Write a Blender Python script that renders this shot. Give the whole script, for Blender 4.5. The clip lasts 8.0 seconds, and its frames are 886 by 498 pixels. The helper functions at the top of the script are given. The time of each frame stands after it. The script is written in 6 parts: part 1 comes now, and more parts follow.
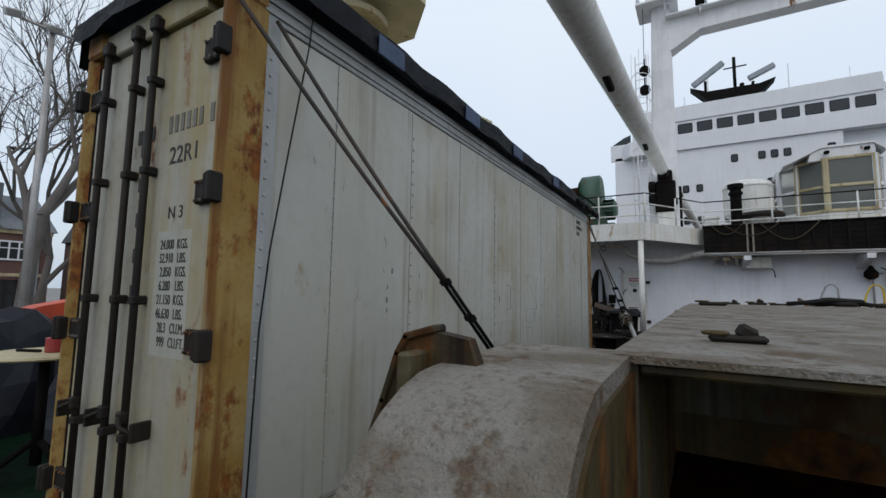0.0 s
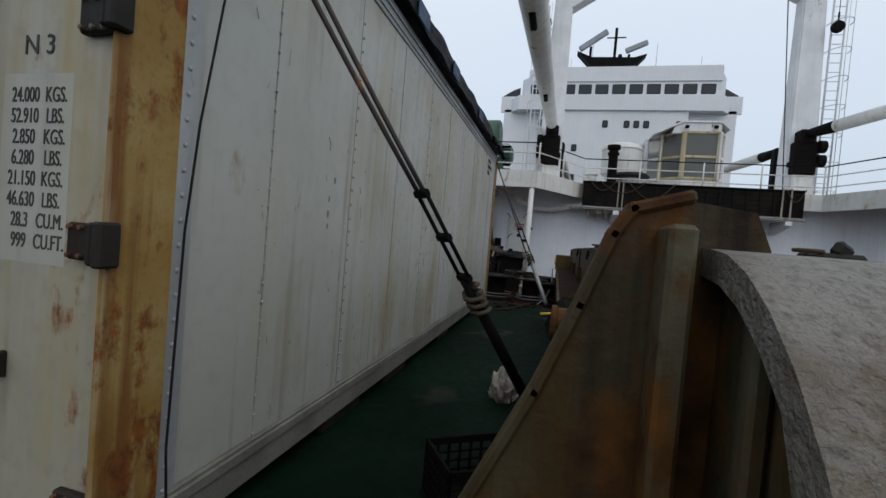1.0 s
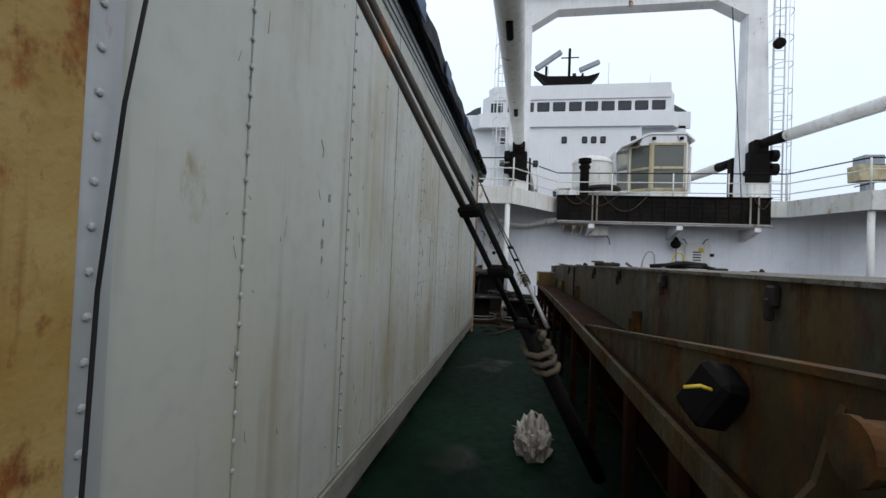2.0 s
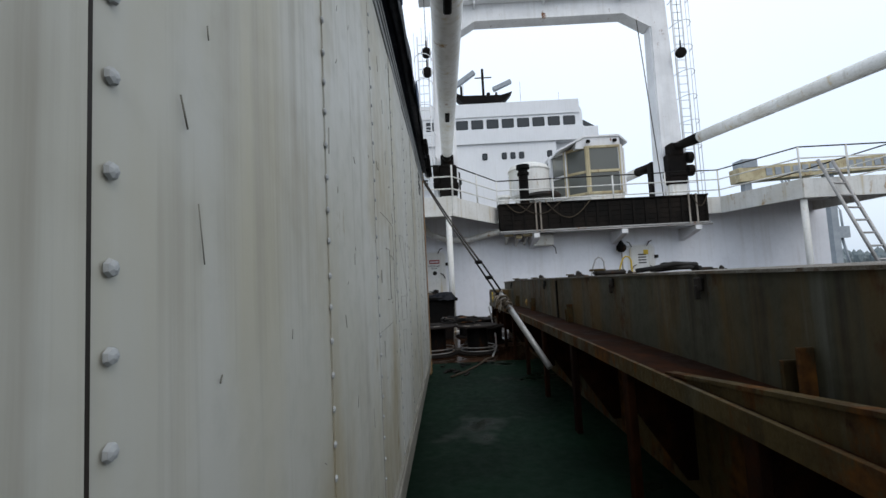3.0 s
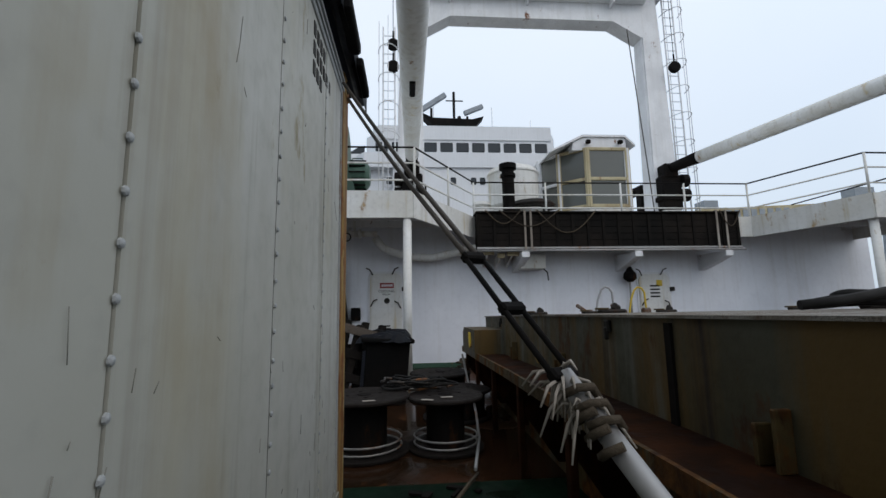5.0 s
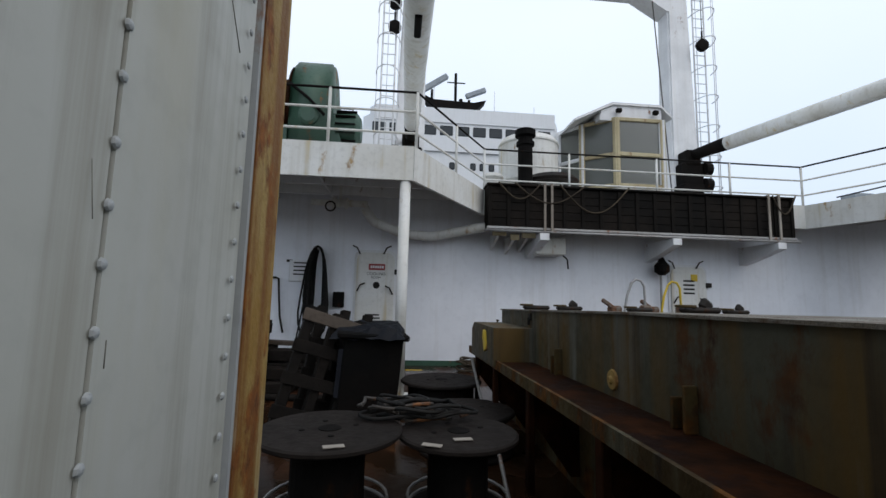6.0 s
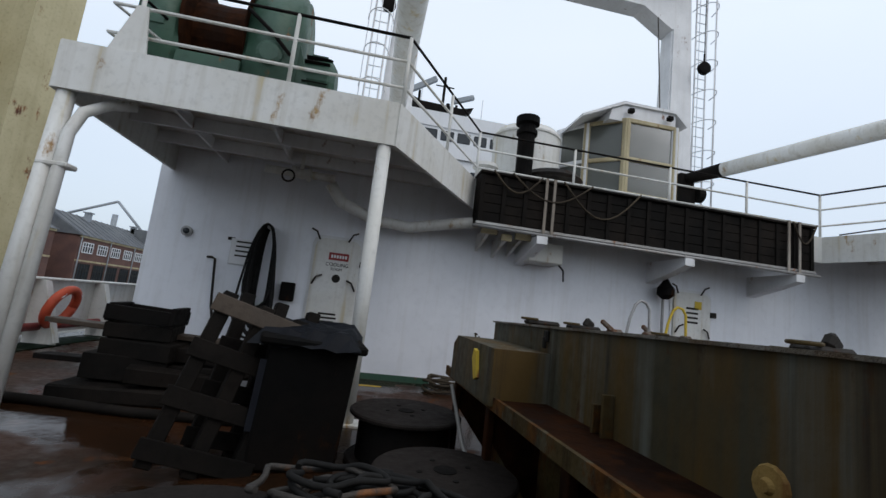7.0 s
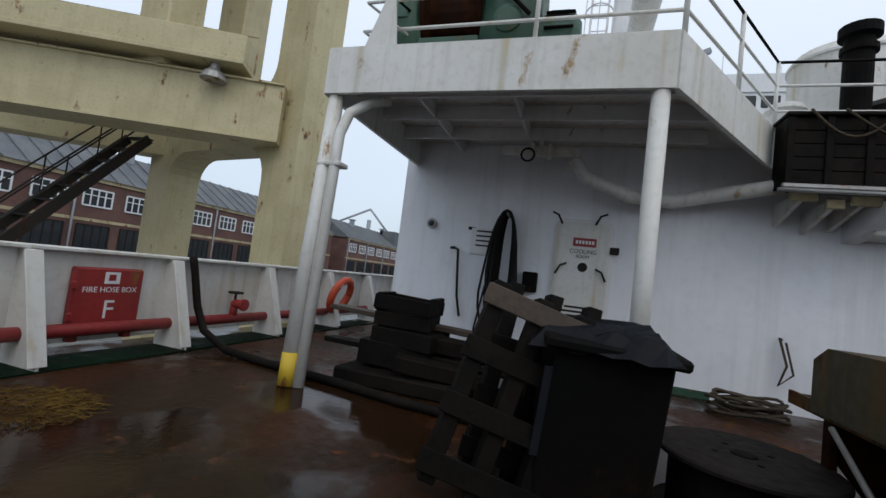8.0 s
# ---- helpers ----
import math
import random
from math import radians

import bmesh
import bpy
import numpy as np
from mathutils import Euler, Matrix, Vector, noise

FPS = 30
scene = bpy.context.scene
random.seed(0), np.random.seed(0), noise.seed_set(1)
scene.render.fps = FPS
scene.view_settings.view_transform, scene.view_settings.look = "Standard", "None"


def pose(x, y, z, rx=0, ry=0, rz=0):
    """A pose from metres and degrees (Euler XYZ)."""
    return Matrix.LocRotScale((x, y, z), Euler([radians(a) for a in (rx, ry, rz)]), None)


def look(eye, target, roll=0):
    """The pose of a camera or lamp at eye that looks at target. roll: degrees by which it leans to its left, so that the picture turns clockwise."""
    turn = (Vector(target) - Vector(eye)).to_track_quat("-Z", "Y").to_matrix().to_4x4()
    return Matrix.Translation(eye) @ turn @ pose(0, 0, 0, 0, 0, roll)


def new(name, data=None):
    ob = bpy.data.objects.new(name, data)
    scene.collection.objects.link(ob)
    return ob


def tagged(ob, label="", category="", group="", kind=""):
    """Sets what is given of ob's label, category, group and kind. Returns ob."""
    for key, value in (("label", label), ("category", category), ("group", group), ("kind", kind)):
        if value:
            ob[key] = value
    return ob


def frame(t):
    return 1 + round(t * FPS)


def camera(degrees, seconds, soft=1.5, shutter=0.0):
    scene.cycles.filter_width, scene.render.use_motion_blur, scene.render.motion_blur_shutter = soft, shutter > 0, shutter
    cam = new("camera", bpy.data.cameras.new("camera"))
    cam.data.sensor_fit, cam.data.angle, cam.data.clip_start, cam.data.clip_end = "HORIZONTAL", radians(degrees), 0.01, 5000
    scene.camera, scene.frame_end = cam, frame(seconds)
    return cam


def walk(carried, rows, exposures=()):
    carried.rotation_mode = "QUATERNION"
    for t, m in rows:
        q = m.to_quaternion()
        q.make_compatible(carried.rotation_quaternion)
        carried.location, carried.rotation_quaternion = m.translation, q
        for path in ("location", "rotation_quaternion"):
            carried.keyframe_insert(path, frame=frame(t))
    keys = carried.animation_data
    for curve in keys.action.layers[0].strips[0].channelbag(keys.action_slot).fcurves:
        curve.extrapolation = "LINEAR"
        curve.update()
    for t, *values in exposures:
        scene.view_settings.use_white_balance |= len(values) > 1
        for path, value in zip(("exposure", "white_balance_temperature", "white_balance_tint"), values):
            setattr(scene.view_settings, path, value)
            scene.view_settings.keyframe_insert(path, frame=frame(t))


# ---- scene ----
EXPOSURES = [(0.0, -0.50), (0.5, -0.50), (1.0, -0.56), (1.5, -0.26), (3.0, -0.10), (3.5, -0.22), (4.0, -0.42), (4.5, -0.46), (6.0, -0.27), (6.5, -0.38), (7.0, -0.42), (8.0, -0.42)]
cam = camera(91.0, 8.0)
PATH = [
    (0, (-0.233, -0.274, 1.351), (-1.242, 1.441, 1.547), 0.9),
    (0.4, (-0.378, -0.231, 1.314), (-1.294, 1.505, 1.684), 1.5),
    (0.5, (-0.404, -0.234, 1.314), (-1.272, 1.544, 1.6), 2.6),
    (0.7, (-0.473, -0.21, 1.305), (-1.271, 1.617, 1.415), -0.0),
    (1, (-0.672, -0.177, 1.244), (-1.171, 1.759, 1.188), 4.8),
    (1.2, (-0.81, -0.131, 1.258), (-1.152, 1.834, 1.099), 4.8),
    (1.5, (-0.905, -0.065, 1.262), (-1.256, 1.903, 1.209), 1.0),
    (1.7, (-0.942, 0.015, 1.27), (-1.308, 1.981, 1.28), 2.0),
    (2.8, (-1.377, 1.232, 1.273), (-1.504, 3.226, 1.357), -1.2),
    (3, (-1.435, 1.506, 1.273), (-1.449, 3.501, 1.418), -2.9),
    (3.5, (-1.396, 2.162, 1.335), (-1.248, 4.116, 1.737), -1.3),
    (4, (-1.34, 2.818, 1.301), (-1.048, 4.784, 1.528), 0.4),
    (4.5, (-1.298, 3.515, 1.303), (-1.182, 5.497, 1.543), -2.5),
    (5.8, (-1.384, 5.401, 1.231), (-1.144, 7.36, 1.554), 1.8),
    (6, (-1.364, 5.608, 1.271), (-1.176, 7.586, 1.501), 1.4),
    (6.5, (-1.324, 6.246, 1.244), (-1.065, 8.216, 1.467), 3.4),
    (7, (-1.327, 6.72, 1.227), (-1.011, 8.676, 1.503), 6.7),
    (7.2, (-1.409, 6.855, 1.239), (-1.378, 8.837, 1.528), 6.3),
    (7.5, (-1.449, 7.057, 1.222), (-1.864, 8.995, 1.486), 4.2),
    (7.8, (-1.582, 7.22, 1.176), (-2.174, 9.119, 1.384), 4.5),
    (8, (-1.733, 7.339, 1.182), (-2.353, 9.237, 1.302), 7.0),
]
walk(cam, [(t, look(eye, target, roll)) for t, eye, target, roll in PATH], EXPOSURES)

# ---- light ----
world = bpy.data.worlds.new("overcast")
scene.world = world
world.use_nodes = True
wn = world.node_tree
wn.nodes.clear()
sky = wn.nodes.new("ShaderNodeTexSky")
sky.sky_type = "NISHITA"
sky.sun_disc = False
sky.sun_elevation, sky.sun_rotation = radians(48), radians(140)
sky.air_density, sky.dust_density, sky.ozone_density = 1.0, 4.0, 1.0
sky_bg = wn.nodes.new("ShaderNodeBackground")
sky_bg.inputs["Strength"].default_value = 0.05
wn.links.new(sky.outputs["Color"], sky_bg.inputs["Color"])
# the even layer of cloud, a little darker towards the horizon, with soft billows
tc = wn.nodes.new("ShaderNodeTexCoord")
sep = wn.nodes.new("ShaderNodeSeparateXYZ")
wn.links.new(tc.outputs["Generated"], sep.inputs[0])
ramp = wn.nodes.new("ShaderNodeValToRGB")
ramp.color_ramp.elements[0].position, ramp.color_ramp.elements[0].color = 0.0, (0.57, 0.66, 0.77, 1)
ramp.color_ramp.elements[1].position, ramp.color_ramp.elements[1].color = 0.55, (0.83, 0.91, 1.0, 1)
wn.links.new(sep.outputs["Z"], ramp.inputs[0])
cn = wn.nodes.new("ShaderNodeTexNoise")
cn.inputs["Scale"].default_value, cn.inputs["Detail"].default_value = 2.2, 4
wn.links.new(tc.outputs["Generated"], cn.inputs["Vector"])
cmul = wn.nodes.new("ShaderNodeMixRGB")
cmul.blend_type = "OVERLAY"
cmul.inputs[0].default_value = 0.22
wn.links.new(ramp.outputs[0], cmul.inputs[1])
wn.links.new(cn.outputs[0], cmul.inputs[2])
cloud_bg = wn.nodes.new("ShaderNodeBackground")
cloud_bg.inputs["Strength"].default_value = 1.25
wn.links.new(cmul.outputs[0], cloud_bg.inputs["Color"])
wadd = wn.nodes.new("ShaderNodeAddShader")
wn.links.new(sky_bg.outputs[0], wadd.inputs[0])
wn.links.new(cloud_bg.outputs[0], wadd.inputs[1])
wout = wn.nodes.new("ShaderNodeOutputWorld")
wn.links.new(wadd.outputs[0], wout.inputs[0])
sun_data = bpy.data.lights.new("sun", "SUN")
sun_data.energy, sun_data.angle, sun_data.color = 0.3, radians(40), (1.0, 0.97, 0.93)
sun = new("sun", sun_data)
sun.matrix_world = look((6, -14, 22), (0, 4, 0))


# ---- materials ----
def material(name, col, col2=None, rough=0.5, metal=0.0, rust=0.0, streak=0.0, bump=0.15, scale=1.0, dirt=0.25,
             rust_cols=((0.07, 0.025, 0.012), (0.28, 0.11, 0.03)), wet=0.0, grain=40.0, spec=0.5, runs=()):
    m = bpy.data.materials.new(name)
    m.use_nodes = True
    nt = m.node_tree
    nodes, links = nt.nodes, nt.links
    bsdf = nodes["Principled BSDF"]
    bsdf.inputs["Metallic"].default_value = metal
    bsdf.inputs["Specular IOR Level"].default_value = spec
    co = nodes.new("ShaderNodeTexCoord")

    def noise_at(s, detail=5.0, stretch=(1, 1, 1), rough_=0.55):
        mp = nodes.new("ShaderNodeMapping")
        mp.inputs["Scale"].default_value = stretch
        links.new(co.outputs["Object"], mp.inputs[0])
        n = nodes.new("ShaderNodeTexNoise")
        n.inputs["Scale"].default_value, n.inputs["Detail"].default_value = s, detail
        n.inputs["Roughness"].default_value = rough_
        links.new(mp.outputs[0], n.inputs["Vector"])
        return n.outputs[0]

    def mix(fac, a, b):
        x = nodes.new("ShaderNodeMixRGB")
        for sock, v in zip(x.inputs, (fac, a, b)):
            if isinstance(v, bpy.types.NodeSocket):
                links.new(v, sock)
            elif isinstance(v, (int, float)):
                sock.default_value = v
            else:
                sock.default_value = (*v, 1)
        return x.outputs[0]

    def ramped(v, lo, hi):
        r = nodes.new("ShaderNodeMapRange")
        links.new(v, r.inputs[0])
        r.inputs[1].default_value, r.inputs[2].default_value = lo, hi
        return r.outputs[0]

    col2 = col2 or tuple(c * 0.72 for c in col)
    big = noise_at(1.3 * scale, 6)
    out = mix(ramped(big, 0.40, 0.62), col, col2)
    fine = noise_at(18 * scale, 4)
    dark = tuple(c * 0.45 for c in col)
    dm = nodes.new("ShaderNodeMath")
    dm.operation = "MULTIPLY"
    links.new(ramped(fine, 0.52, 0.75), dm.inputs[0])
    dm.inputs[1].default_value = dirt
    out = mix(dm.outputs[0], out, dark)
    if streak:
        sm = nodes.new("ShaderNodeMath")
        sm.operation = "MULTIPLY"
        links.new(ramped(noise_at(1.0, 5, (9, 9, 0.5)), 0.5, 0.72), sm.inputs[0])
        sm.inputs[1].default_value = streak
        out = mix(sm.outputs[0], out, tuple(a * b for a, b in zip(col, (0.42, 0.36, 0.26))))
    for rc, f, lo, hi in runs:      # stains that ran down the sheet
        out = mix(ramped(mix(0.3, noise_at(1.0, 7, (f, f, 0.3), 0.6), noise_at(1.6, 4)), lo - 0.02, lo + 0.5 * (hi - lo)), out, rc)
    rg = mix(ramped(fine, 0.3, 0.7), (rough,) * 3, (min(1, rough + 0.18),) * 3)
    if rust:
        rmask = ramped(mix(0.45, noise_at(2.6 * scale, 9, (1, 1, 0.7), 0.7), noise_at(1.0, 6, (4.5, 4.5, 1.1), 0.65)), 0.605 - 0.26 * rust, 0.655 - 0.26 * rust)
        rcol = mix(ramped(noise_at(9 * scale, 6), 0.3, 0.7), rust_cols[0], rust_cols[1])
        out = mix(rmask, out, rcol)
        rg = mix(rmask, rg, (0.8,) * 3)
    if wet:
        wm = ramped(noise_at(0.9, 4), 0.62 - 0.3 * wet, 0.70 - 0.3 * wet)
        rg = mix(wm, rg, (0.07,) * 3)
        out = mix(wm, out, mix(0.5, out, (0.01, 0.008, 0.006)))
    links.new(out, bsdf.inputs["Base Color"])
    links.new(rg, bsdf.inputs["Roughness"])
    if bump:
        b = nodes.new("ShaderNodeBump")
        b.inputs["Strength"].default_value, b.inputs["Distance"].default_value = bump, 0.012
        links.new(mix(0.4, noise_at(grain * scale, 4), fine), b.inputs["Height"])
        links.new(b.outputs[0], bsdf.inputs["Normal"])
    return m


WHITE = material("white_ship_paint", (0.74, 0.75, 0.77), (0.64, 0.65, 0.67), rough=0.38, rust=0.03, streak=0.15, dirt=0.12, bump=0.06)
WHITE_RUSTY = material("white_paint_with_rust_stains", (0.68, 0.685, 0.67), (0.60, 0.59, 0.55), rough=0.42, rust=0.07, streak=0.35, dirt=0.25, bump=0.08, runs=(((0.52, 0.44, 0.27), 9.0, 0.60, 0.76),),
                       rust_cols=((0.16, 0.07, 0.025), (0.46, 0.32, 0.14)))
WALL_WHITE = material("white_bulkhead_paint", (0.792, 0.814, 0.869), (0.704, 0.726, 0.781), rough=0.45, streak=0.16, dirt=0.1, bump=0.05, scale=0.6)
FAR_WHITE = material("distant_white_paint", (0.72, 0.74, 0.77), (0.67, 0.69, 0.72), rough=0.5, streak=0.1, dirt=0.05, bump=0.0, scale=0.2)
PANEL = material("container_side_panel", (0.43, 0.436, 0.408), (0.375, 0.375, 0.33), rough=0.40, spec=0.35, streak=0.10, dirt=0.18, bump=0.05, scale=0.8, rust=0.06,
                 runs=(((0.375, 0.36, 0.285), 3.5, 0.53, 0.76), ((0.27, 0.26, 0.215), 13.0, 0.56, 0.78), ((0.30, 0.27, 0.19), 2.2, 0.58, 0.74)),
                 rust_cols=((0.20, 0.17, 0.10), (0.32, 0.28, 0.18)))
STRIP = material("container_edge_strip", (0.36, 0.38, 0.39), (0.28, 0.29, 0.285), rough=0.45, streak=0.3, dirt=0.3, bump=0.05, rust=0.06)
DOORPANEL = material("container_door_paint", (0.41, 0.395, 0.34), (0.32, 0.30, 0.235), rough=0.45, spec=0.35, streak=0.3, dirt=0.3, rust=0.10, bump=0.06,
                     runs=(((0.33, 0.27, 0.14), 5.0, 0.52, 0.72), ((0.16, 0.13, 0.09), 12.0, 0.62, 0.80)))
POST_RUST = material("yellowed_rusty_corner_post", (0.31, 0.215, 0.075), (0.25, 0.145, 0.035), rough=0.6, spec=0.25, rust=0.37, dirt=0.4, bump=0.25, scale=2.8,
                     rust_cols=((0.075, 0.026, 0.010), (0.24, 0.085, 0.016)), runs=(((0.17, 0.075, 0.02), 11.0, 0.49, 0.62), ((0.38, 0.33, 0.22), 6.0, 0.57, 0.70)))
BAR_DARK = material("dark_painted_lock_bar", (0.016, 0.015, 0.0135), (0.026, 0.020, 0.016), spec=0.18, rough=0.55, rust=0.15, bump=0.1,
                    rust_cols=((0.015, 0.008, 0.005), (0.05, 0.021, 0.009)))
BLACK = material("black_stencil", (0.03, 0.03, 0.03), (0.06, 0.06, 0.055), rough=0.7, dirt=0.5, bump=0.0)
TARP = material("dark_tarpaulin", (0.013, 0.015, 0.021), (0.021, 0.025, 0.032), spec=0.2, rough=0.42, bump=0.4, grain=14)
TARP_BLUE = material("blue_tarpaulin_patch", (0.03, 0.06, 0.13), (0.02, 0.04, 0.09), rough=0.5, bump=0.3)
HATCH = material("rust_streaked_hatch_steel", (0.060, 0.060, 0.043), (0.043, 0.039, 0.023), spec=0.25, rough=0.5, rust=0.22, dirt=0.4, bump=0.15,
                 rust_cols=((0.025, 0.012, 0.006), (0.085, 0.036, 0.010)), runs=(((0.082, 0.050, 0.014), 4.0, 0.47, 0.66), ((0.105, 0.108, 0.092), 5.5, 0.58, 0.74), ((0.020, 0.015, 0.010), 10.0, 0.56, 0.74)))
HATCH_BROWN = material("brown_rusted_coaming_steel", (0.072, 0.051, 0.020), (0.039, 0.025, 0.010), spec=0.15, rough=0.5, rust=0.42, dirt=0.5, bump=0.3, scale=1.8,
                       rust_cols=((0.024, 0.010, 0.005), (0.13, 0.055, 0.012)), runs=(((0.085, 0.078, 0.050), 4.0, 0.52, 0.68), ((0.014, 0.009, 0.006), 8.0, 0.55, 0.72)))
GALV_RUST = material("rusty_grey_fitting", (0.16, 0.14, 0.12), (0.10, 0.07, 0.05), rough=0.6, rust=0.5, bump=0.3, scale=4,
                     rust_cols=((0.05, 0.02, 0.01), (0.16, 0.07, 0.03)))
SCUFF = material("grey_scuffed_metal", (0.20, 0.195, 0.165), (0.14, 0.135, 0.11), rough=0.6, dirt=0.5, bump=0.1, scale=3)
STRAW = material("wet_straw", (0.17, 0.10, 0.018), (0.10, 0.052, 0.011), rough=0.7, bump=0.0, spec=0.2)
HATCH_TOP = material("weathered_grey_hatch_top", (0.22, 0.205, 0.18), (0.12, 0.095, 0.066), spec=0.3, rough=0.5, rust=0.33, dirt=0.95, bump=1.0, scale=5.0,
                     rust_cols=((0.075, 0.05, 0.032), (0.15, 0.11, 0.075)))
# rust tones taken near black, with the shade below the cover mixed in
LEDGE = material("shade_darkened_ledge_rust", (0.016, 0.007, 0.004), (0.011, 0.0045, 0.003), spec=0.06, rough=0.6, rust=0.6, dirt=0.4, bump=0.3,
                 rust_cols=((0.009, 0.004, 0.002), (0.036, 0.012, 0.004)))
DECK = material("wet_green_deck_paint", (0.0052, 0.018, 0.0095), (0.0028, 0.0095, 0.005), spec=0.05, rough=0.55, dirt=0.5, bump=0.12, wet=0.12)
DECK_RUST = material("wet_red_brown_deck_paint", (0.044, 0.016, 0.006), (0.020, 0.010, 0.004), spec=0.13, rough=0.45, dirt=0.4, rust=0.15, bump=0.16, wet=0.50, grain=25,
                     rust_cols=((0.05, 0.02, 0.012), (0.15, 0.06, 0.02)))
YELLOW_CRANE = material("pale_yellow_crane_paint", (0.50, 0.445, 0.27), (0.44, 0.385, 0.225), rough=0.45, rust=0.07, streak=0.18, dirt=0.3, bump=0.06, scale=1.1)
CREAM = material("grimy_cream_paint", (0.46, 0.40, 0.25), (0.34, 0.28, 0.16), rough=0.5, rust=0.15, streak=0.4, bump=0.05)
GREEN = material("green_machine_paint", (0.032, 0.088, 0.056), (0.024, 0.060, 0.040), rough=0.4, rust=0.10, dirt=0.4, bump=0.08)
BLACK_STEEL = material("black_greasy_steel", (0.006, 0.006, 0.006), (0.011, 0.009, 0.008), spec=0.05, rough=0.6, rust=0.1, bump=0.15,
                       rust_cols=((0.012, 0.006, 0.004), (0.04, 0.018, 0.008)))
DARK_WOOD = material("dark_wet_timber", (0.008, 0.0075, 0.007), (0.016, 0.013, 0.011), spec=0.05, rough=0.6, dirt=0.5, bump=0.4)
PALE_WOOD = material("weathered_timber", (0.06, 0.042, 0.028), (0.038, 0.027, 0.018), rough=0.6, dirt=0.5, bump=0.4)
GALV = material("dull_galvanised_steel", (0.36, 0.36, 0.36), (0.28, 0.27, 0.26), rough=0.45, metal=0.6, rust=0.12, bump=0.1)
ROPE = material("dirty_hemp_rope", (0.078, 0.063, 0.045), (0.048, 0.039, 0.030), spec=0.1, rough=0.9, dirt=0.5, bump=0.6, grain=120)
DRUM_WOOD = material("brown_black_drum_boards", (0.022, 0.018, 0.016), (0.013, 0.011, 0.010), spec=0.08, rough=0.6, dirt=0.6, bump=0.4)
DARK_ROPE = material("black_cable_rubber", (0.012, 0.012, 0.012), (0.022, 0.021, 0.020), spec=0.12, rough=0.6, bump=0.1)
WIRE = material("greasy_steel_wire_rope", (0.027, 0.024, 0.021), (0.048, 0.036, 0.027), rough=0.55, rust=0.2, bump=0.4, grain=200)
CLOTH = material("ragged_grey_cloth", (0.36, 0.33, 0.29), (0.22, 0.19, 0.16), rough=0.9, dirt=0.6, bump=0.6)
RED = material("faded_red_paint", (0.294, 0.025, 0.025), (0.238, 0.028, 0.025), rough=0.42, rust=0.08, streak=0.2, dirt=0.3, bump=0.08)
ORANGE = material("orange_lifebuoy_plastic", (0.55, 0.08, 0.03), (0.42, 0.06, 0.03), rough=0.5, bump=0.1)
YELLOW = material("yellow_safety_paint", (0.62, 0.44, 0.03), (0.50, 0.34, 0.03), rough=0.5, rust=0.15, bump=0.08)
BRICK = material("dark_red_brick", (0.14, 0.075, 0.06), (0.10, 0.055, 0.05), rough=0.85, dirt=0.3, bump=0.3, scale=0.5)
SLATE = material("grey_slate_roof", (0.13, 0.14, 0.15), (0.09, 0.10, 0.115), rough=0.6, streak=0.3, dirt=0.3, bump=0.2, scale=0.5)
QUAY = material("wet_quay_concrete", (0.18, 0.175, 0.165), (0.12, 0.12, 0.11), rough=0.6, dirt=0.5, bump=0.2, scale=0.3)
WATER = material("grey_harbour_water", (0.05, 0.06, 0.06), (0.04, 0.05, 0.05), rough=0.12, dirt=0.1, bump=0.5, grain=2.5, scale=0.4)
BARK = material("bare_tree_bark", (0.11, 0.10, 0.092), (0.08, 0.072, 0.066), rough=0.9, bump=0.3)
# no mist is modelled; the distance haze is mixed into these two colours
FAR_STEEL = material("haze_tinted_steel", (0.30, 0.33, 0.36), (0.25, 0.28, 0.31), rough=0.7, bump=0.0)
FAR_TREES = material("haze_tinted_woods", (0.16, 0.19, 0.20), (0.12, 0.15, 0.16), rough=0.9, bump=0.0)


def glass(name, col, rough=0.04, trans=0.0):
    m = bpy.data.materials.new(name)
    m.use_nodes = True
    b = m.node_tree.nodes["Principled BSDF"]
    n = m.node_tree.nodes.new("ShaderNodeTexNoise")
    n.inputs["Scale"].default_value = 3.0
    r = m.node_tree.nodes.new("ShaderNodeMapRange")
    r.inputs[3].default_value, r.inputs[4].default_value = rough, rough + 0.15
    m.node_tree.links.new(n.outputs[0], r.inputs[0])
    m.node_tree.links.new(r.outputs[0], b.inputs["Roughness"])
    b.inputs["Base Color"].default_value = (*col, 1)
    b.inputs["Transmission Weight"].default_value = trans
    b.inputs["IOR"].default_value = 1.45
    return m


DARK_GLASS = glass("dark_window_glass", (0.02, 0.025, 0.03))
CAB_GLASS = glass("grimy_cab_glass", (0.16, 0.17, 0.155), 0.10, 0.45)
CLEAR_PLASTIC = glass("clear_bottle_plastic", (0.80, 0.86, 0.88), 0.05, 0.9)


# ---- mesh helpers ----
def fbox(bm, x0, x1, y0, y1, z0, z1, b=0.0):
    r = bmesh.ops.create_cube(bm, size=1)
    bmesh.ops.transform(bm, verts=r["verts"], matrix=Matrix.Translation(((x0 + x1) / 2, (y0 + y1) / 2, (z0 + z1) / 2))
                        @ Matrix.Diagonal((abs(x1 - x0), abs(y1 - y0), abs(z1 - z0), 1)))
    if b:
        e = list({ed for v in r["verts"] for ed in v.link_edges})
        bmesh.ops.bevel(bm, geom=e, offset=b, segments=1, affect="EDGES")
    return bm


def box(x0, x1, y0, y1, z0, z1, b=0.0):
    return fbox(bmesh.new(), x0, x1, y0, y1, z0, z1, b)


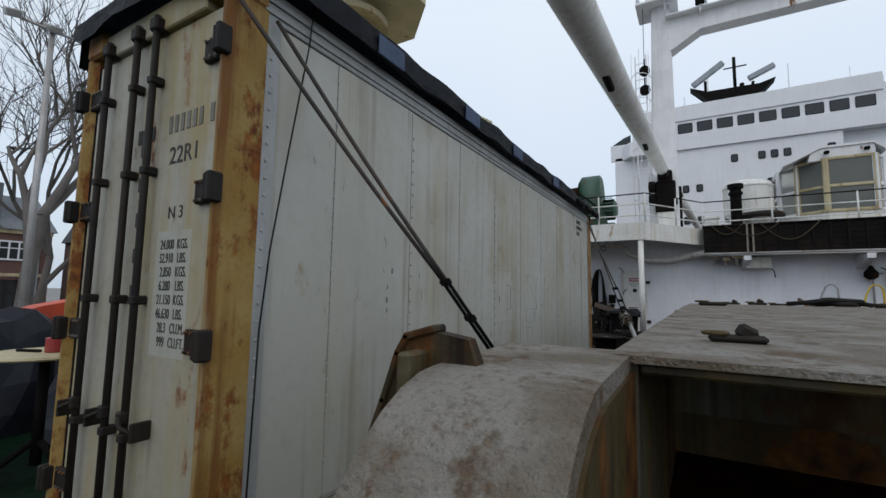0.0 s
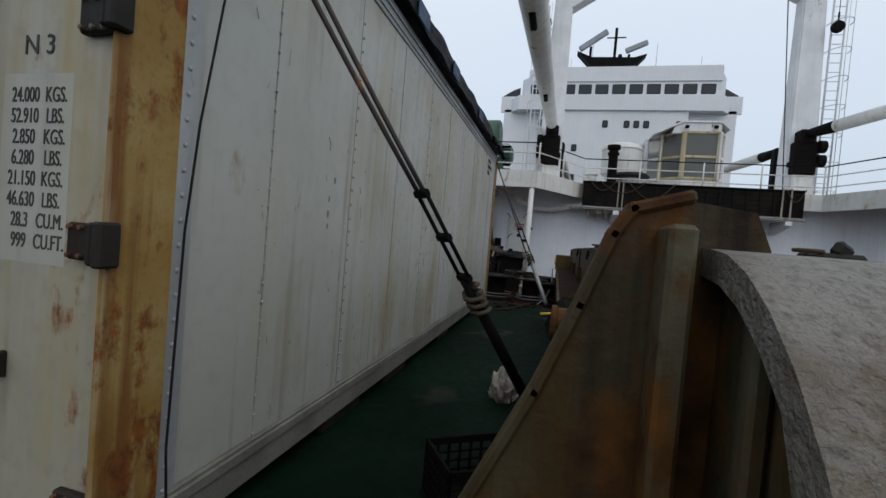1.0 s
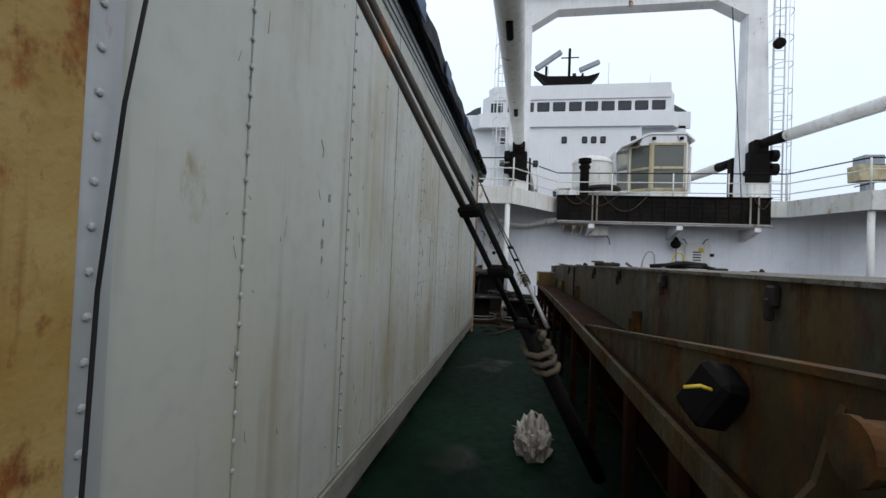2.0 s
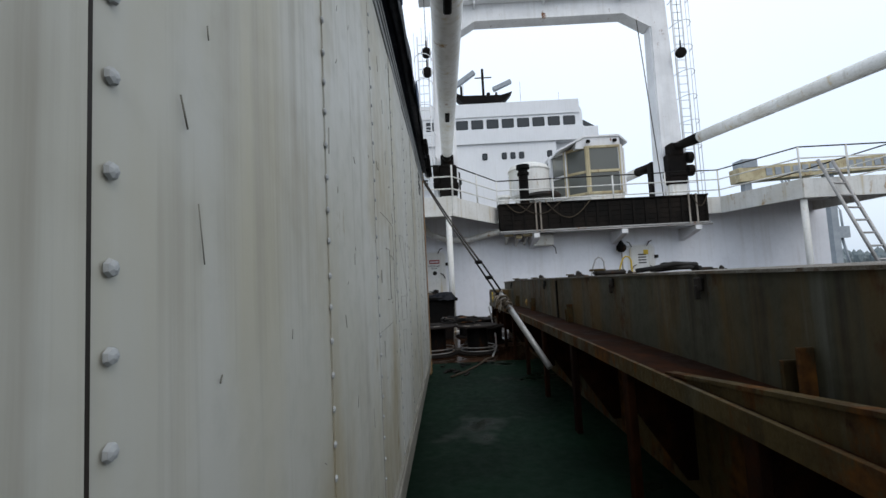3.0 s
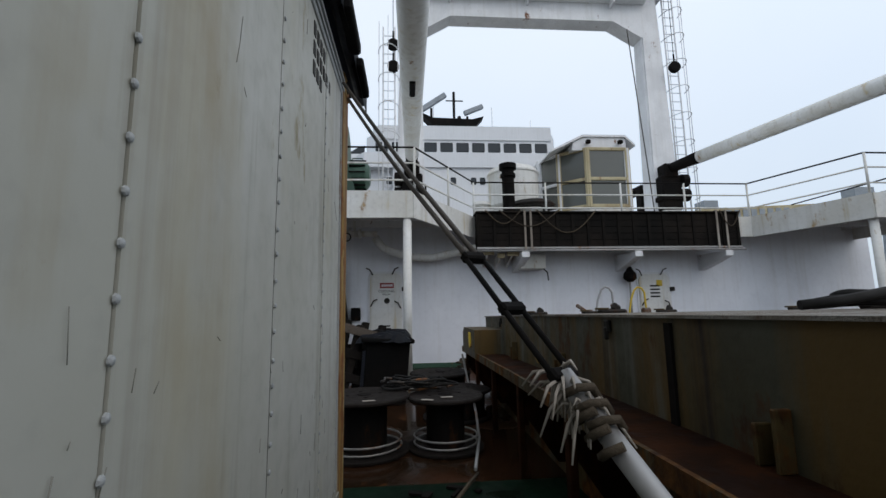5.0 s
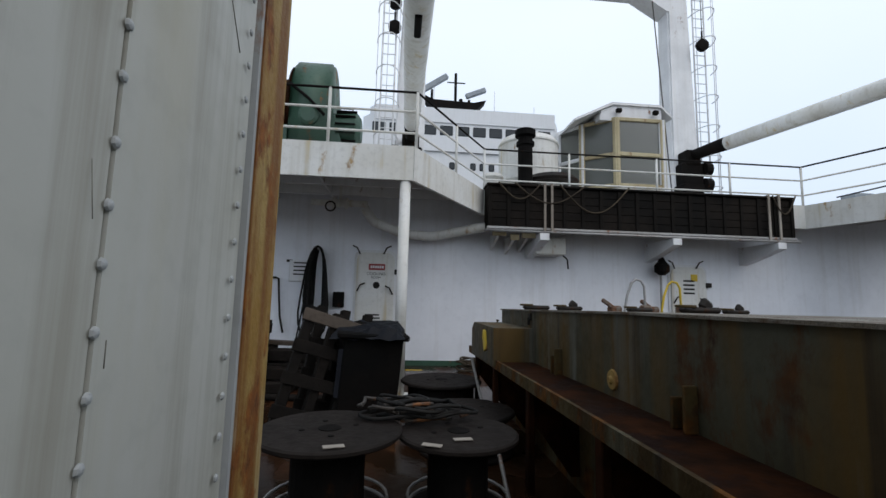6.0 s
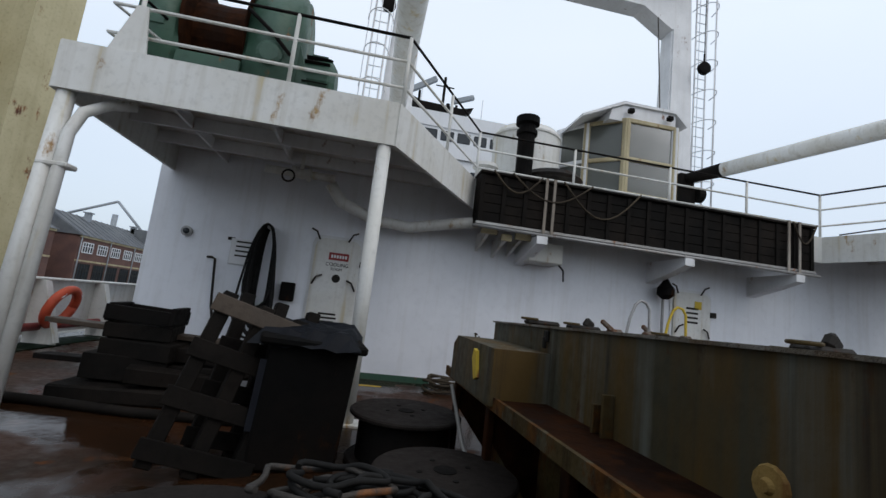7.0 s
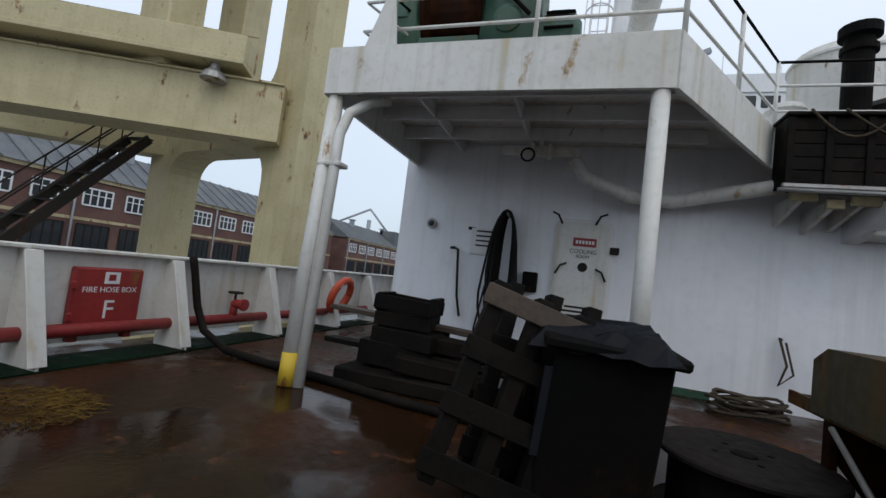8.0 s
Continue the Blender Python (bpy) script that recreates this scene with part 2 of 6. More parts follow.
def obox(bm, centre, size, m, b=0.0):
    """A box of that size, turned by the 3x3 or 4x4 matrix m, about its centre."""
    r = bmesh.ops.create_cube(bm, size=1)
    vs = r["verts"]
    bmesh.ops.transform(bm, verts=vs, matrix=Matrix.Diagonal((*size, 1)))
    if b:
        e = list({ed for v in vs for ed in v.link_edges})
        vs = list({v for f in bmesh.ops.bevel(bm, geom=e, offset=b, segments=1, affect="EDGES")["faces"] for v in f.verts}) or vs
    bmesh.ops.transform(bm, verts=vs, matrix=Matrix.Translation(centre) @ m.to_4x4())
    return bm


def tube(bm, pts, r, n=8, r2=None, caps=True):
    """A round bar along the points, with radius r at its start and r2 at its end."""
    pts = [Vector(p) for p in pts]
    r2 = r if r2 is None else r2
    rings, side = [], None
    for i, p in enumerate(pts):
        d = (pts[min(i + 1, len(pts) - 1)] - pts[max(i - 1, 0)]).normalized()
        if side is None:
            side = d.orthogonal().normalized()
        side = (side - d * side.dot(d)).normalized()
        up = d.cross(side)
        rr = r + (r2 - r) * i / max(1, len(pts) - 1)
        rings.append([bm.verts.new(p + rr * (math.cos(a) * side + math.sin(a) * up)) for a in (2 * math.pi * k / n for k in range(n))])
    for a, b in zip(rings, rings[1:]):
        for k in range(n):
            f = bm.faces.new((a[k], a[(k + 1) % n], b[(k + 1) % n], b[k]))
            f.smooth = True
    if caps:
        bm.faces.new(rings[0][::-1])
        bm.faces.new(rings[-1])
    return bm


def bar(a, b, r, n=8, r2=None):
    return tube(bmesh.new(), [a, b], r, n, r2)


def lathe(bm, centre, profile, n=24, axis="z"):
    """Turns a profile of (radius, height) about an axis through centre."""
    c = Vector(centre)
    rings = []
    for rad, h in profile:
        ring = []
        for k in range(n):
            a = 2 * math.pi * k / n
            p = (rad * math.cos(a), rad * math.sin(a), h)
            p = {"z": p, "x": (p[2], p[0], p[1]), "y": (p[0], p[2], p[1])}[axis]
            ring.append(bm.verts.new(c + Vector(p)))
        rings.append(ring)
    for a, b in zip(rings, rings[1:]):
        for k in range(n):
            bm.faces.new((a[k], a[(k + 1) % n], b[(k + 1) % n], b[k]))
    bm.faces.new(rings[0])
    bm.faces.new(rings[-1])
    bmesh.ops.recalc_face_normals(bm, faces=bm.faces)
    return bm


def prism(bm, outline, axis, a0, a1):
    """A flat outline of (u, v), drawn out along an axis from a0 to a1: x takes (y, z), y takes (x, z), z takes (x, y)."""
    def at(u, v, w):
        return {"x": (w, u, v), "y": (u, w, v), "z": (u, v, w)}[axis]
    lo = [bm.verts.new(at(u, v, a0)) for u, v in outline]
    hi = [bm.verts.new(at(u, v, a1)) for u, v in outline]
    fs = [bm.faces.new(lo), bm.faces.new(hi)]
    for k in range(len(lo)):
        j = (k + 1) % len(lo)
        fs.append(bm.faces.new((lo[k], lo[j], hi[j], hi[k])))
    bmesh.ops.recalc_face_normals(bm, faces=fs)
    return bm


def thing(name, at, label, category, group="", kind=""):
    e = new(name)
    e.empty_display_size = 0.1
    e.location = at
    e["base"] = tuple(at)
    return tagged(e, label, category, group, kind)


def part(name, bm, mat, parent, label=""):
    """Links a mesh, given in the world's places, under a thing or a part."""
    root = parent
    while root.parent:
        root = root.parent
    bmesh.ops.translate(bm, verts=bm.verts, vec=-Vector(root.location))
    me = bpy.data.meshes.new(name)
    bm.to_mesh(me)
    bm.free()
    me.materials.append(mat)
    ob = new(name, me)
    ob.parent = parent
    return tagged(ob, label)


def solid(name, bm, mat, label, category, group="", kind="", at=None):
    """A thing that is one mesh; its origin lies at its base."""
    lo = [min(v.co[k] for v in bm.verts) for k in range(3)]
    hi = [max(v.co[k] for v in bm.verts) for k in range(3)]
    at = Vector(at or ((lo[0] + hi[0]) / 2, (lo[1] + hi[1]) / 2, lo[2]))
    bmesh.ops.translate(bm, verts=bm.verts, vec=-at)
    me = bpy.data.meshes.new(name)
    bm.to_mesh(me)
    bm.free()
    me.materials.append(mat)
    ob = new(name, me)
    ob.location = at
    return tagged(ob, label, category, group, kind)


def piece(name, mesh, parent, at, turn=None):
    """One of many alike pieces, on shared mesh data, placed in the world."""
    root = parent
    while root.parent:
        root = root.parent
    ob = new(name, mesh)
    ob.parent = parent
    ob.location = Vector(at) - Vector(root.location)
    if turn:
        ob.rotation_euler = turn
    return ob


def mesh_of(name, bm, mat):
    me = bpy.data.meshes.new(name)
    bm.to_mesh(me)
    bm.free()
    me.materials.append(mat)
    return me


def lettering(name, text, size, m, mat, parent, depth=0.001):
    """Words set flat, as a mesh, at the pose m of their middle."""
    cu = bpy.data.curves.new(name, "FONT")
    cu.body, cu.size, cu.align_x, cu.align_y, cu.extrude = text, size, "CENTER", "CENTER", depth
    tmp = bpy.data.objects.new(name, cu)
    me = bpy.data.meshes.new_from_object(tmp)
    bpy.data.objects.remove(tmp)
    me.transform(m)
    root = parent
    while root.parent:
        root = root.parent
    me.transform(Matrix.Translation(-Vector(root.location)))
    me.materials.clear()
    me.materials.append(mat)
    ob = new(name, me)
    ob.parent = parent
    return ob


D = 0.22            # the deck
CX = 2.72           # the ship's middle line
WY = 12.68          # the deckhouse's front

# ---- the deck, the quay and the water ----
deck = solid("deck", box(-5.75, 11.2, -9.0, 7.15, D - 0.3, D), DECK, "wet green painted steel deck", "deck", kind="structure")
deck_aft = solid("deck", box(-5.75, 11.2, 7.15, 60.0, D - 0.3, D), DECK_RUST, "wet red-brown painted steel deck with puddles", "deck", kind="structure")
quay = solid("ground", box(-700, -6.6, -700, 900, -3.0, -1.6), QUAY, "wet grey concrete quay", "ground", kind="structure")
water = solid("water", box(-6.6, 900, -700, 900, -4.0, -3.0), WATER, "grey harbour water", "water", kind="structure")
hull = solid("hull", box(-5.75, 11.2, -9.0, 60.0, -3.6, D - 0.3), WHITE_RUSTY, "painted steel ship hull under the deck", "hull", kind="structure")

# ---- the bulwarks ----
for side, bx in ((-1, -5.45), (1, 2 * CX + 5.45)):
    bw = solid("bulwark", box(bx - 0.012, bx + 0.012, -8.8, 30, D + 0.10, 1.02), WHITE_RUSTY, "white painted steel bulwark with rust stains", "bulwark", kind="structure")
    solid("bulwark_rail", box(bx - 0.09, bx + 0.09, -8.8, 30, 1.02, 1.05, 0.006), WHITE_RUSTY, "white capping rail on the bulwark", "rail", kind="structure")

# ---- the deckhouse ----
house = solid("wall_front", box(-4.12, 8.35, WY, WY + 0.12, D, 2.95), WALL_WHITE, "white painted steel deckhouse bulkhead", "wall", kind="structure")
solid("wall_side", box(-4.12, -4.0, WY + 0.12, 21.0, D, 2.95), WALL_WHITE, "white painted steel side of the deckhouse", "wall", kind="structure")
solid("wall_side", box(8.23, 8.35, WY + 0.12, 21.0, D, 2.95), WALL_WHITE, "white painted steel side of the deckhouse", "wall", kind="structure")


def roof_outline():
    left = [(-3.97, 10.45), (-1.27, 10.45), (-0.12, 12.25)]
    right = [(5.42, 12.25), (5.98, 10.45), (8.05, 10.45)]
    return left + right + [(8.05, 21.0), (-3.97, 21.0)]


solid("roof_deck", prism(bmesh.new(), roof_outline(), "z", 2.92, 2.98), WHITE_RUSTY, "white painted steel top deck of the house", "roof", kind="structure")


def fascia(x0, y0, x1, y1):
    bm = bmesh.new()
    d = Vector((x1 - x0, y1 - y0, 0)).normalized()
    n = Vector((d.y, -d.x, 0)) * 0.02
    a, b = Vector((x0, y0, 0)), Vector((x1, y1, 0))
    return prism(bm, [((a + n).x, (a + n).y), ((b + n).x, (b + n).y), ((b - n).x, (b - n).y), ((a - n).x, (a - n).y)], "z", 2.60, 3.0)


ol = roof_outline()
for p, q in zip(ol[:5], ol[1:6]):
    solid("fascia", fascia(*p, *q), WHITE_RUSTY, "white painted steel edge of the wing deck with rust streaks", "fascia", kind="structure")
solid("fascia", fascia(-3.97, 21.0, -3.97, 10.45), WHITE_RUSTY, "white painted steel edge of the wing deck", "fascia", kind="structure")
solid("fascia", fascia(8.05, 10.45, 8.05, 21.0), WHITE_RUSTY, "white painted steel edge of the wing deck", "fascia", kind="structure")

# beams under the wings
for sgn in (-1, 1):
    for by in (10.95, 11.5, 12.1):
        x0, x1 = (-3.95, -1.2 if by < 11.2 else -0.7) if sgn < 0 else (5.95, 8.03)
        solid("deck_beam", box(min(x0, x1), max(x0, x1), by - 0.015, by + 0.015, 2.78, 2.92), WHITE, "white steel beam under the wing deck", "beam", kind="structure")
    for bx in (0.9, 1.8):
        x = -1.55 - bx if sgn < 0 else 6.0 + bx
        solid("deck_beam", box(x - 0.015, x + 0.015, 10.47, WY, 2.80, 2.92), WHITE, "white steel beam under the wing deck", "beam", kind="structure")


def wing_post(x, y, lean=0.0, foot=None):
    t = thing("wing_post", (x, y, D), "white painted steel post under the wing deck", "post", "wing posts")
    fx = x if foot is None else foot
    part("post", bar((fx, y + lean, D), (x, y, 2.64), 0.062, 14), WHITE_RUSTY, t)
    part("foot_plate", box(fx - 0.11, fx + 0.11, y + lean - 0.11, y + lean + 0.11, D, D + 0.015), WHITE_RUSTY, t)
    return t


wing_post(-1.35, 10.50)
wing_post(6.05, 10.55)

# ---- the refrigerated container ----
KX, KY0, KY1, KW = -1.67, 0.60, 6.69, 1.12
KZ0, KZ1 = D, 2.57
kxl = KX - KW


def container():
    t = thing("shipping_container", (KX - KW / 2, 3.63, D), "dirty cream refrigerated shipping container with rusty yellow corner posts", "container")
    part("body", box(kxl + 0.03, KX - 0.02, KY0 + 0.10, KY1 - 0.05, KZ0 + 0.2, KZ1 - 0.03), PANEL, t)
    # side sheets between the seams, lapped a little over one another
    ys = [0.84, 1.18, 1.80, 2.41, 3.02, 3.63, 4.24, 4.85, 5.46, 6.10, 6.48]
    for k, (a, b) in enumerate(zip(ys, ys[1:])):
        lift = 0.003 * (k % 2)
        for x, s in ((KX - 0.02, 1), (kxl + 0.03, -1)):
            x1 = x + s * (0.008 + lift)
            part("side_sheet", box(min(x, x1), max(x, x1), a + 0.002, b - 0.002, 0.46, 2.420), PANEL, t)
    # edge strips beside the posts
    for y0, y1 in ((KY0 + 0.176, 0.838), (6.50, KY1 - 0.176)):
        if y1 > y0:
            part("edge_strip", box(KX - 0.02, KX - 0.004, y0, y1, 0.44, 2.430), STRIP, t, "grey riveted edge strip")
    # rails
    part("bottom_rail", fbox(box(KX - 0.10, KX - 0.003, KY0 + 0.16, KY1 - 0.16, 0.30, 0.458, 0.008), KX - 0.09, KX + 0.006, KY0 + 0.16, KY1 - 0.16, 0.40, 0.44, 0.004), SCUFF, t, "dirty dark grey bottom rail")
    part("top_rail", fbox(fbox(box(KX - 0.06, KX - 0.004, KY0 + 0.16, KY1 - 0.16, 2.425, KZ1 - 0.02, 0.004),
                               KX - 0.05, KX + 0.004, KY0 + 0.16, KY1 - 0.16, 2.450, 2.465), KX - 0.05, KX + 0.006, KY0 + 0.16, KY1 - 0.16, 2.495, 2.515), STRIP, t, "pale grey ribbed top rail")
    for y in (1.75, 2.55, 3.9, 5.6):
        part("skid_block", box(KX - 0.22, KX - 0.03, y, y + 0.42, D, 0.305, 0.01), BAR_DARK, t)
    part("top_rail", box(kxl + 0.004, kxl + 0.06, KY0 + 0.16, KY1 - 0.16, 2.425, KZ1 - 0.02, 0.004), STRIP, t)
    part("bottom_rail", box(kxl + 0.003, kxl + 0.10, KY0 + 0.16, KY1 - 0.16, 0.30, 0.458, 0.008), STRIP, t)
    part("door_header", box(kxl + 0.15, KX - 0.15, KY0 + 0.01, KY0 + 0.12, 2.420, KZ1 - 0.03, 0.006), DOORPANEL, t)
    part("door_sill", box(kxl + 0.15, KX - 0.15, KY0 + 0.01, KY0 + 0.14, KZ0 + 0.02, 0.36, 0.008), POST_RUST, t)
    # posts with a folded front lip
    for x, s in ((KX, -1), (kxl, 1)):
        for y, f in ((KY0, 1), (KY1, -1)):
            bm = bmesh.new()
            o = [(x, y), (x, y + f * 0.176), (x + s * 0.012, y + f * 0.176), (x + s * 0.02, y + f * 0.12), (x + s * 0.05, y + f * 0.09), (x + s * 0.052, y + f * 0.03), (x + s * 0.02, y)]
            prism(bm, o, "z", KZ0 + 0.118, KZ1 - 0.118)
            post = part("corner_post", bm, POST_RUST, t, "rust-stained yellow corner post")
            for z0, z1 in ((KZ0, KZ0 + 0.118), (KZ1 - 0.118, KZ1)):
                c = part("corner_casting", box(min(x + s * -0.006, x + s * 0.162), max(x - s * 0.006, x + s * 0.162), min(y - f * 0.006, y + f * 0.178), max(y - f * 0.006, y + f * 0.178), z0, z1, 0.012), POST_RUST, t)
                zc = (z0 + z1) / 2
                bm = bmesh.new()
                lathe(bm, (x - s * 0.0065, y + f * 0.09, zc), [(0.026, -0.004), (0.034, -0.004), (0.034, 0.004), (0.026, 0.004)], 14, "x")
                lathe(bm, (x - s * 0.0065, y + f * 0.09, zc), [(0.033, -0.001), (0.033, 0.001)], 14, "x")
                part("casting_hole", bm, BLACK_STEEL, c, "dark hole of the casting")
    # rivets down the strips and seams
    bm = bmesh.new()
    lathe(bm, (0, 0, 0), [(0.0075, 0.0), (0.006, 0.003), (0.002, 0.0045)], 7, "x")
    rivet = mesh_of("rivet", bm, STRIP)
    z = 0.47
    near = []
    while z < 2.410:
        near += [(KX - 0.003, 0.80, z), (KX - 0.003, 6.44, z)]
        near += [(KX - 0.0095, y, z + random.uniform(-.004, .004)) for y in (1.18, 2.41, 3.63, 4.85, 1.82, 3.04, 4.26, 5.48, 6.10)]
        z += 0.069
    for p in near[:300]:
        piece("rivet", rivet, t, p)
    # doors
    for k, (x0, x1) in enumerate(((kxl + 0.055, KX - KW / 2 - 0.008), (KX - KW / 2 + 0.008, KX - 0.055))):
        leaf = part("door", box(x0, x1, KY0 + 0.035, KY0 + 0.10, 0.36, 2.420, 0.008), DOORPANEL, t, "cream painted door leaf with grey stencils")
        part("gasket", fbox(box(x0 - 0.012, x0, KY0 + 0.03, KY0 + 0.09, 0.36, 2.420), x1, x1 + 0.012, KY0 + 0.03, KY0 + 0.09, 0.36, 2.420), DARK_ROPE, leaf)
        for fx in ((0.35, 0.88) if k == 0 else (0.16,)):
            bx = x0 + (x1 - x0) * fx
            rod = part("lock_bar", tube(bmesh.new(), [(bx, KY0 - 0.004, 0.30), (bx, KY0 - 0.004, 2.480)], 0.0145, 10), BAR_DARK, t, "dark steel locking bar")
            for z in (0.34, 2.440):
                part("cam_keeper", box(bx - 0.028, bx + 0.028, KY0 - 0.025, KY0 + 0.035, z - 0.03, z + 0.03, 0.008), BAR_DARK, rod)
            for z in (0.78, 1.30, 1.82, 2.2):
                part("bar_guide", box(bx - 0.020, bx + 0.020, KY0 - 0.021, KY0 + 0.035, z - 0.018, z + 0.018, 0.006), BAR_DARK, rod)
            hx = bx + (0.11 if fx < 0.3 else -0.10)
            bm = tube(bmesh.new(), [(bx, KY0 - 0.025, 0.86), ((bx + hx) / 2, KY0 - 0.045, 0.835), (hx, KY0 - 0.030, 0.82)], 0.008, 8)
            fbox(bm, hx - 0.008, hx + 0.008, KY0 - 0.036, KY0 + 0.035, 0.785, 0.855, 0.004)
            fbox(bm, bx - 0.02, bx + 0.02, KY0 - 0.03, KY0 + 0.0, 0.83, 0.88, 0.006)
            part("lock_handle", bm, BAR_DARK, rod)
        hxx = KX - 0.030 if k else kxl + 0.030
        s = 1 if k else -1
        for z in (0.50, 1.16, 1.70, 2.24):
            bm = box(min(hxx, hxx - s * 0.115), max(hxx, hxx - s * 0.115), KY0 + 0.012, KY0 + 0.036, z - 0.045, z + 0.045, 0.005)
            fbox(bm, min(hxx, hxx + s * 0.02), max(hxx, hxx + s * 0.02), KY0 - 0.03, KY0 + 0.04, z - 0.05, z + 0.05, 0.006)
            fbox(bm, min(hxx + s * 0.022, hxx + s * 0.05), max(hxx + s * 0.022, hxx + s * 0.05), KY0 - 0.035, KY0 + 0.02, z - 0.053, z + 0.053, 0.006)
            hinge = part("hinge", bm, BAR_DARK, t, "dark bolted steel hinge")
            for ix in (0.03, 0.065, 0.10):
                for iz in (-0.034, 0.034):
                    part("bolt", lathe(bmesh.new(), (hxx - s * ix, KY0 + 0.008, z + iz), [(0.002, -0.006), (0.006, -0.005), (0.006, 0.004), (0.005, 0.008)], 8, "y"), GALV_RUST, hinge)
    # stencils on the near leaf
    pose_door = lambda x, z: pose(x, KY0 + 0.0335, z, 90, 0, 0)
    for k, (a, b) in enumerate((("24.000", "KGS."), ("52.910", "LBS."), ("2.850", "KGS."), ("6.280", "LBS."), ("21.150", "KGS."), ("46.630", "LBS."), ("28.3", "CU.M."), ("999", "CU.FT."))):
        z = 1.515 - 0.053 * k
        lettering("stencil", a, 0.054, pose_door(KX - 0.340, z) @ Matrix.Diagonal((0.66, 1, 1, 1)), BLACK, t)
        lettering("stencil", b, 0.054, pose_door(KX - 0.235, z) @ Matrix.Diagonal((0.66, 1, 1, 1)), BLACK, t)
    part("stencil_patch", box(KX - 0.42, KX - 0.18, KY0 + 0.0345, KY0 + 0.036, 1.09, 1.57), PANEL, t)
    lettering("stencil", "N 3", 0.07, pose_door(KX - 0.30, 1.64), BLACK, t)
    lettering("stencil", "22R1", 0.10, pose_door(KX - 0.27, 1.87), BLACK, t)
    for k in range(7):
        x = KX - 0.38 + 0.042 * k + (0.03 if k == 6 else 0)
        part("stencil", box(x - 0.011, x + 0.011, KY0 + 0.0315, KY0 + 0.0345, 1.97, 2.04), SCUFF, t)
    bm = bmesh.new()
    for k in range(4):
        x = KX - 0.62 + 0.035 * k
        fbox(bm, x - 0.014, x + 0.014, KY0 + 0.0315, KY0 + 0.0345, 1.96, 2.02)
    for k in range(5):
        fbox(bm, KX - 0.60, KX - 0.565, KY0 + 0.0315, KY0 + 0.0345, 1.30 + 0.15 * k, 1.36 + 0.15 * k)
    part("stencil", bm, BLACK, t)
    # code stencilled at the far end of the side
    bm = bmesh.new()
    for row, n in ((2.33, 4), (2.25, 6), (2.17, 3)):
        for k in range(n):
            fbox(bm, KX - 0.012, KX - 0.0085, 5.85 + 0.06 * k, 5.885 + 0.06 * k, row, row + 0.055)
    part("stencil", bm, BAR_DARK, t)
    # outlines of old repair patches and scratches on the side
    bm = bmesh.new()

    def scratch(pts, w=0.003):
        for (ya, za), (yb, zb) in zip(pts, pts[1:]):
            tube(bm, [(KX - 0.0085, ya, za), (KX - 0.0085, yb, zb)], w, 5)
    # a square patch, a slanting crack and the frames of older repairs
    scratch([(3.27, 1.416), (3.38, 1.416), (3.372, 1.30), (3.37, 1.206), (3.28, 1.208)], 0.0013)
    scratch([(3.15, 1.545), (3.32, 1.546), (3.42, 1.542), (3.51, 1.535), (3.512, 1.40), (3.512, 1.209), (3.51, 1.086)], 0.0009)
    scratch([(3.774, 1.204), (4.02, 1.195), (4.036, 1.065), (3.788, 1.079), (3.774, 1.204)], 0.0010)
    scratch([(3.773, 1.521), (3.85, 1.45), (3.93, 1.374), (4.024, 1.28), (4.113, 1.191)], 0.0008)
    scratch([(3.773, 1.521), (3.92, 1.533), (3.964, 1.535), (4.02, 1.48), (4.06, 1.40), (4.085, 1.20)], 0.0007)
    scratch([(3.947, 0.904), (3.966, 1.013), (3.782, 1.028), (3.83, 0.891)], 0.0009)
    scratch([(3.395, 1.393), (3.449, 1.392), (3.497, 1.38)], 0.0012)
    scratch([(3.565, 1.479), (3.566, 1.227)], 0.0007)
    scratch([(3.506, 1.595), (3.531, 1.551)], 0.0009)
    scratch([(3.946, 1.2), (3.981, 1.202), (4.059, 1.197)], 0.0008)
    scratch([(4.084, 1.388), (4.115, 1.517), (4.148, 1.486)], 0.0006)
    scratch([(4.029, 1.114), (4.057, 1.163), (4.102, 1.274)], 0.0005)
    scratch([(3.418, 1.106), (3.20, 1.103), (3.01, 1.101)], 0.0008)
    scratch([(6.35, 1.80), (6.41, 1.72)], 0.001)
    scratch([(1.56, 1.64), (1.58, 1.61), (1.575, 1.585)], 0.0016)
    for k in range(150):
        y, z = random.uniform(0.95, 6.3), random.uniform(0.5, 2.4)
        scratch([(y, z), (y + random.uniform(-0.015, 0.015), z + random.choice((0.008, 0.015, 0.03, 0.06)))], random.uniform(0.0005, 0.0010))
    tagged(part("scratch", bm, SCUFF, t, "thin grey scratches and patch outlines"), kind="stuff")
    for y in (1.80, 3.02, 4.24, 5.46):
        part("seam", box(KX - 0.0125, KX - 0.0088, y - 0.002, y + 0.002, 0.47, 2.410), BAR_DARK, t)
    for y, z, r, h in ((1.64, 1.46, 0.016, 0.026), (1.60, 1.37, 0.010, 0.022), (1.597, 1.305, 0.014, 0.030), (1.60, 1.25, 0.009, 0.020), (3.13, 1.30, 0.006, 0.03), (4.47, 1.39, 0.012, 0.018), (4.38, 1.50, 0.007, 0.02)):
        pts = [(y + 0.7 * r * math.cos(q * .524) * random.uniform(.45, 1.2), z + 0.75 * h * math.sin(q * .524) * random.uniform(.45, 1.2)) for q in range(12)]
        part("scuff", prism(bmesh.new(), pts, "x", KX - 0.0095, KX - 0.0078), SCUFF, t)
    return t


container()


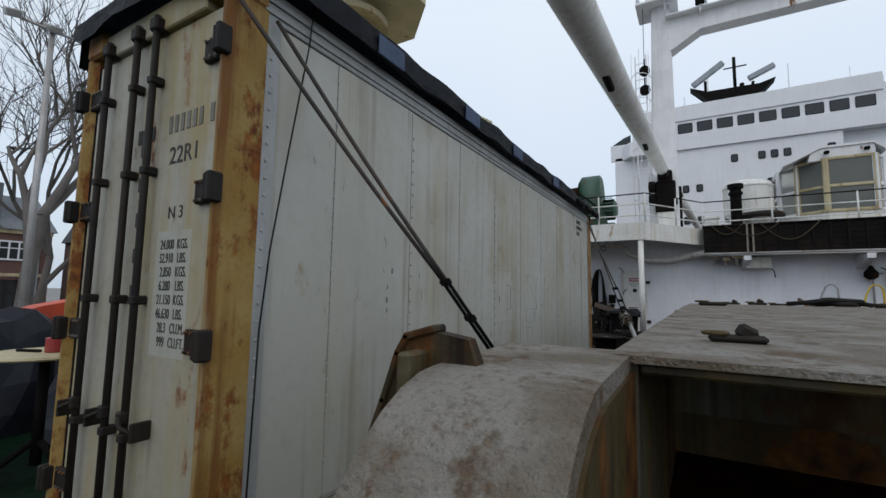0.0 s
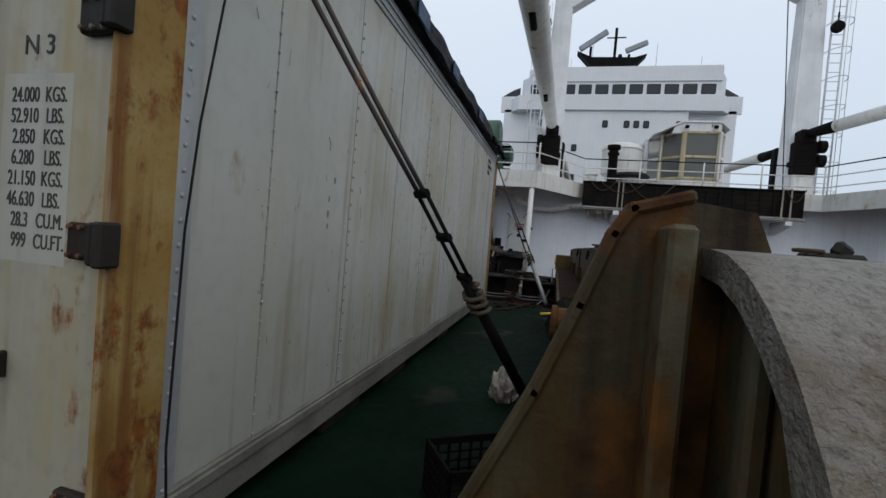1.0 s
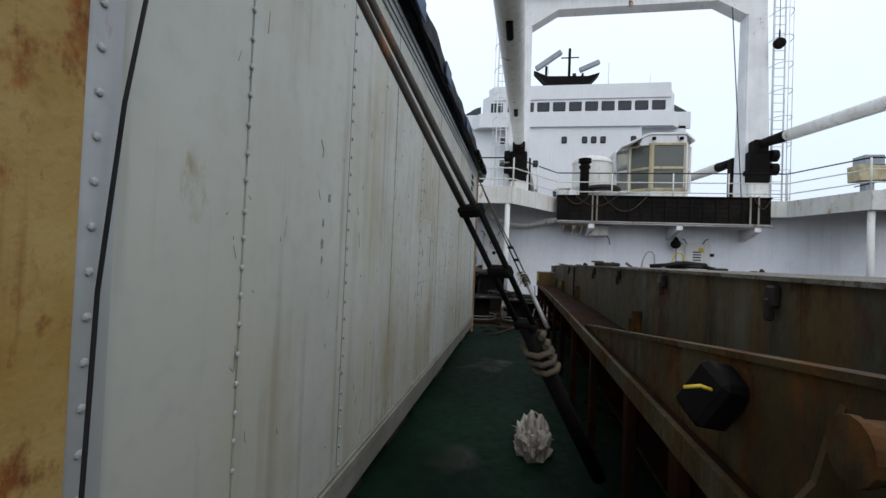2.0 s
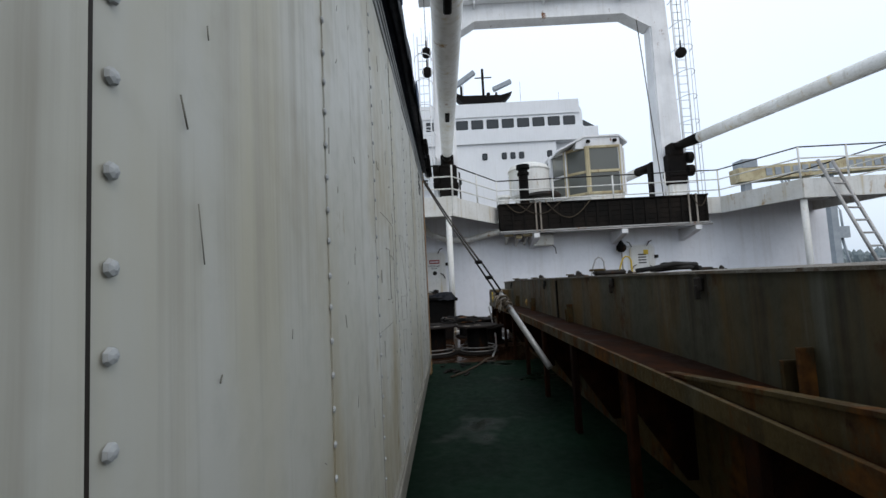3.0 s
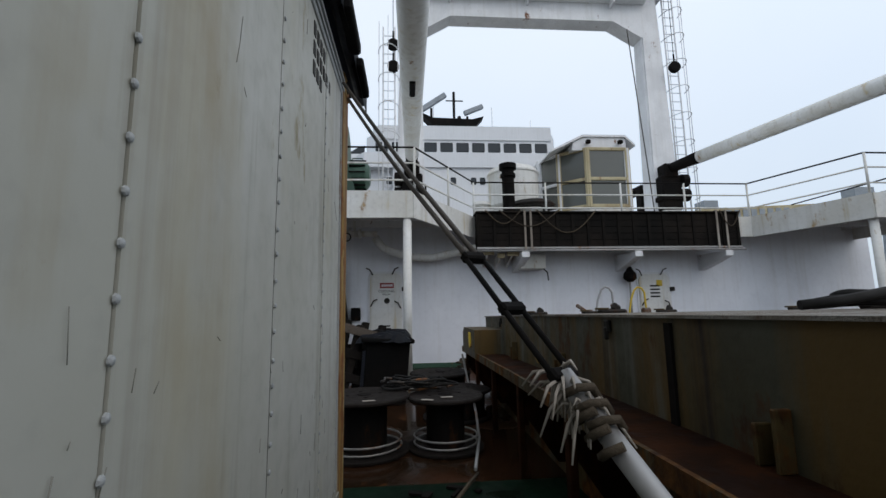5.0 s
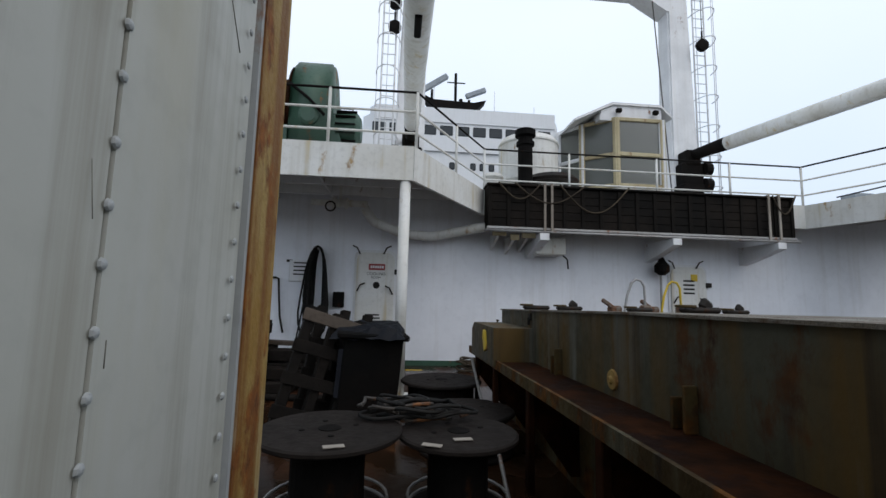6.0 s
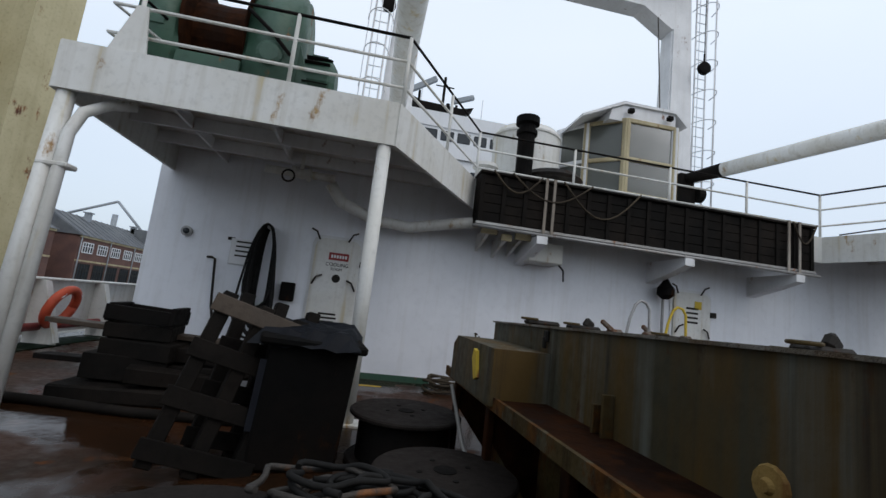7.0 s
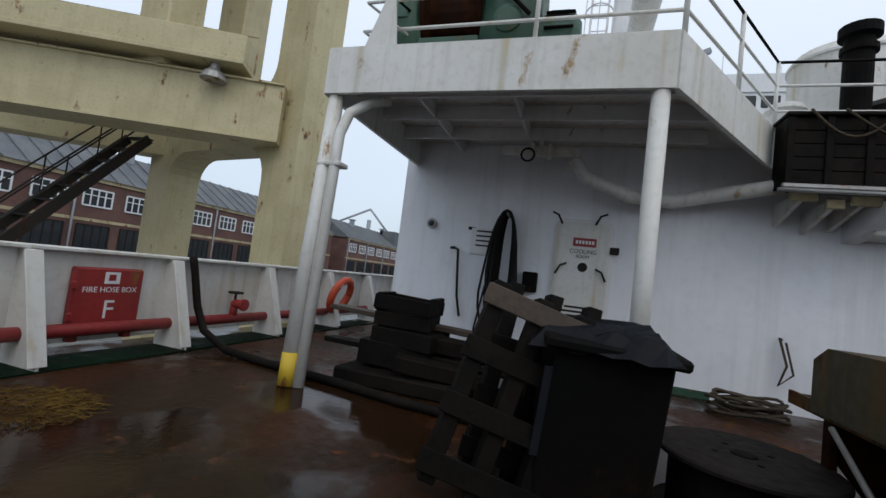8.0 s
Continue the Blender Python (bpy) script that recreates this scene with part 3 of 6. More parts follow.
def roof_tarp():
    """A sheet over the container's roof, hanging over the edges with folds."""
    bm = bmesh.new()
    nx, ny = 12, 70
    xs = [kxl - 0.05] * 2 + [kxl - 0.05 + (KW + 0.12) * k / nx for k in range(nx + 1)] + [KX + 0.07] * 2
    zd = [0.22, 0.12] + [0] * (nx + 1) + [0.06, 0.12]
    grid = []
    y0, y1 = KY0 - 0.02, KY1 + 0.32
    for j in range(ny + 1):
        y = y0 + (y1 - y0) * j / ny
        row = []
        for k, x in enumerate(xs):
            n = noise.noise(Vector((x * 2.0, y * 3.1, 0.3)))
            edge = zd[k]
            z = KZ1 + 0.10 + 0.02 * n - edge * (1 + 0.15 * noise.noise(Vector((0.5, y * 2.3, k * 0.1))))
            out = (0.008 + 0.01 * n) * (1 if k > nx else -1 if k < 2 else 0)
            row.append(bm.verts.new((x + out, y, z)))
        grid.append(row)
    for a, b in zip(grid, grid[1:]):
        for k in range(len(xs) - 1):
            f = bm.faces.new((a[k], a[k + 1], b[k + 1], b[k]))
            f.smooth = True
    # the flap over the doors
    flap = [grid[0]]
    for d in (0.05, 0.10, 0.16):
        flap.append([bm.verts.new((v.co.x, y0 - 0.03 - 0.02 * noise.noise(Vector((v.co.x * 5, d * 9, 0))), v.co.z - d * (0.8 + 0.6 * noise.noise(Vector((v.co.x * 2.5, 4, 0)))))) for v in grid[0]])
    for a, b in zip(flap, flap[1:]):
        for k in range(2, len(xs) - 3):
            bm.faces.new((a[k], a[k + 1], b[k + 1], b[k]))
    r = bmesh.ops.solidify(bm, geom=bm.faces[:], thickness=0.012)
    bmesh.ops.recalc_face_normals(bm, faces=bm.faces)
    t = thing("tarpaulin", (KX - KW / 2, 3.63, KZ1), "dark folded tarpaulin over the container roof", "tarpaulin")
    part("sheet", bm, TARP, t)
    bm = tube(bmesh.new(), [(KX + 0.045, y0 + k * 0.4, KZ1 + 0.03 + 0.02 * math.sin(k * 1.7)) for k in range(17)], 0.03, 7)
    part("rolled_hem", bm, TARP, t)
    for y in (1.35, 2.3, 3.2, 4.4):
        part("patch", box(KX + 0.084, KX + 0.094, y, y + 0.22, KZ1 - 0.03, KZ1 + 0.08, 0.004), TARP_BLUE, t, "blue patch on the tarpaulin")
    for y in (5.5, 6.0, 6.45):
        part("batten", box(KX + 0.05, KX + 0.11, y, y + 0.35, KZ1 - 0.02, KZ1 + 0.04, 0.01), BLACK_STEEL, t)
    return t


roof_tarp()


# ---- lashings from the container to the hatch ledge ----
def lashing(a, b, knot, label, frayed):
    a, b = Vector(a), Vector(b)
    t = thing("lashing", b, label, "lashing", "container lashings")
    d = b - a
    side = d.cross(Vector((0, 0, 1))).normalized()
    up = side.cross(d).normalized()
    p = a + d * knot
    p2 = a + d * (knot + 0.16)
    for s in (-1, 1):
        pts = [a + Vector((0, 0.085 * s, 0)) * (1 - k / 10) + side * (0.02 * s) * (k / 10) + (d * knot) * (k / 10) - Vector((0, 0, 0.02)) * math.sin(math.pi * k / 10) for k in range(11)]
        part("wire", tube(bmesh.new(), pts, 0.009, 7), WIRE, t)
        part("turnbuckle_rod", tube(bmesh.new(), [p + side * 0.03 * s, p2 + side * 0.03 * s], 0.008, 7), BLACK_STEEL, t)
    for q in (p, p2, (p + p2) / 2):
        part("turnbuckle_block", obox(bmesh.new(), q, (0.075, 0.03, 0.03), Matrix((side, up, d.normalized())).transposed(), 0.006), BLACK_STEEL, t)
    part("lever_tube", tube(bmesh.new(), [p2, b], 0.023, 12), GALV if frayed else BLACK_STEEL, t)
    bm = bmesh.new()
    for k in range(3):
        q = p2 + (b - p2) * (0.06 + 0.05 * k)
        tube(bm, [q + (side * math.cos(i * .9) + up * math.sin(i * .9)) * 0.036 + d.normalized() * 0.008 * i for i in range(9)], 0.010, 6)
    part("rope_binding", bm, ROPE, t)
    if frayed:
        bm = bmesh.new()
        for k in range(60):
            q = p2 + (b - p2) * random.uniform(-0.02, 0.12)
            v = Vector((random.uniform(-1, 1), random.uniform(-1, 1), random.uniform(-1.1, 0.5)))
            tube(bm, [q, q + v * 0.05, q + v * 0.075 + Vector((0, 0, -0.03))], 0.006, 4, 0.002)
        part("frayed_rag", bm, CLOTH, t, "frayed pale rag tied on the lashing")
    return t


lashing((-1.655, 0.72, 2.42), (-0.74, 1.80, 0.55), 0.55, "twin wire lashing with a turnbuckle and lever tube", False)
lashing((-1.655, 6.50, 2.44), (-0.72, 4.75, 0.60), 0.55, "twin wire lashing with a grey lever tube and rag", True)
solid("cord", tube(bmesh.new(), [(-1.655, 0.99, 2.60), (-1.652, 0.97, 2.40), (-1.655, 0.89, 1.9), (-1.658, 0.83, 1.5), (-1.656, 0.80, 1.2), (-1.655, 0.785, 0.6), (-1.63, 0.79, D + 0.01), (-1.60, 0.9, D + 0.008)], 0.0035, 6),
      DARK_ROPE, "thin dark cord hanging down the container side", "cord")

# ---- the cargo hatch ----
HX0, HX1, HY0, HY1 = -0.345, 5.60, 0.48, 9.93


def hz(y):
    """The height of the hatch's top, which falls a little towards the house."""
    return float(np.interp(y, (0.6, 4.2, 7.5, 9.93), (1.258, 1.258, 1.235, 1.192)))


def wedge(x0, x1, y0, y1, dz0, dz1):
    """A block along the hatch whose top and bottom follow its slope."""
    ys = [y0] + [y for y in (0.6, 4.2, 7.5) if y0 < y < y1] + [y1]
    return prism(bmesh.new(), [(y, hz(y) + dz0) for y in ys] + [(y, hz(y) + dz1) for y in ys[::-1]], "x", x0, x1)


hatch = thing("cargo_hatch", ((HX0 + HX1) / 2, 5.4, D), "large rust-streaked steel cargo hatch with a weathered grey top", "hatch")
REC = 1.45          # the back of the open recess under the cover's near end
part("coaming", box(HX0 + 0.02, HX1 - 0.02, REC, HY1 - 0.02, D, 0.96), HATCH_BROWN, hatch)
part("end_cheek", wedge(HX0, HX0 + 0.025, HY0, REC - 0.003, -0.98, -0.012), HATCH, hatch)
part("end_cheek", wedge(HX1 - 0.025, HX1, HY0, REC - 0.003, -0.98, -0.012), HATCH, hatch)
part("end_lip", box(HX0 + 0.027, HX1 - 0.027, HY0, HY0 + 0.03, hz(HY0) - 0.03, hz(HY0) - 0.013, 0.004), HATCH, hatch, "rusty turned-down lip of the cover")
part("cover_side", wedge(HX0, HX1, REC, HY1, -0.42, -0.012), HATCH, hatch, "olive-grey cover sides with rust runs")
part("cover_top", wedge(HX0 - 0.015, HX1 + 0.015, HY0 - 0.015, HY1 + 0.015, -0.012, 0.0), HATCH_TOP, hatch, "pitted grey cover plate")
# stiffeners, lugs and joint on the long side
bm = bmesh.new()
for y in (5.9,):
    fbox(bm, HX0 - 0.012, HX0, y - 0.02, y + 0.02, hz(y) - 0.40, hz(y) - 0.03)
part("joint_bar", bm, BLACK_STEEL, hatch, "dark joint between the cover panels")
for y in (1.55, 2.45, 3.4, 4.4, 6.4, 8.95):
    bm = box(HX0 - 0.022, HX0, y - 0.022, y + 0.022, hz(y) - 0.085, hz(y) - 0.025, 0.006)
    fbox(bm, HX0 - 0.03, HX0 - 0.01, y - 0.010, y + 0.010, hz(y) - 0.12, hz(y) - 0.06, 0.004)
    part("cleat", bm, BAR_DARK, hatch)
for y in (2.85, 5.4, 7.05, 8.3):
    bm = bmesh.new()
    for dy, h in ((0, 0.16), (0.07, 0.11)):
        fbox(bm, HX0 - 0.05, HX0, y + dy - 0.008, y + dy + 0.008, hz(y) - 0.40, hz(y) - 0.40 + h, 0.003)
    part("guide_plate", bm, HATCH_BROWN, hatch)
part("eye_plate", lathe(bmesh.new(), (HX0 - 0.004, 7.64, 0.912), [(0.05, 0.004), (0.045, -0.006), (0.02, -0.008), (0.014, -0.02)], 14, "x"), POST_RUST, hatch, "rusty yellow eye plate")
# the ledge along the coaming with its brackets; it falls with the hatch
LX = -0.62
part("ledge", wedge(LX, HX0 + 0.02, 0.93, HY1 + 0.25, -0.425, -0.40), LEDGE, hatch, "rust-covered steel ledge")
part("ledge_lip", wedge(LX - 0.012, LX + 0.006, 0.93, HY1 + 0.25, -0.455, -0.388), HATCH_BROWN, hatch, "rusty rolled edge of the ledge")
# brackets share the darkened rust, which stands in for shade under the ledge
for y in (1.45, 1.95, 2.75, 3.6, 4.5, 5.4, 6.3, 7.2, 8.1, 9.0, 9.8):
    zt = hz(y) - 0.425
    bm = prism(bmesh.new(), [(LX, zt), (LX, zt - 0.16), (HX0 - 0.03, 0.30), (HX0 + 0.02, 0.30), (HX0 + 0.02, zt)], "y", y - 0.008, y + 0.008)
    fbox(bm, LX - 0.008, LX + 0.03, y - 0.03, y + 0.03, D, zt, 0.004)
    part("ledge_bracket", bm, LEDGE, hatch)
# the near end of the ledge stands a little lower and further out than the cover
def near(bm, dx=-0.10, dy=0.03, dz=-0.08):
    bmesh.ops.translate(bm, verts=bm.verts, vec=(dx, dy, dz))
    return bm


# the sloping cheek that closes the near end of the ledge
part("cheek", near(prism(bmesh.new(), [(0.40, D), (0.40, 1.262), (0.93, 1.205), (3.25, 0.935), (3.25, 0.90), (0.93, 0.88), (0.93, D)], "x", -0.48, -0.455)), HATCH_BROWN, hatch, "rusty sloping guide plate on the ledge")
part("cheek_cap", near(prism(bmesh.new(), [(0.40, 1.262), (3.25, 0.935), (3.25, 0.947), (0.40, 1.276)], "x", -0.49, -0.447)), HATCH_BROWN, hatch)
part("web", near(prism(bmesh.new(), [(-0.48, 1.17), (-0.50, 1.12), (-0.515, 1.06), (-0.57, 0.985), (-0.60, 0.94), (-0.625, 0.91), (-0.62, 0.86), (-0.60, D), (-0.48, D)], "y", 0.90, 0.912)), HATCH_BROWN, hatch, "rusty jagged web plate")
part("lower_shelf", near(box(-0.61, -0.48, 0.42, 0.90, 0.83, 0.845)), POST_RUST, hatch, "bright rust-covered lower shelf")
# raised block at the house end, with a yellow tag
part("end_block", prism(bmesh.new(), [(8.90, 0.78), (9.90, 0.76), (9.90, 1.0), (9.78, 1.065), (8.90, 1.065)], "x", LX - 0.03, HX0), HATCH, hatch)
solid("tag", prism(bmesh.new(), [(9.14, 0.88), (9.19, 0.86), (9.26, 0.97), (9.24, 1.03), (9.19, 1.02)], "x", LX - 0.05, LX - 0.03), YELLOW, "bright yellow tag hung on the hatch end", "tag")

# near end: rusty gusset, sloping slab and the recess with a stub pipe
part("end_ledge", box(HX0 + 0.03, HX1 - 0.03, HY0 + 0.04, REC - 0.003, 0.80, 0.83), LEDGE, hatch, "rusty shelf in the recess")
slab = []
for k in range(13):
    a = math.pi / 2 * k / 12
    slab.append((0.24 - 0.30 * math.sin(a), 1.325 - 0.48 * (1 - math.cos(a))))
slab = [(0.52, 1.33)] + slab
inner = [(y + 0.025 if i > 5 else y + 0.01, z - 0.025) for i, (y, z) in enumerate(slab)]
part("slab", near(prism(bmesh.new(), slab + inner[::-1], "x", -0.345, -0.13), -0.20, 0.0, -0.072), HATCH_TOP, hatch, "pitted grey curved flange plate")
part("slab_web", near(prism(bmesh.new(), [(0.5, 0.3), (0.05, 0.3), (0.0, 0.8)] + [p for p in inner[::-1]][1:], "x", -0.33, -0.31), -0.18, 0.0, -0.072), HATCH_BROWN, hatch)
part("slab_web", near(prism(bmesh.new(), [(0.5, 0.3), (0.05, 0.3), (0.0, 0.8)] + [p for p in inner[::-1]][1:], "x", -0.165, -0.145), -0.18, 0.0, -0.072), HATCH_BROWN, hatch)


def gusset(y, x0, top):
    bm = prism(bmesh.new(), [(x0 - 0.135, top - 0.19), (x0 - 0.10, top - 0.10), (x0 - 0.078, top - 0.03), (x0 - 0.062, top - 0.008), (x0 - 0.02, top), (x0 + 0.035, top - 0.008), (x0 + 0.048, top - 0.04), (x0 + 0.048, D), (x0 - 0.42, D), (x0 - 0.40, D + 0.12), (x0 - 0.21, 0.99)], "y", y - 0.012, y + 0.012)
    return bm


gus = part("gusset", near(gusset(0.40, -0.425, 1.345), -0.115, -0.13, -0.05), HATCH_BROWN, hatch, "rusty tapered steel gusset")
bm = bmesh.new()
edge = [(-0.445, 1.348), (-0.49, 1.335), (-0.505, 1.31), (-0.53, 1.24), (-0.565, 1.15), (-0.64, 0.99), (-0.83, D + 0.12)]
for (xa, za), (xb, zb) in zip(edge, edge[1:]):
    a, b = Vector((xa, 0.40, za)), Vector((xb, 0.40, zb))
    d = (b - a).normalized()
    n = d.cross(Vector((0, 1, 0)))
    obox(bm, (a + b) / 2, ((b - a).length + 0.012, 0.034, 0.012), Matrix((d, (0, 1, 0), n)).transposed(), 0.003)
part("edge_flange", near(bm, -0.115, -0.13, -0.05), HATCH_BROWN, gus)
part("rib", box(-0.585, -0.563, 0.205, 0.256, D, 1.27, 0.004), HATCH_BROWN, gus, "rusty upright rib on the gusset")
part("rib", box(-0.528, -0.512, 0.18, 0.256, D, 1.24, 0.004), HATCH_BROWN, gus)
part("stiffener", near(box(-0.41, -0.39, 0.41, 0.62, D, 1.22)), HATCH_BROWN, hatch)
stub = lathe(bmesh.new(), (-0.50, 0.76, 1.16), [(0.046, 0.03), (0.046, 0.0), (0.034, -0.005), (0.034, -0.055), (0.038, -0.058), (0.038, -0.068), (0.02, -0.07)], 16, "x")
part("stub_pipe", near(stub), HATCH_BROWN, hatch, "rusty capped stub pipe")
bm = bmesh.new()
obox(bm, (-0.525, 1.20, 1.09), (0.08, 0.09, 0.12), Euler((0.5, 0.2, 0.4)).to_matrix(), 0.012)
part("clamp", near(bm), BLACK_STEEL, hatch)
part("clamp_wire", near(tube(bmesh.new(), [(-0.54, 1.16, 1.11), (-0.57, 1.15, 1.12), (-0.60, 1.15, 1.115)], 0.004, 6)), YELLOW, hatch)
part("rod", near(tube(bmesh.new(), [(-0.48, 0.80, 1.02), (-0.55, 0.78, 1.025)], 0.005, 7)), GALV_RUST, hatch)

# fittings lying on the cover
def cover_fitting(x, y, kind):
    z = hz(y)
    q = 0.32 if y < 3 else 0.8
    t = thing("hatch_fitting", (x, y, z), "rusty steel lifting fitting on the hatch cover", "fitting", "hatch cover fittings")
    bm = box(x - 0.16 * q, x + 0.16 * q, y - 0.05 * q, y + 0.05 * q, z, z + 0.05 * q, 0.02 * q)
    if kind:
        obox(bm, (x + 0.05 * q, y, z + 0.065 * q), (0.12 * q, 0.06 * q, 0.09 * q), Euler((0.2, 0.5, 0.4)).to_matrix(), 0.02 * q)
    part("base", bm, BAR_DARK, t)
    part("ring", tube(bmesh.new(), [(x - 0.12 * q + 0.07 * q * math.cos(a * .6), y + 0.07 * q * math.sin(a * .6), z + 0.055 * q) for a in range(11)], 0.012 * q, 7), HATCH_BROWN, t)
    return t


for fx, fy, k in ((-0.17, 0.80, 1), (-0.12, 5.06, 0), (0.55, 8.25, 1), (1.7, 6.9, 0), (-0.05, 9.75, 0), (0.3, 9.8, 1), (1.0, 9.75, 0), (1.9, 9.6, 1), (3.4, 9.3, 1)):
    cover_fitting(fx, fy, k)


for x, y, mat, word in ((1.95, 11.85, GALV, "grey"), (2.72, 12.15, YELLOW, "yellow")):
    gp = thing("gooseneck_pipe", (x, y, D), "bent %s gooseneck pipe standing on the deck by the bulkhead" % word, "pipe", "gooseneck pipes")
    part("pipe", tube(bmesh.new(), [(x - 0.06, y, D), (x - 0.02, y, 1.0), (x + 0.06, y, 1.40), (x + 0.13, y, 1.58), (x + 0.20, y, 1.64), (x + 0.28, y, 1.62), (x + 0.33, y, 1.54), (x + 0.34, y, 1.25), (x + 0.34, y, D)], 0.018, 9), mat, gp)
    part("valve", fbox(box(x - 0.24, x - 0.04, y - 0.06, y + 0.06, 1.10, 1.24, 0.03), x + 0.26, x + 0.42, y - 0.06, y + 0.06, 1.06, 1.26, 0.03), GALV_RUST, gp, "rusty valve body")
    part("lever", obox(bmesh.new(), (x - 0.27, y - 0.04, 1.27), (0.20, 0.05, 0.06), Euler((0, 0.6, 0)).to_matrix(), 0.015), GALV_RUST, gp)
solid("stand_pipe", tube(bmesh.new(), [(3.02, WY - 0.08, D), (3.02, WY - 0.08, 1.75), (3.05, WY - 0.08, 1.86), (3.14, WY - 0.06, 1.90), (3.2, WY, 1.90)], 0.02, 8), GALV, "thin grey pipe up the bulkhead beside the door", "pipe")

HCX, HCY = 1.15, 6.5
HCZ = hz(HCY)
bm = tube(bmesh.new(), [(HCX + (0.30 - 0.008 * i) * math.cos(i * .42), HCY + (0.22 - 0.005 * i) * math.sin(i * .42), HCZ + 0.03 + 0.002 * i + 0.012 * math.sin(i * 0.9)) for i in range(24)]
          + [(HCX + 0.2, HCY - 0.1, HCZ + 0.07), (HCX - 0.1, HCY - 0.2, HCZ + 0.09), (HCX - 0.3, HCY - 0.15, HCZ + 0.05), (HCX - 0.48, HCY - 0.1, HCZ + 0.03)], 0.026, 8)
solid("hose_coil", bm, DARK_ROPE, "dark loosely coiled hose lying on the hatch cover", "hose")

# ---- on top of the deckhouse ----
T = 2.98


def railing(name, pts, heights, posts, label, r=0.015, mat=None, post_mat=None):
    at = Vector(pts[0])
    t = thing(name, at, label, "railing", "railings")
    for k, h in enumerate(heights):
        part("rail", tube(bmesh.new(), [Vector(p) + Vector((0, 0, h)) for p in pts], r, 8), (mat or WHITE_RUSTY) if k else BLACK_STEEL if mat is None else mat, t)
    for p in posts:
        part("stanchion", bar(p, Vector(p) + Vector((0, 0, heights[0])), r * 1.25, 8), post_mat or WHITE_RUSTY, t)
    return t


railing("railing", [(-3.45, 11.4, T), (-3.72, 10.52, T), (-1.24, 10.50, T), (-0.10, 12.27, T), (5.42, 12.27, T), (6.0, 10.5, T), (8.0, 10.5, T), (8.0, 14, T)], (0.70, 0.46, 0.20),
        [(-3.5, 10.52, T), (-2.25, 10.51, T), (-1.24, 10.50, T), (-0.66, 11.4, T), (-0.10, 12.27, T), (1.3, 12.27, T), (2.8, 12.27, T), (4.1, 12.27, T), (5.42, 12.27, T), (6.0, 10.5, T), (7.0, 10.5, T), (8.0, 10.5, T)],
        "white stanchion railing with a dark handrail")


solid("rail_bracket", prism(bmesh.new(), [(-3.66, T), (-3.36, T), (-3.42, T + 0.44), (-3.50, T + 0.44)], "y", 10.445, 10.465), WHITE_RUSTY, "white steel corner bracket under the handrail", "bracket")


def winch():
    t = thing("winch", (-3.1, 11.45, T), "green cargo winch with a rusty drum", "winch")
    y, z = 11.55, 3.80

    def case(name, x0, x1, r, h, seg=18):
        """A cast housing with a round top and bevelled rims."""
        o = [(y + r * math.cos(a), z + h * math.sin(a)) for a in (math.pi * k / seg for k in range(seg + 1))]
        bm = prism(bmesh.new(), o + [(y - r, T), (y + r, T)], "x", x0, x1)
        rim = [e for e in bm.edges if abs(e.verts[0].co.x - e.verts[1].co.x) < 1e-5]
        bmesh.ops.bevel(bm, geom=rim, offset=0.035, segments=2, affect="EDGES")
        for f in bm.faces:
            f.smooth = True
        return part(name, bm, GREEN, t)
    gear = case("gear_case", -2.86, -2.36, 0.50, 0.68)
    end = case("end_case", -3.86, -3.46, 0.52, 0.60)
    part("inspection_plate", box(-3.72, -3.58, y - 0.535, y - 0.52, 3.62, 3.78, 0.008), GREEN, end)
    part("bearing_cap", lathe(bmesh.new(), (-2.60, y - 0.50, 3.55), [(0.13, 0.0), (0.13, -0.03), (0.09, -0.05)], 16, "y"), GREEN, gear)
    part("drum", lathe(bmesh.new(), (-3.16, y, z + 0.02), [(0.56, -0.30), (0.56, -0.26), (0.40, -0.25), (0.385, 0.0), (0.40, 0.28), (0.56, 0.29), (0.56, 0.30)], 28, "x"), LEDGE, t, "rusty winch drum")
    part("front_guard", box(-3.46, -2.86, y - 0.50, y - 0.44, T + 0.10, 3.42, 0.01), GREEN, t)
    part("base_frame", box(-3.90, -1.98, 11.10, 12.0, T, 3.14, 0.02), GREEN, t)
    part("brace", prism(bmesh.new(), [(-2.36, 3.14), (-2.16, 3.14), (-2.36, 3.8)], "y", 11.2, 11.23), GREEN, t)
    part("brake_lever", tube(bmesh.new(), [(-2.85, y - 0.54, 3.95), (-2.6, y - 0.56, 3.75), (-2.40, y - 0.55, 3.55)], 0.02, 7), BLACK_STEEL, t)
    motor = part("motor", lathe(bmesh.new(), (-2.14, 11.42, 3.52), [(0.10, -0.22), (0.22, -0.20), (0.24, 0.10), (0.23, 0.12), (0.16, 0.17)], 20, "x"), GREEN, t, "dark green electric motor")
    for k in range(14):
        a = 2 * math.pi * k / 14
        part("cooling_fin", obox(bmesh.new(), (-2.16, 11.42 + 0.245 * math.cos(a), 3.52 + 0.245 * math.sin(a)), (0.26, 0.012, 0.045), Euler((a - math.pi / 2, 0, 0)).to_matrix()), BLACK_STEEL, motor)
    part("lifting_eye", tube(bmesh.new(), [(-2.28, 11.42, 3.75), (-2.26, 11.42, 3.83), (-2.10, 11.42, 3.83), (-2.08, 11.42, 3.75)], 0.012, 6), GREEN, motor)


winch()


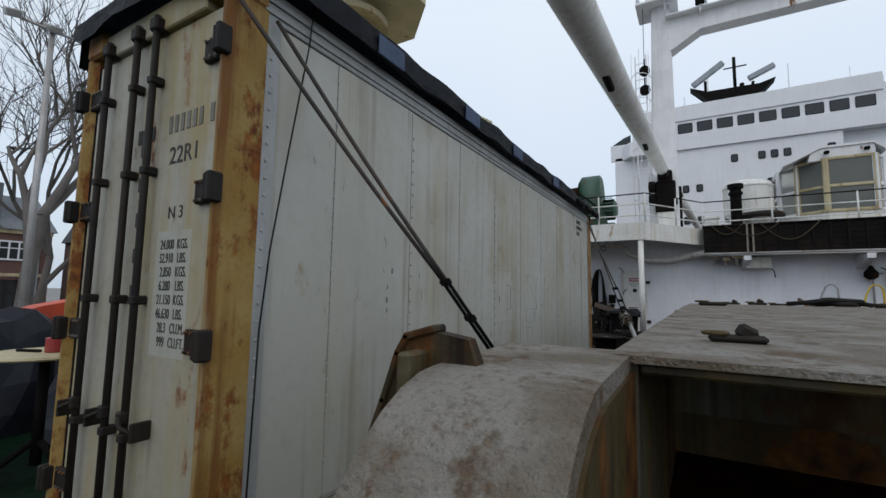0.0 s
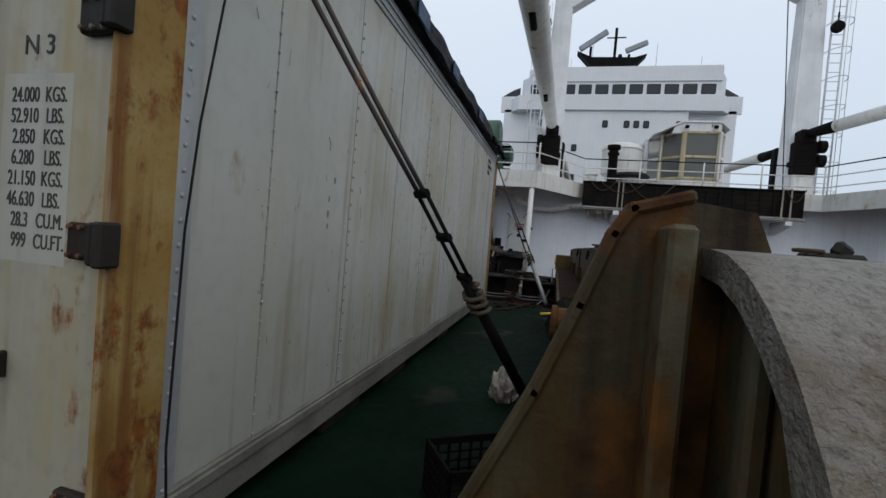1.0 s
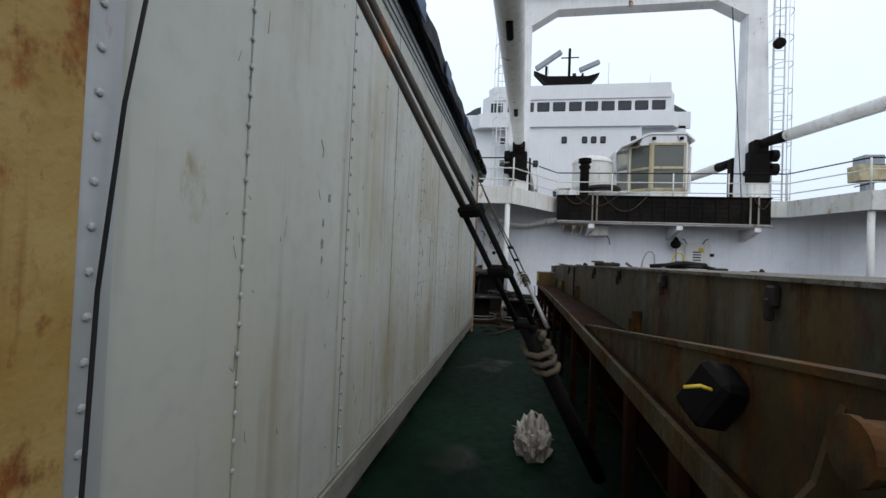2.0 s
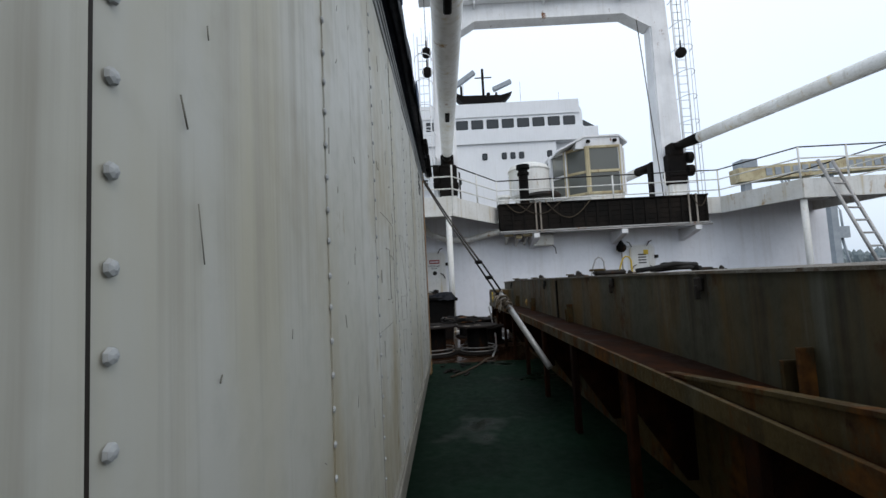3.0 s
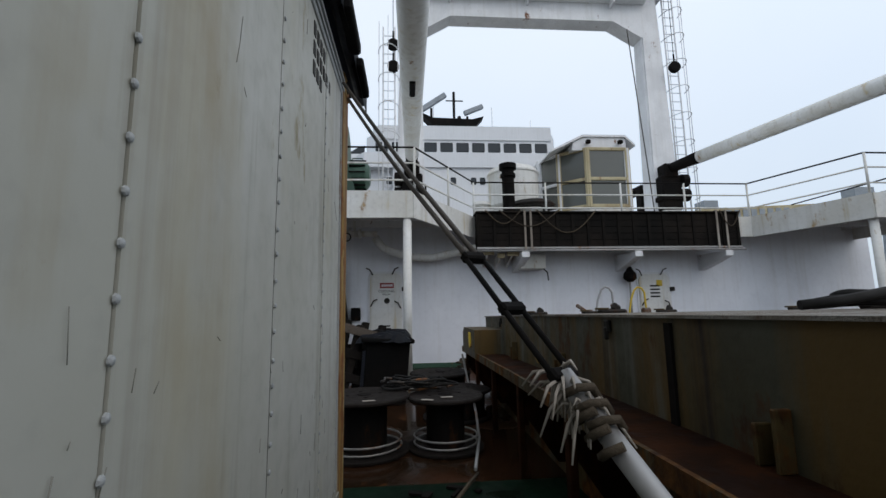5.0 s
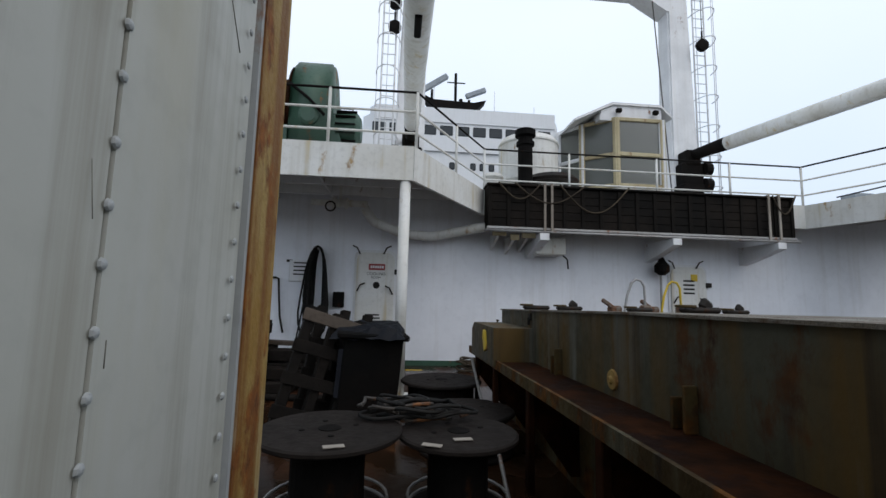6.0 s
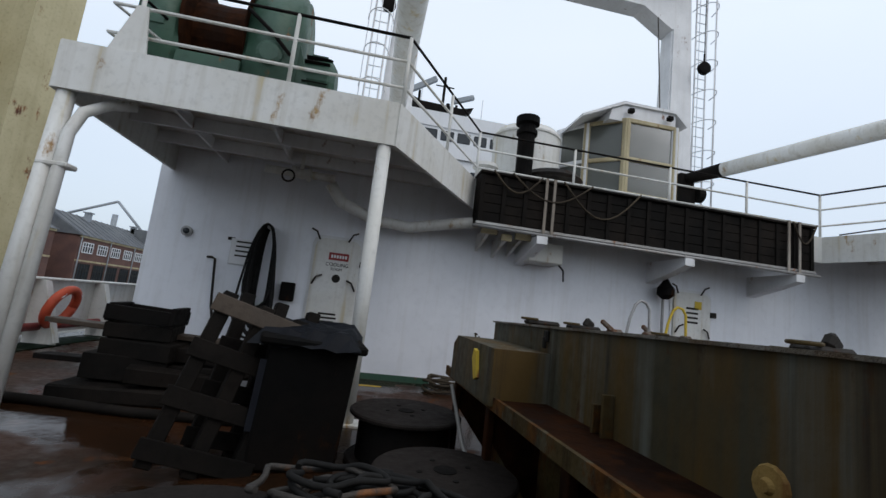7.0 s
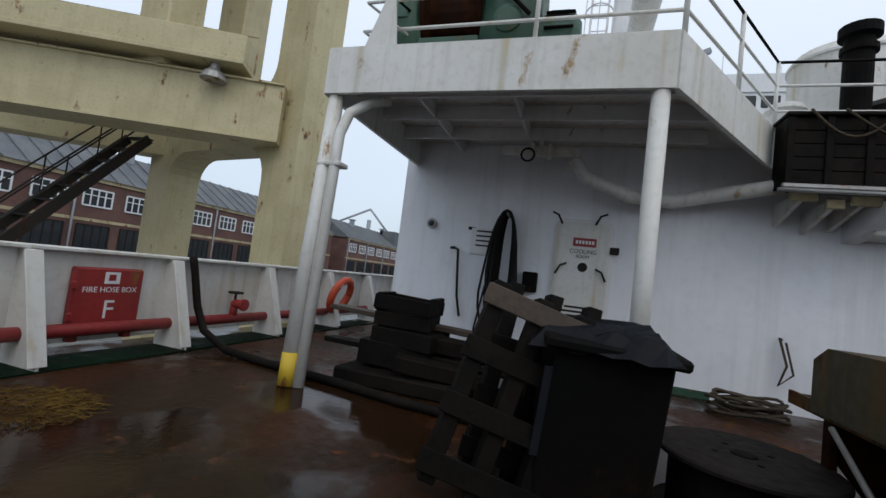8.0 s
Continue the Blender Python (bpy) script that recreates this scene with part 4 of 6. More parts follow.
def ladder_with_cage(x, y, z0, z1, lean, label):
    t = thing("caged_ladder", (x, y, z0), label, "ladder", "caged ladders")
    d = Vector((lean, 0, z1 - z0))
    for s in (-0.2, 0.2):
        part("stile", bar((x + s, y, z0), Vector((x + s, y, z0)) + d, 0.03, 6), WHITE, t)
    n = int((z1 - z0) / 0.33)
    rung = mesh_of("rung", tube(bmesh.new(), [(-0.2, 0, 0), (0.2, 0, 0)], 0.016, 5), WHITE)
    for k in range(1, n):
        piece("rung", rung, t, Vector((x, y, z0)) + d * (k / n))
    for k in range(3, n, 3):
        p = Vector((x, y, z0)) + d * (k / n)
        part("hoop", tube(bmesh.new(), [p + Vector((0.36 * math.cos(a), -0.62 * math.sin(a), 0)) for a in (math.pi * i / 8 for i in range(9))], 0.016, 5), WHITE, t)
    for a in (0.5, 1.57, 2.64):
        o = Vector((0.36 * math.cos(a), -0.62 * math.sin(a), 0))
        part("cage_bar", bar(Vector((x, y, z0)) + d * (2.5 / n) + o, Vector((x, y, z0)) + d + o, 0.014, 5), WHITE, t)
    return t


MX = 3.18           # the middle of the mast


def mast_post(sx):
    """One leg of the goal-post mast; sx is -1 or 1 from the middle line."""
    y = 18.70
    bm = bmesh.new()
    lo, hi = [], []
    for (u, v) in ((-0.5, -0.4), (0.5, -0.4), (0.5, 0.4), (-0.5, 0.4)):
        lo.append(bm.verts.new((MX + sx * 4.45 + u, y + v, T)))
        hi.append(bm.verts.new((MX + sx * 4.38 + u * 0.66, y + v * 0.7, 13.05)))
    bm.faces.new(lo[::-1]), bm.faces.new(hi)
    for k in range(4):
        bm.faces.new((lo[k], lo[(k + 1) % 4], hi[(k + 1) % 4], hi[k]))
    bmesh.ops.bevel(bm, geom=bm.edges[:], offset=0.05, segments=2, affect="EDGES")
    bmesh.ops.recalc_face_normals(bm, faces=bm.faces)
    return bm


mast = thing("goalpost_mast", (MX, 18.70, T), "white goalpost cargo mast with a walkway on its beam", "mast")
for sx in (-1, 1):
    part("leg", mast_post(sx), WHITE, mast)
    x = MX + sx * 4.5
    head = part("head", prism(bmesh.new(), [(x - 0.5, 13.05), (x + 0.5, 13.05), (x + 0.35, 13.75), (x + 0.1, 13.95), (x - sx * 0.9, 14.20), (x - sx * 0.95, 13.85), (x - sx * 0.4, 13.45)] if sx > 0 else
                                    [(x - 0.5, 13.05), (x + 0.5, 13.05), (x + 0.4, 13.45), (x + 0.95, 13.85), (x + 0.9, 14.20), (x - 0.1, 13.95), (x - 0.35, 13.75)], "y", 18.40, 18.90), WHITE, mast)
    part("sheave", lathe(bmesh.new(), (x + sx * 0.1, 18.65, 13.95), [(0.22, -0.12), (0.26, -0.1), (0.18, 0), (0.26, 0.1), (0.22, 0.12)], 16, "y"), BLACK_STEEL, head)
    part("head_platform", box(x - 0.75, x + 0.75, 17.90, 19.40, 13.01, 13.07), WHITE, mast)
part("beam", prism(bmesh.new(), [(MX - 4.3, 11.05), (MX - 4.0, 11.05), (MX - 3.0, 11.65), (MX + 3.0, 11.65), (MX + 4.0, 11.05), (MX + 4.3, 11.05), (MX + 4.3, 12.35), (MX - 4.3, 12.35)], "y", 18.40, 19.00), WHITE, mast)
part("walkway", box(MX - 4.2, MX + 4.2, 18.10, 19.30, 12.35, 12.40), WHITE, mast)
railing("railing", [(MX - 4.2, 18.12, 12.40), (MX + 4.2, 18.12, 12.40)], (1.0, 0.55), [(MX - 4.2 + 1.4 * k, 18.12, 12.40) for k in range(7)], "white railing on the mast beam", 0.022, WHITE, WHITE)
for sx in (-1, 1):
    x = MX + sx * 4.5
    railing("railing", [(x - 0.7, 19.30, 13.07), (x - 0.7, 17.95, 13.07), (x + 0.7, 17.95, 13.07), (x + 0.7, 19.30, 13.07)], (1.1, 0.75, 0.4), [(x - 0.7, 17.95, 13.07), (x + 0.7, 17.95, 13.07), (x, 17.95, 13.07)], "white railing round the mast head", 0.02, WHITE, WHITE)
for x in (MX - 3.0, MX - 0.2, MX + 2.9):
    fl = thing("floodlight", (x, 18.06, 12.15), "dark floodlight fixed to the mast beam", "floodlight", "floodlights")
    part("housing", box(x - 0.16, x + 0.16, 17.90, 18.10, 12.40, 12.75, 0.03), BLACK_STEEL, fl)
    part("bracket", box(x - 0.03, x + 0.03, 18.02, 18.40, 12.15, 12.45), WHITE, fl)
ladder_with_cage(MX + 5.25, 18.60, T, 13.35, 0.0, "white caged ladder on the mast leg")
ladder_with_cage(MX - 5.15, 18.30, T, 11.05, 0.0, "white caged ladder on the mast leg")


def pulley(x, y, z):
    t = thing("pulley_block", (x, y, z - 0.3), "dark cargo pulley block hanging on a wire", "pulley", "pulley blocks")
    part("cheek", lathe(bmesh.new(), (x, y, z), [(0.10, -0.09), (0.2, -0.07), (0.2, 0.07), (0.10, 0.09)], 14, "y"), BLACK_STEEL, t)
    part("hanger", bar((x, y, z + 0.15), (x, y, z + 0.5), 0.03, 6), BLACK_STEEL, t)
    part("wire", bar((x, y, z + 0.5), (x, y, 12.95), 0.013, 5), WIRE, t)


for px, pz in ((MX - 5.0, 10.3), (MX - 5.0, 9.5), (MX + 5.02, 9.75)):
    pulley(px, 18.15, pz)
solid("stay_wire", bar((MX + 3.5, 18.40, 11.35), (MX + 4.0, 18.30, T), 0.02, 5), WIRE, "thin steel wire hanging from the mast beam", "wire")


def derrick(sx, tip_y, rise, out=0.1):
    x = MX + sx * 4.40
    foot = Vector((x, 18.10, 5.95))
    tip = Vector((x + sx * out, tip_y, 5.95 + rise * (18.10 - tip_y)))
    d = tip - foot
    t = thing("derrick_boom", (x, 18.20, T), "long white tubular derrick boom with black foot", "boom", "derrick booms")
    part("tube", tube(bmesh.new(), [foot + d * 0.075, foot + d * 0.2, foot + d * 0.4, foot + d * 0.8, tip], 0.20, 20, 0.21), WHITE_RUSTY, t)
    part("foot_tube", tube(bmesh.new(), [foot, foot + d * 0.075], 0.15, 16, 0.20), BLACK_STEEL, t)
    goose = part("gooseneck", fbox(fbox(box(x - 0.35, x + 0.35, 17.95, 18.40, 4.50, 5.70, 0.05), x - 0.25, x + 0.25, 17.90, 18.40, 5.60, 6.10, 0.05), x - 0.4, x + 0.4, 17.90, 18.40, 4.80, 5.00, 0.03), BLACK_STEEL, t)
    for z in (5.00, 5.50):
        part("sheave", lathe(bmesh.new(), (x + sx * 0.45, 18.00, z), [(0.14, -0.12), (0.22, -0.1), (0.22, 0.1), (0.14, 0.12)], 14, "x"), BLACK_STEEL, goose)
    part("pedestal", box(x - 0.3, x + 0.3, 18.02, 18.38, T, 4.60, 0.04), WHITE_RUSTY, t)
    for k in (0.32, 0.55) if sx < 0 else ():
        p = foot + d * k
        part("bracket", box(p.x - 0.05, p.x + 0.05, p.y - 0.25, p.y + 0.25, p.z - 0.26, p.z - 0.18, 0.02), BLACK_STEEL, t)
    return t


derrick(-1, -3.5, -0.108)
derrick(1, 2.0, 0.0, 3.9)
for x0, x1 in ((7.35, 5.6), (-0.95, 0.2)):
    ab = thing("derrick_boom", (x0, 19.4, T), "white derrick boom laid aft from the mast with black foot", "boom", "derrick booms")
    part("tube", bar((x0 + (x1 - x0) * 0.06, 20.6, 5.62), (x1, 38.0, 5.9), 0.2, 16), WHITE_RUSTY, ab)
    part("foot_tube", bar((x0, 19.3, 5.6), (x0 + (x1 - x0) * 0.06, 20.6, 5.62), 0.15, 14, 0.2), BLACK_STEEL, ab)
    part("pedestal", box(x0 - 0.25, x0 + 0.25, 19.12, 19.5, T, 5.7, 0.04), BLACK_STEEL, ab)


def control_cab():
    t = thing("control_cab", (2.7, 13.3, T), "white crane control cab with yellowed window frames", "cab")
    plan = [(1.66, 13.70), (1.96, 13.27), (2.42, 12.86), (3.29, 12.86), (3.48, 13.2), (3.48, 14.6), (1.66, 14.6)]
    sill, mid, head, top = 3.34, 3.95, 4.62, 4.76

    def ring(z0, z1, mat, inset=0.0, name="wall_band"):
        c = Vector((2.7, 13.7))
        o = [tuple(c + (Vector(p) - c) * (1 - inset)) for p in plan]
        part(name, prism(bmesh.new(), o, "z", z0, z1), mat, t)
    ring(T, sill, WHITE_RUSTY)
    part("roof", prism(bmesh.new(), [(1.64, 4.52), (2.37, 4.87), (3.28, 4.87), (3.50, 4.67), (3.50, 4.71), (3.29, 4.915), (2.35, 4.915), (1.64, 4.56)], "y", 12.84, 14.62), WHITE, t)
    part("gable", prism(bmesh.new(), [(2.12, 4.58), (2.16, 4.76), (2.39, 4.87), (3.27, 4.87), (3.31, 4.83), (3.31, 4.58)], "y", 12.88, 14.58), WHITE, t)
    part("seat", fbox(box(2.45, 2.95, 13.7, 14.2, T, 3.7, 0.04), 2.45, 2.95, 14.15, 14.25, 3.7, 4.3, 0.04), BLACK_STEEL, t)
    for a, b in zip(plan, plan[1:] + plan[:1]):
        a, b = Vector((*a, 0)), Vector((*b, 0))
        d = (b - a)
        L = d.length
        d.normalize()
        n = Vector((d.y, -d.x, 0))
        m = Matrix((d, n, (0, 0, 1))).transposed()
        bm = bmesh.new()
        for q in (a, b):
            obox(bm, q + Vector((0, 0, (sill + head) / 2)), (0.10, 0.10, head - sill), m, 0.01)
        for z in (sill + 0.03, mid, head - 0.02):
            obox(bm, (a + b) / 2 + Vector((0, 0, z)), (L, 0.07, 0.07), m, 0.01)
        fr = part("window_frame", bm, CREAM, t, "grimy yellowed window frame") if abs(n.y) > 0.6 and a.y < 13.3 else part("window_frame", bm, WHITE, t, "white window frame")
        for z0, z1 in ((sill, mid), (mid, head)):
            bm = bmesh.new()
            obox(bm, (a + b) / 2 + Vector((0, 0, (z0 + z1) / 2)), (L - 0.1, 0.012, z1 - z0 - 0.07), m)
            g = part("pane", bm, CAB_GLASS, fr, "grimy glass pane")
            g.visible_shadow = False
    for x in (2.45, 3.15):
        part("lamp", box(x - 0.05, x + 0.05, 12.76, 12.84, 4.70, 4.78, 0.015), BLACK_STEEL, t)


control_cab()

vent = thing("vent_cowl", (0.95, 13.4, T), "white painted mushroom ventilator on the top deck", "ventilator")
part("trunk", lathe(bmesh.new(), (0.95, 13.4, T), [(0.42, 0), (0.42, 0.55)], 24), WHITE_RUSTY, vent)
part("cowl", lathe(bmesh.new(), (0.95, 13.4, T), [(0.50, 0.45), (0.55, 0.48), (0.55, 1.16), (0.57, 1.17), (0.57, 1.20), (0.50, 1.30), (0.30, 1.38), (0.05, 1.40)], 28), WHITE_RUSTY, vent)
pipe = thing("vent_pipe", (0.62, 12.45, T), "black capped vent pipe", "vent")
part("pipe", lathe(bmesh.new(), (0.62, 12.45, T), [(0.12, 0), (0.12, 0.85), (0.15, 0.86), (0.15, 0.92), (0.12, 0.93), (0.12, 1.0), (0.17, 1.02), (0.17, 1.12)], 18), BLACK_STEEL, pipe)
low = thing("vent_cowl", (1.15, 12.75, T), "low white mushroom ventilator with dark underside", "ventilator")
part("trunk", lathe(bmesh.new(), (1.15, 12.75, T), [(0.22, 0), (0.22, 0.32)], 20), WHITE_RUSTY, low)
part("cap", lathe(bmesh.new(), (1.15, 12.75, T), [(0.22, 0.30), (0.46, 0.30), (0.48, 0.34), (0.40, 0.42), (0.05, 0.46)], 24), BAR_DARK, low)
bol = thing("bollard", (0.1, 12.6, T), "low dark mooring bollard", "bollard")
part("post", lathe(bmesh.new(), (0.1, 12.6, T), [(0.18, 0), (0.14, 0.1), (0.14, 0.28), (0.19, 0.32), (0.16, 0.38)], 16), WHITE_RUSTY, bol)


def gangway_box():
    t = thing("gangway", (2.7, 11.75, 2.47), "dark stowed wooden gangway lashed along the deck edge", "gangway")
    x0, x1, y0, y1, z0, z1 = -0.10, 4.90, 11.92, 12.22, 2.34, 3.04
    part("body", box(x0, x1, y0 + 0.04, y1, z0 + 0.02, z1 - 0.03), DARK_WOOD, t)
    bm = bmesh.new()
    fbox(bm, 0, 0.055, 0, 0.035, 0, z1 - z0 - 0.08, 0.004)
    slat = mesh_of("batten", bm, DARK_WOOD)
    n = 17
    for k in range(n + 1):
        piece("batten", slat, t, (x0 + (x1 - x0 - 0.055) * k / n, y0 + 0.004, z0 + 0.04))
    for k in range(5):
        z = z0 + 0.05 + k * 0.122
        part("plank", box(x0 + 0.01, x1 - 0.01, y0 + 0.024, y0 + 0.041, z, z + 0.115, 0.004), DARK_WOOD, t)
    part("top_rail", box(x0 - 0.02, x1 + 0.02, y0 - 0.02, y1 + 0.02, z1 - 0.035, z1, 0.008), DARK_WOOD, t)
    part("bottom_rail", box(x0 - 0.02, x1 + 0.02, y0 - 0.01, y0 + 0.03, z0, z0 + 0.04, 0.008), GALV, t, "pale metal bottom rail")
    part("bottom_pipe", bar((x0 - 0.06, y0 - 0.03, z0 - 0.03), (x1 + 0.05, y0 - 0.03, z0 - 0.03), 0.02, 8), GALV, t)
    for bx in (0.75, 0.86, 4.42, 4.60):
        part("strap", fbox(box(bx, bx + 0.035, y0 - 0.035, y0 - 0.02, z0 - 0.05, z1 + 0.02), bx, bx + 0.035, y0 - 0.03, y1, z1 + 0.004, z1 + 0.014), CLOTH, t, "grey lashing strap")
    for a, b, s in ((0.05, 0.7, 0.25), (1.0, 2.1, 0.42), (0.3, 1.4, 0.3), (4.5, 4.9, 0.3)):
        part("rope", tube(bmesh.new(), [(a + (b - a) * k / 10, y0 - 0.035, z1 + 0.01 - s * math.sin(math.pi * k / 10)) for k in range(11)], 0.012, 6), ROPE, t)
    return t


gangway_box()
for bx in (0.75, 2.85, 4.60):
    solid("bracket", prism(bmesh.new(), [(11.86, 2.27), (11.86, 2.19), (12.25, 2.08), (WY, 1.98), (WY, 2.29), (11.86, 2.29)], "x", bx - 0.07, bx + 0.07), WHITE, "white steel bracket under the stowed gangway", "bracket", "gangway brackets")

# ---- on the deckhouse front ----
def steel_door(x0, x1, z0, z1, words):
    t = thing("steel_door", ((x0 + x1) / 2, WY - 0.03, z0), "white weathertight steel door with a red warning sign", "door", "deckhouse doors")
    o = []
    r = 0.12
    for cx_, cz_, a0 in ((x1 - r, z1 - r, 0), (x0 + r, z1 - r, 90), (x0 + r, z0 + r, 180), (x1 - r, z0 + r, 270)):
        o += [(cx_ + r * math.cos(radians(a0 + a)), cz_ + r * math.sin(radians(a0 + a))) for a in (0, 30, 60, 90)]
    part("leaf", prism(bmesh.new(), o, "y", WY - 0.05, WY), WHITE_RUSTY, t)
    part("coaming_frame", prism(bmesh.new(), [(x + (0.04 if x > (x0 + x1) / 2 else -0.04), z + (0.04 if z > (z0 + z1) / 2 else -0.04)) for x, z in o], "y", WY - 0.022, WY), WHITE, t)
    for hx, hz_, s in ((x0 + 0.02, z1 - 0.62, 1), (x1 - 0.02, z1 - 0.66, -1), (x0 + 0.05, z1 - 0.03, -1), (x1 - 0.18, z1 - 0.02, 1)):
        part("dog_handle", tube(bmesh.new(), [(hx, WY - 0.07, hz_), (hx + 0.05 * s, WY - 0.09, hz_ + 0.10), (hx + 0.12 * s, WY - 0.09, hz_ + 0.13)], 0.012, 7), BAR_DARK, t)
    for z in (z0 + 0.3, z1 - 0.3):
        part("hinge", box(x1 + 0.0, x1 + 0.10, WY - 0.07, WY - 0.01, z - 0.04, z + 0.04, 0.008), BAR_DARK, t)
    xm = (x0 + x1) / 2
    if words:
        sign = part("warning_sign", box(xm - 0.11, xm + 0.15, WY - 0.056, WY - 0.051, z1 - 0.28, z1 - 0.18, 0.002), RED, t, "red warning strip")
        bm = bmesh.new()
        for k in range(6):
            fbox(bm, xm - 0.08 + 0.036 * k, xm - 0.055 + 0.036 * k, WY - 0.0585, WY - 0.0565, z1 - 0.25, z1 - 0.21)
        part("sign_bars", bm, WHITE, sign)
        lettering("sign_text", "COOLING", 0.065, pose(xm + 0.01, WY - 0.054, z1 - 0.34, 90), BAR_DARK, t)
        lettering("sign_text", "ROOM", 0.05, pose(xm + 0.01, WY - 0.054, z1 - 0.40, 90), BAR_DARK, t)
        bm = bmesh.new()
        for k, w in enumerate((0.14, 0.16, 0.11)):
            fbox(bm, xm - w, xm + w * 0.6, WY - 0.055, WY - 0.052, z1 - 1.0 - 0.05 * k, z1 - 0.975 - 0.05 * k)
        lathe(bm, (xm + 0.02, WY - 0.053, z1 - 0.52), [(0.055, -0.001), (0.055, 0.001)], 16, "y")
        part("sign_bars", bm, BAR_DARK, t)
    else:
        bm = bmesh.new()
        for k in range(4):
            fbox(bm, xm - 0.1, xm + 0.1, WY - 0.056, WY - 0.052, z1 - 0.25 - 0.07 * k, z1 - 0.22 - 0.07 * k)
        part("sign_bars", bm, BAR_DARK, t)
        part("notice", box(xm + 0.04, xm + 0.16, WY - 0.056, WY - 0.051, z1 - 0.24, z1 - 0.12, 0.002), YELLOW, t, "small yellow notice")
    return t


steel_door(-2.07, -1.47, D + 0.12, 1.99, True)
steel_door(3.23, 3.85, D + 0.12, 1.92, False)


def hanging_cables(x, z, n, drop):
    t = thing("cable_coil", (x, WY - 0.12, z - drop), "black cables hung in a long coil on a wall hook", "cable")
    part("hook", tube(bmesh.new(), [(x, WY, z), (x, WY - 0.22, z), (x, WY - 0.24, z + 0.04)], 0.015, 7), WHITE, t)
    for k in range(n):
        w = 0.10 + 0.006 * k * random.uniform(0.5, 1.0)
        dr = drop * random.uniform(0.72, 1.0)
        y = WY - 0.05 - 0.012 * k
        ox = random.uniform(-0.05, 0.05)
        pts = [(x + w * math.sin(a) * (0.85 - 0.55 * math.cos(a) * (1 if math.cos(a) < 0 else 0.15)) + ox * (1 - math.cos(a)) / 2, y, z - dr / 2 + dr / 2 * math.cos(a) + 0.04) for a in (2 * math.pi * i / 22 for i in range(23))]
        part("cable", tube(bmesh.new(), pts, 0.015, 6), DARK_ROPE, t)
    part("tail", tube(bmesh.new(), [(x - 0.15, WY - 0.06, z - 0.5), (x - 0.22, WY - 0.06, z - 0.9), (x - 0.30, WY - 0.06, z - drop), (x - 0.36, WY - 0.1, z - drop - 0.15)], 0.013, 6), DARK_ROPE, t)
    return t


hanging_cables(-2.65, 2.0, 20, 1.45)


def wall_box(name, x, z, w, h, d, mat, label, cat):
    t = thing(name, (x, WY - d / 2, z - h / 2), label, cat)
    part("case", box(x - w / 2, x + w / 2, WY - d, WY, z - h / 2, z + h / 2, min(0.012, d / 4)), mat, t)
    part("lid", box(x - w / 2 + 0.012, x + w / 2 - 0.012, WY - d - 0.008, WY - d, z - h / 2 + 0.012, z + h / 2 - 0.012, 0.003), mat, t)
    return t


wall_box("switch_box", -2.33, 1.23, 0.17, 0.24, 0.10, BLACK_STEEL, "black switch box on the white bulkhead", "switch box")
wall_box("notice_board", -2.95, 1.66, 0.34, 0.34, 0.02, WHITE, "white notice plate with small dark lines", "sign")
bm = bmesh.new()
for k in range(4):
    fbox(bm, -3.05, -2.83 + 0.03 * (k % 2), WY - 0.032, WY - 0.029, 1.78 - 0.06 * k, 1.80 - 0.06 * k)
fbox(bm, -3.17, -3.08, WY - 0.006, WY - 0.001, 1.80, 1.84)
solid("notice_bars", bm, BAR_DARK, "dark lines of small print on the notice plate", "sign")
lamp = thing("bulkhead_lamp", (-3.66, WY - 0.04, 1.78), "small round bulkhead lamp with grey rim", "lamp")
part("rim", lathe(bmesh.new(), (-3.66, WY, 1.84), [(0.06, 0), (0.065, -0.05), (0.045, -0.055)], 18, "y"), GALV, lamp)
part("lens", lathe(bmesh.new(), (-3.66, WY, 1.84), [(0.044, -0.04), (0.035, -0.07), (0.01, -0.078)], 16, "y"), DARK_GLASS, lamp)
solid("hose_tap", tube(bmesh.new(), [(-3.37, WY, 1.55), (-3.30, WY - 0.08, 1.55), (-3.25, WY - 0.09, 1.53), (-3.23, WY - 0.06, 1.2), (-3.21, WY - 0.05, 0.95), (-3.15, WY - 0.05, 0.70)], 0.016, 7), BAR_DARK, "thin pipe with a tap on the bulkhead", "pipe")
fan = thing("horn_lamp", (2.97, WY - 0.2, 1.76), "dark hanging deck lamp under a bracket", "lamp")
part("arm", bar((2.97, WY, 2.12), (2.97, WY - 0.22, 2.05), 0.02, 7), WHITE, fan)
part("shade", lathe(bmesh.new(), (2.97, WY - 0.2, 1.76), [(0.05, 0.0), (0.12, 0.06), (0.12, 0.16), (0.07, 0.22), (0.03, 0.3)], 16), BLACK_STEEL, fan)
for x0, x1, z in ((0.0, 0.22, 2.26), (0.28, 0.42, 2.20), (0.46, 0.68, 2.24)):
    yb = thing("pipe_clamp", ((x0 + x1) / 2, WY - 0.3, z), "cream painted end plate on a wall bracket", "bracket", "yellow brackets")
    part("plate", box(x0, x1, WY - 0.62, WY - 0.58, z, z + 0.09, 0.008), CREAM, yb)
    part("arm", prism(bmesh.new(), [(WY - 0.58, z + 0.08), (WY, z + 0.08), (WY, z - 0.16), (WY - 0.58, z + 0.02)], "x", (x0 + x1) / 2 - 0.02, (x0 + x1) / 2 + 0.02), WHITE_RUSTY, yb)
wb = wall_box("junction_box", 1.0, 2.16, 0.50, 0.28, 0.38, WHITE_RUSTY, "white rust-stained junction box on the bulkhead", "junction box")
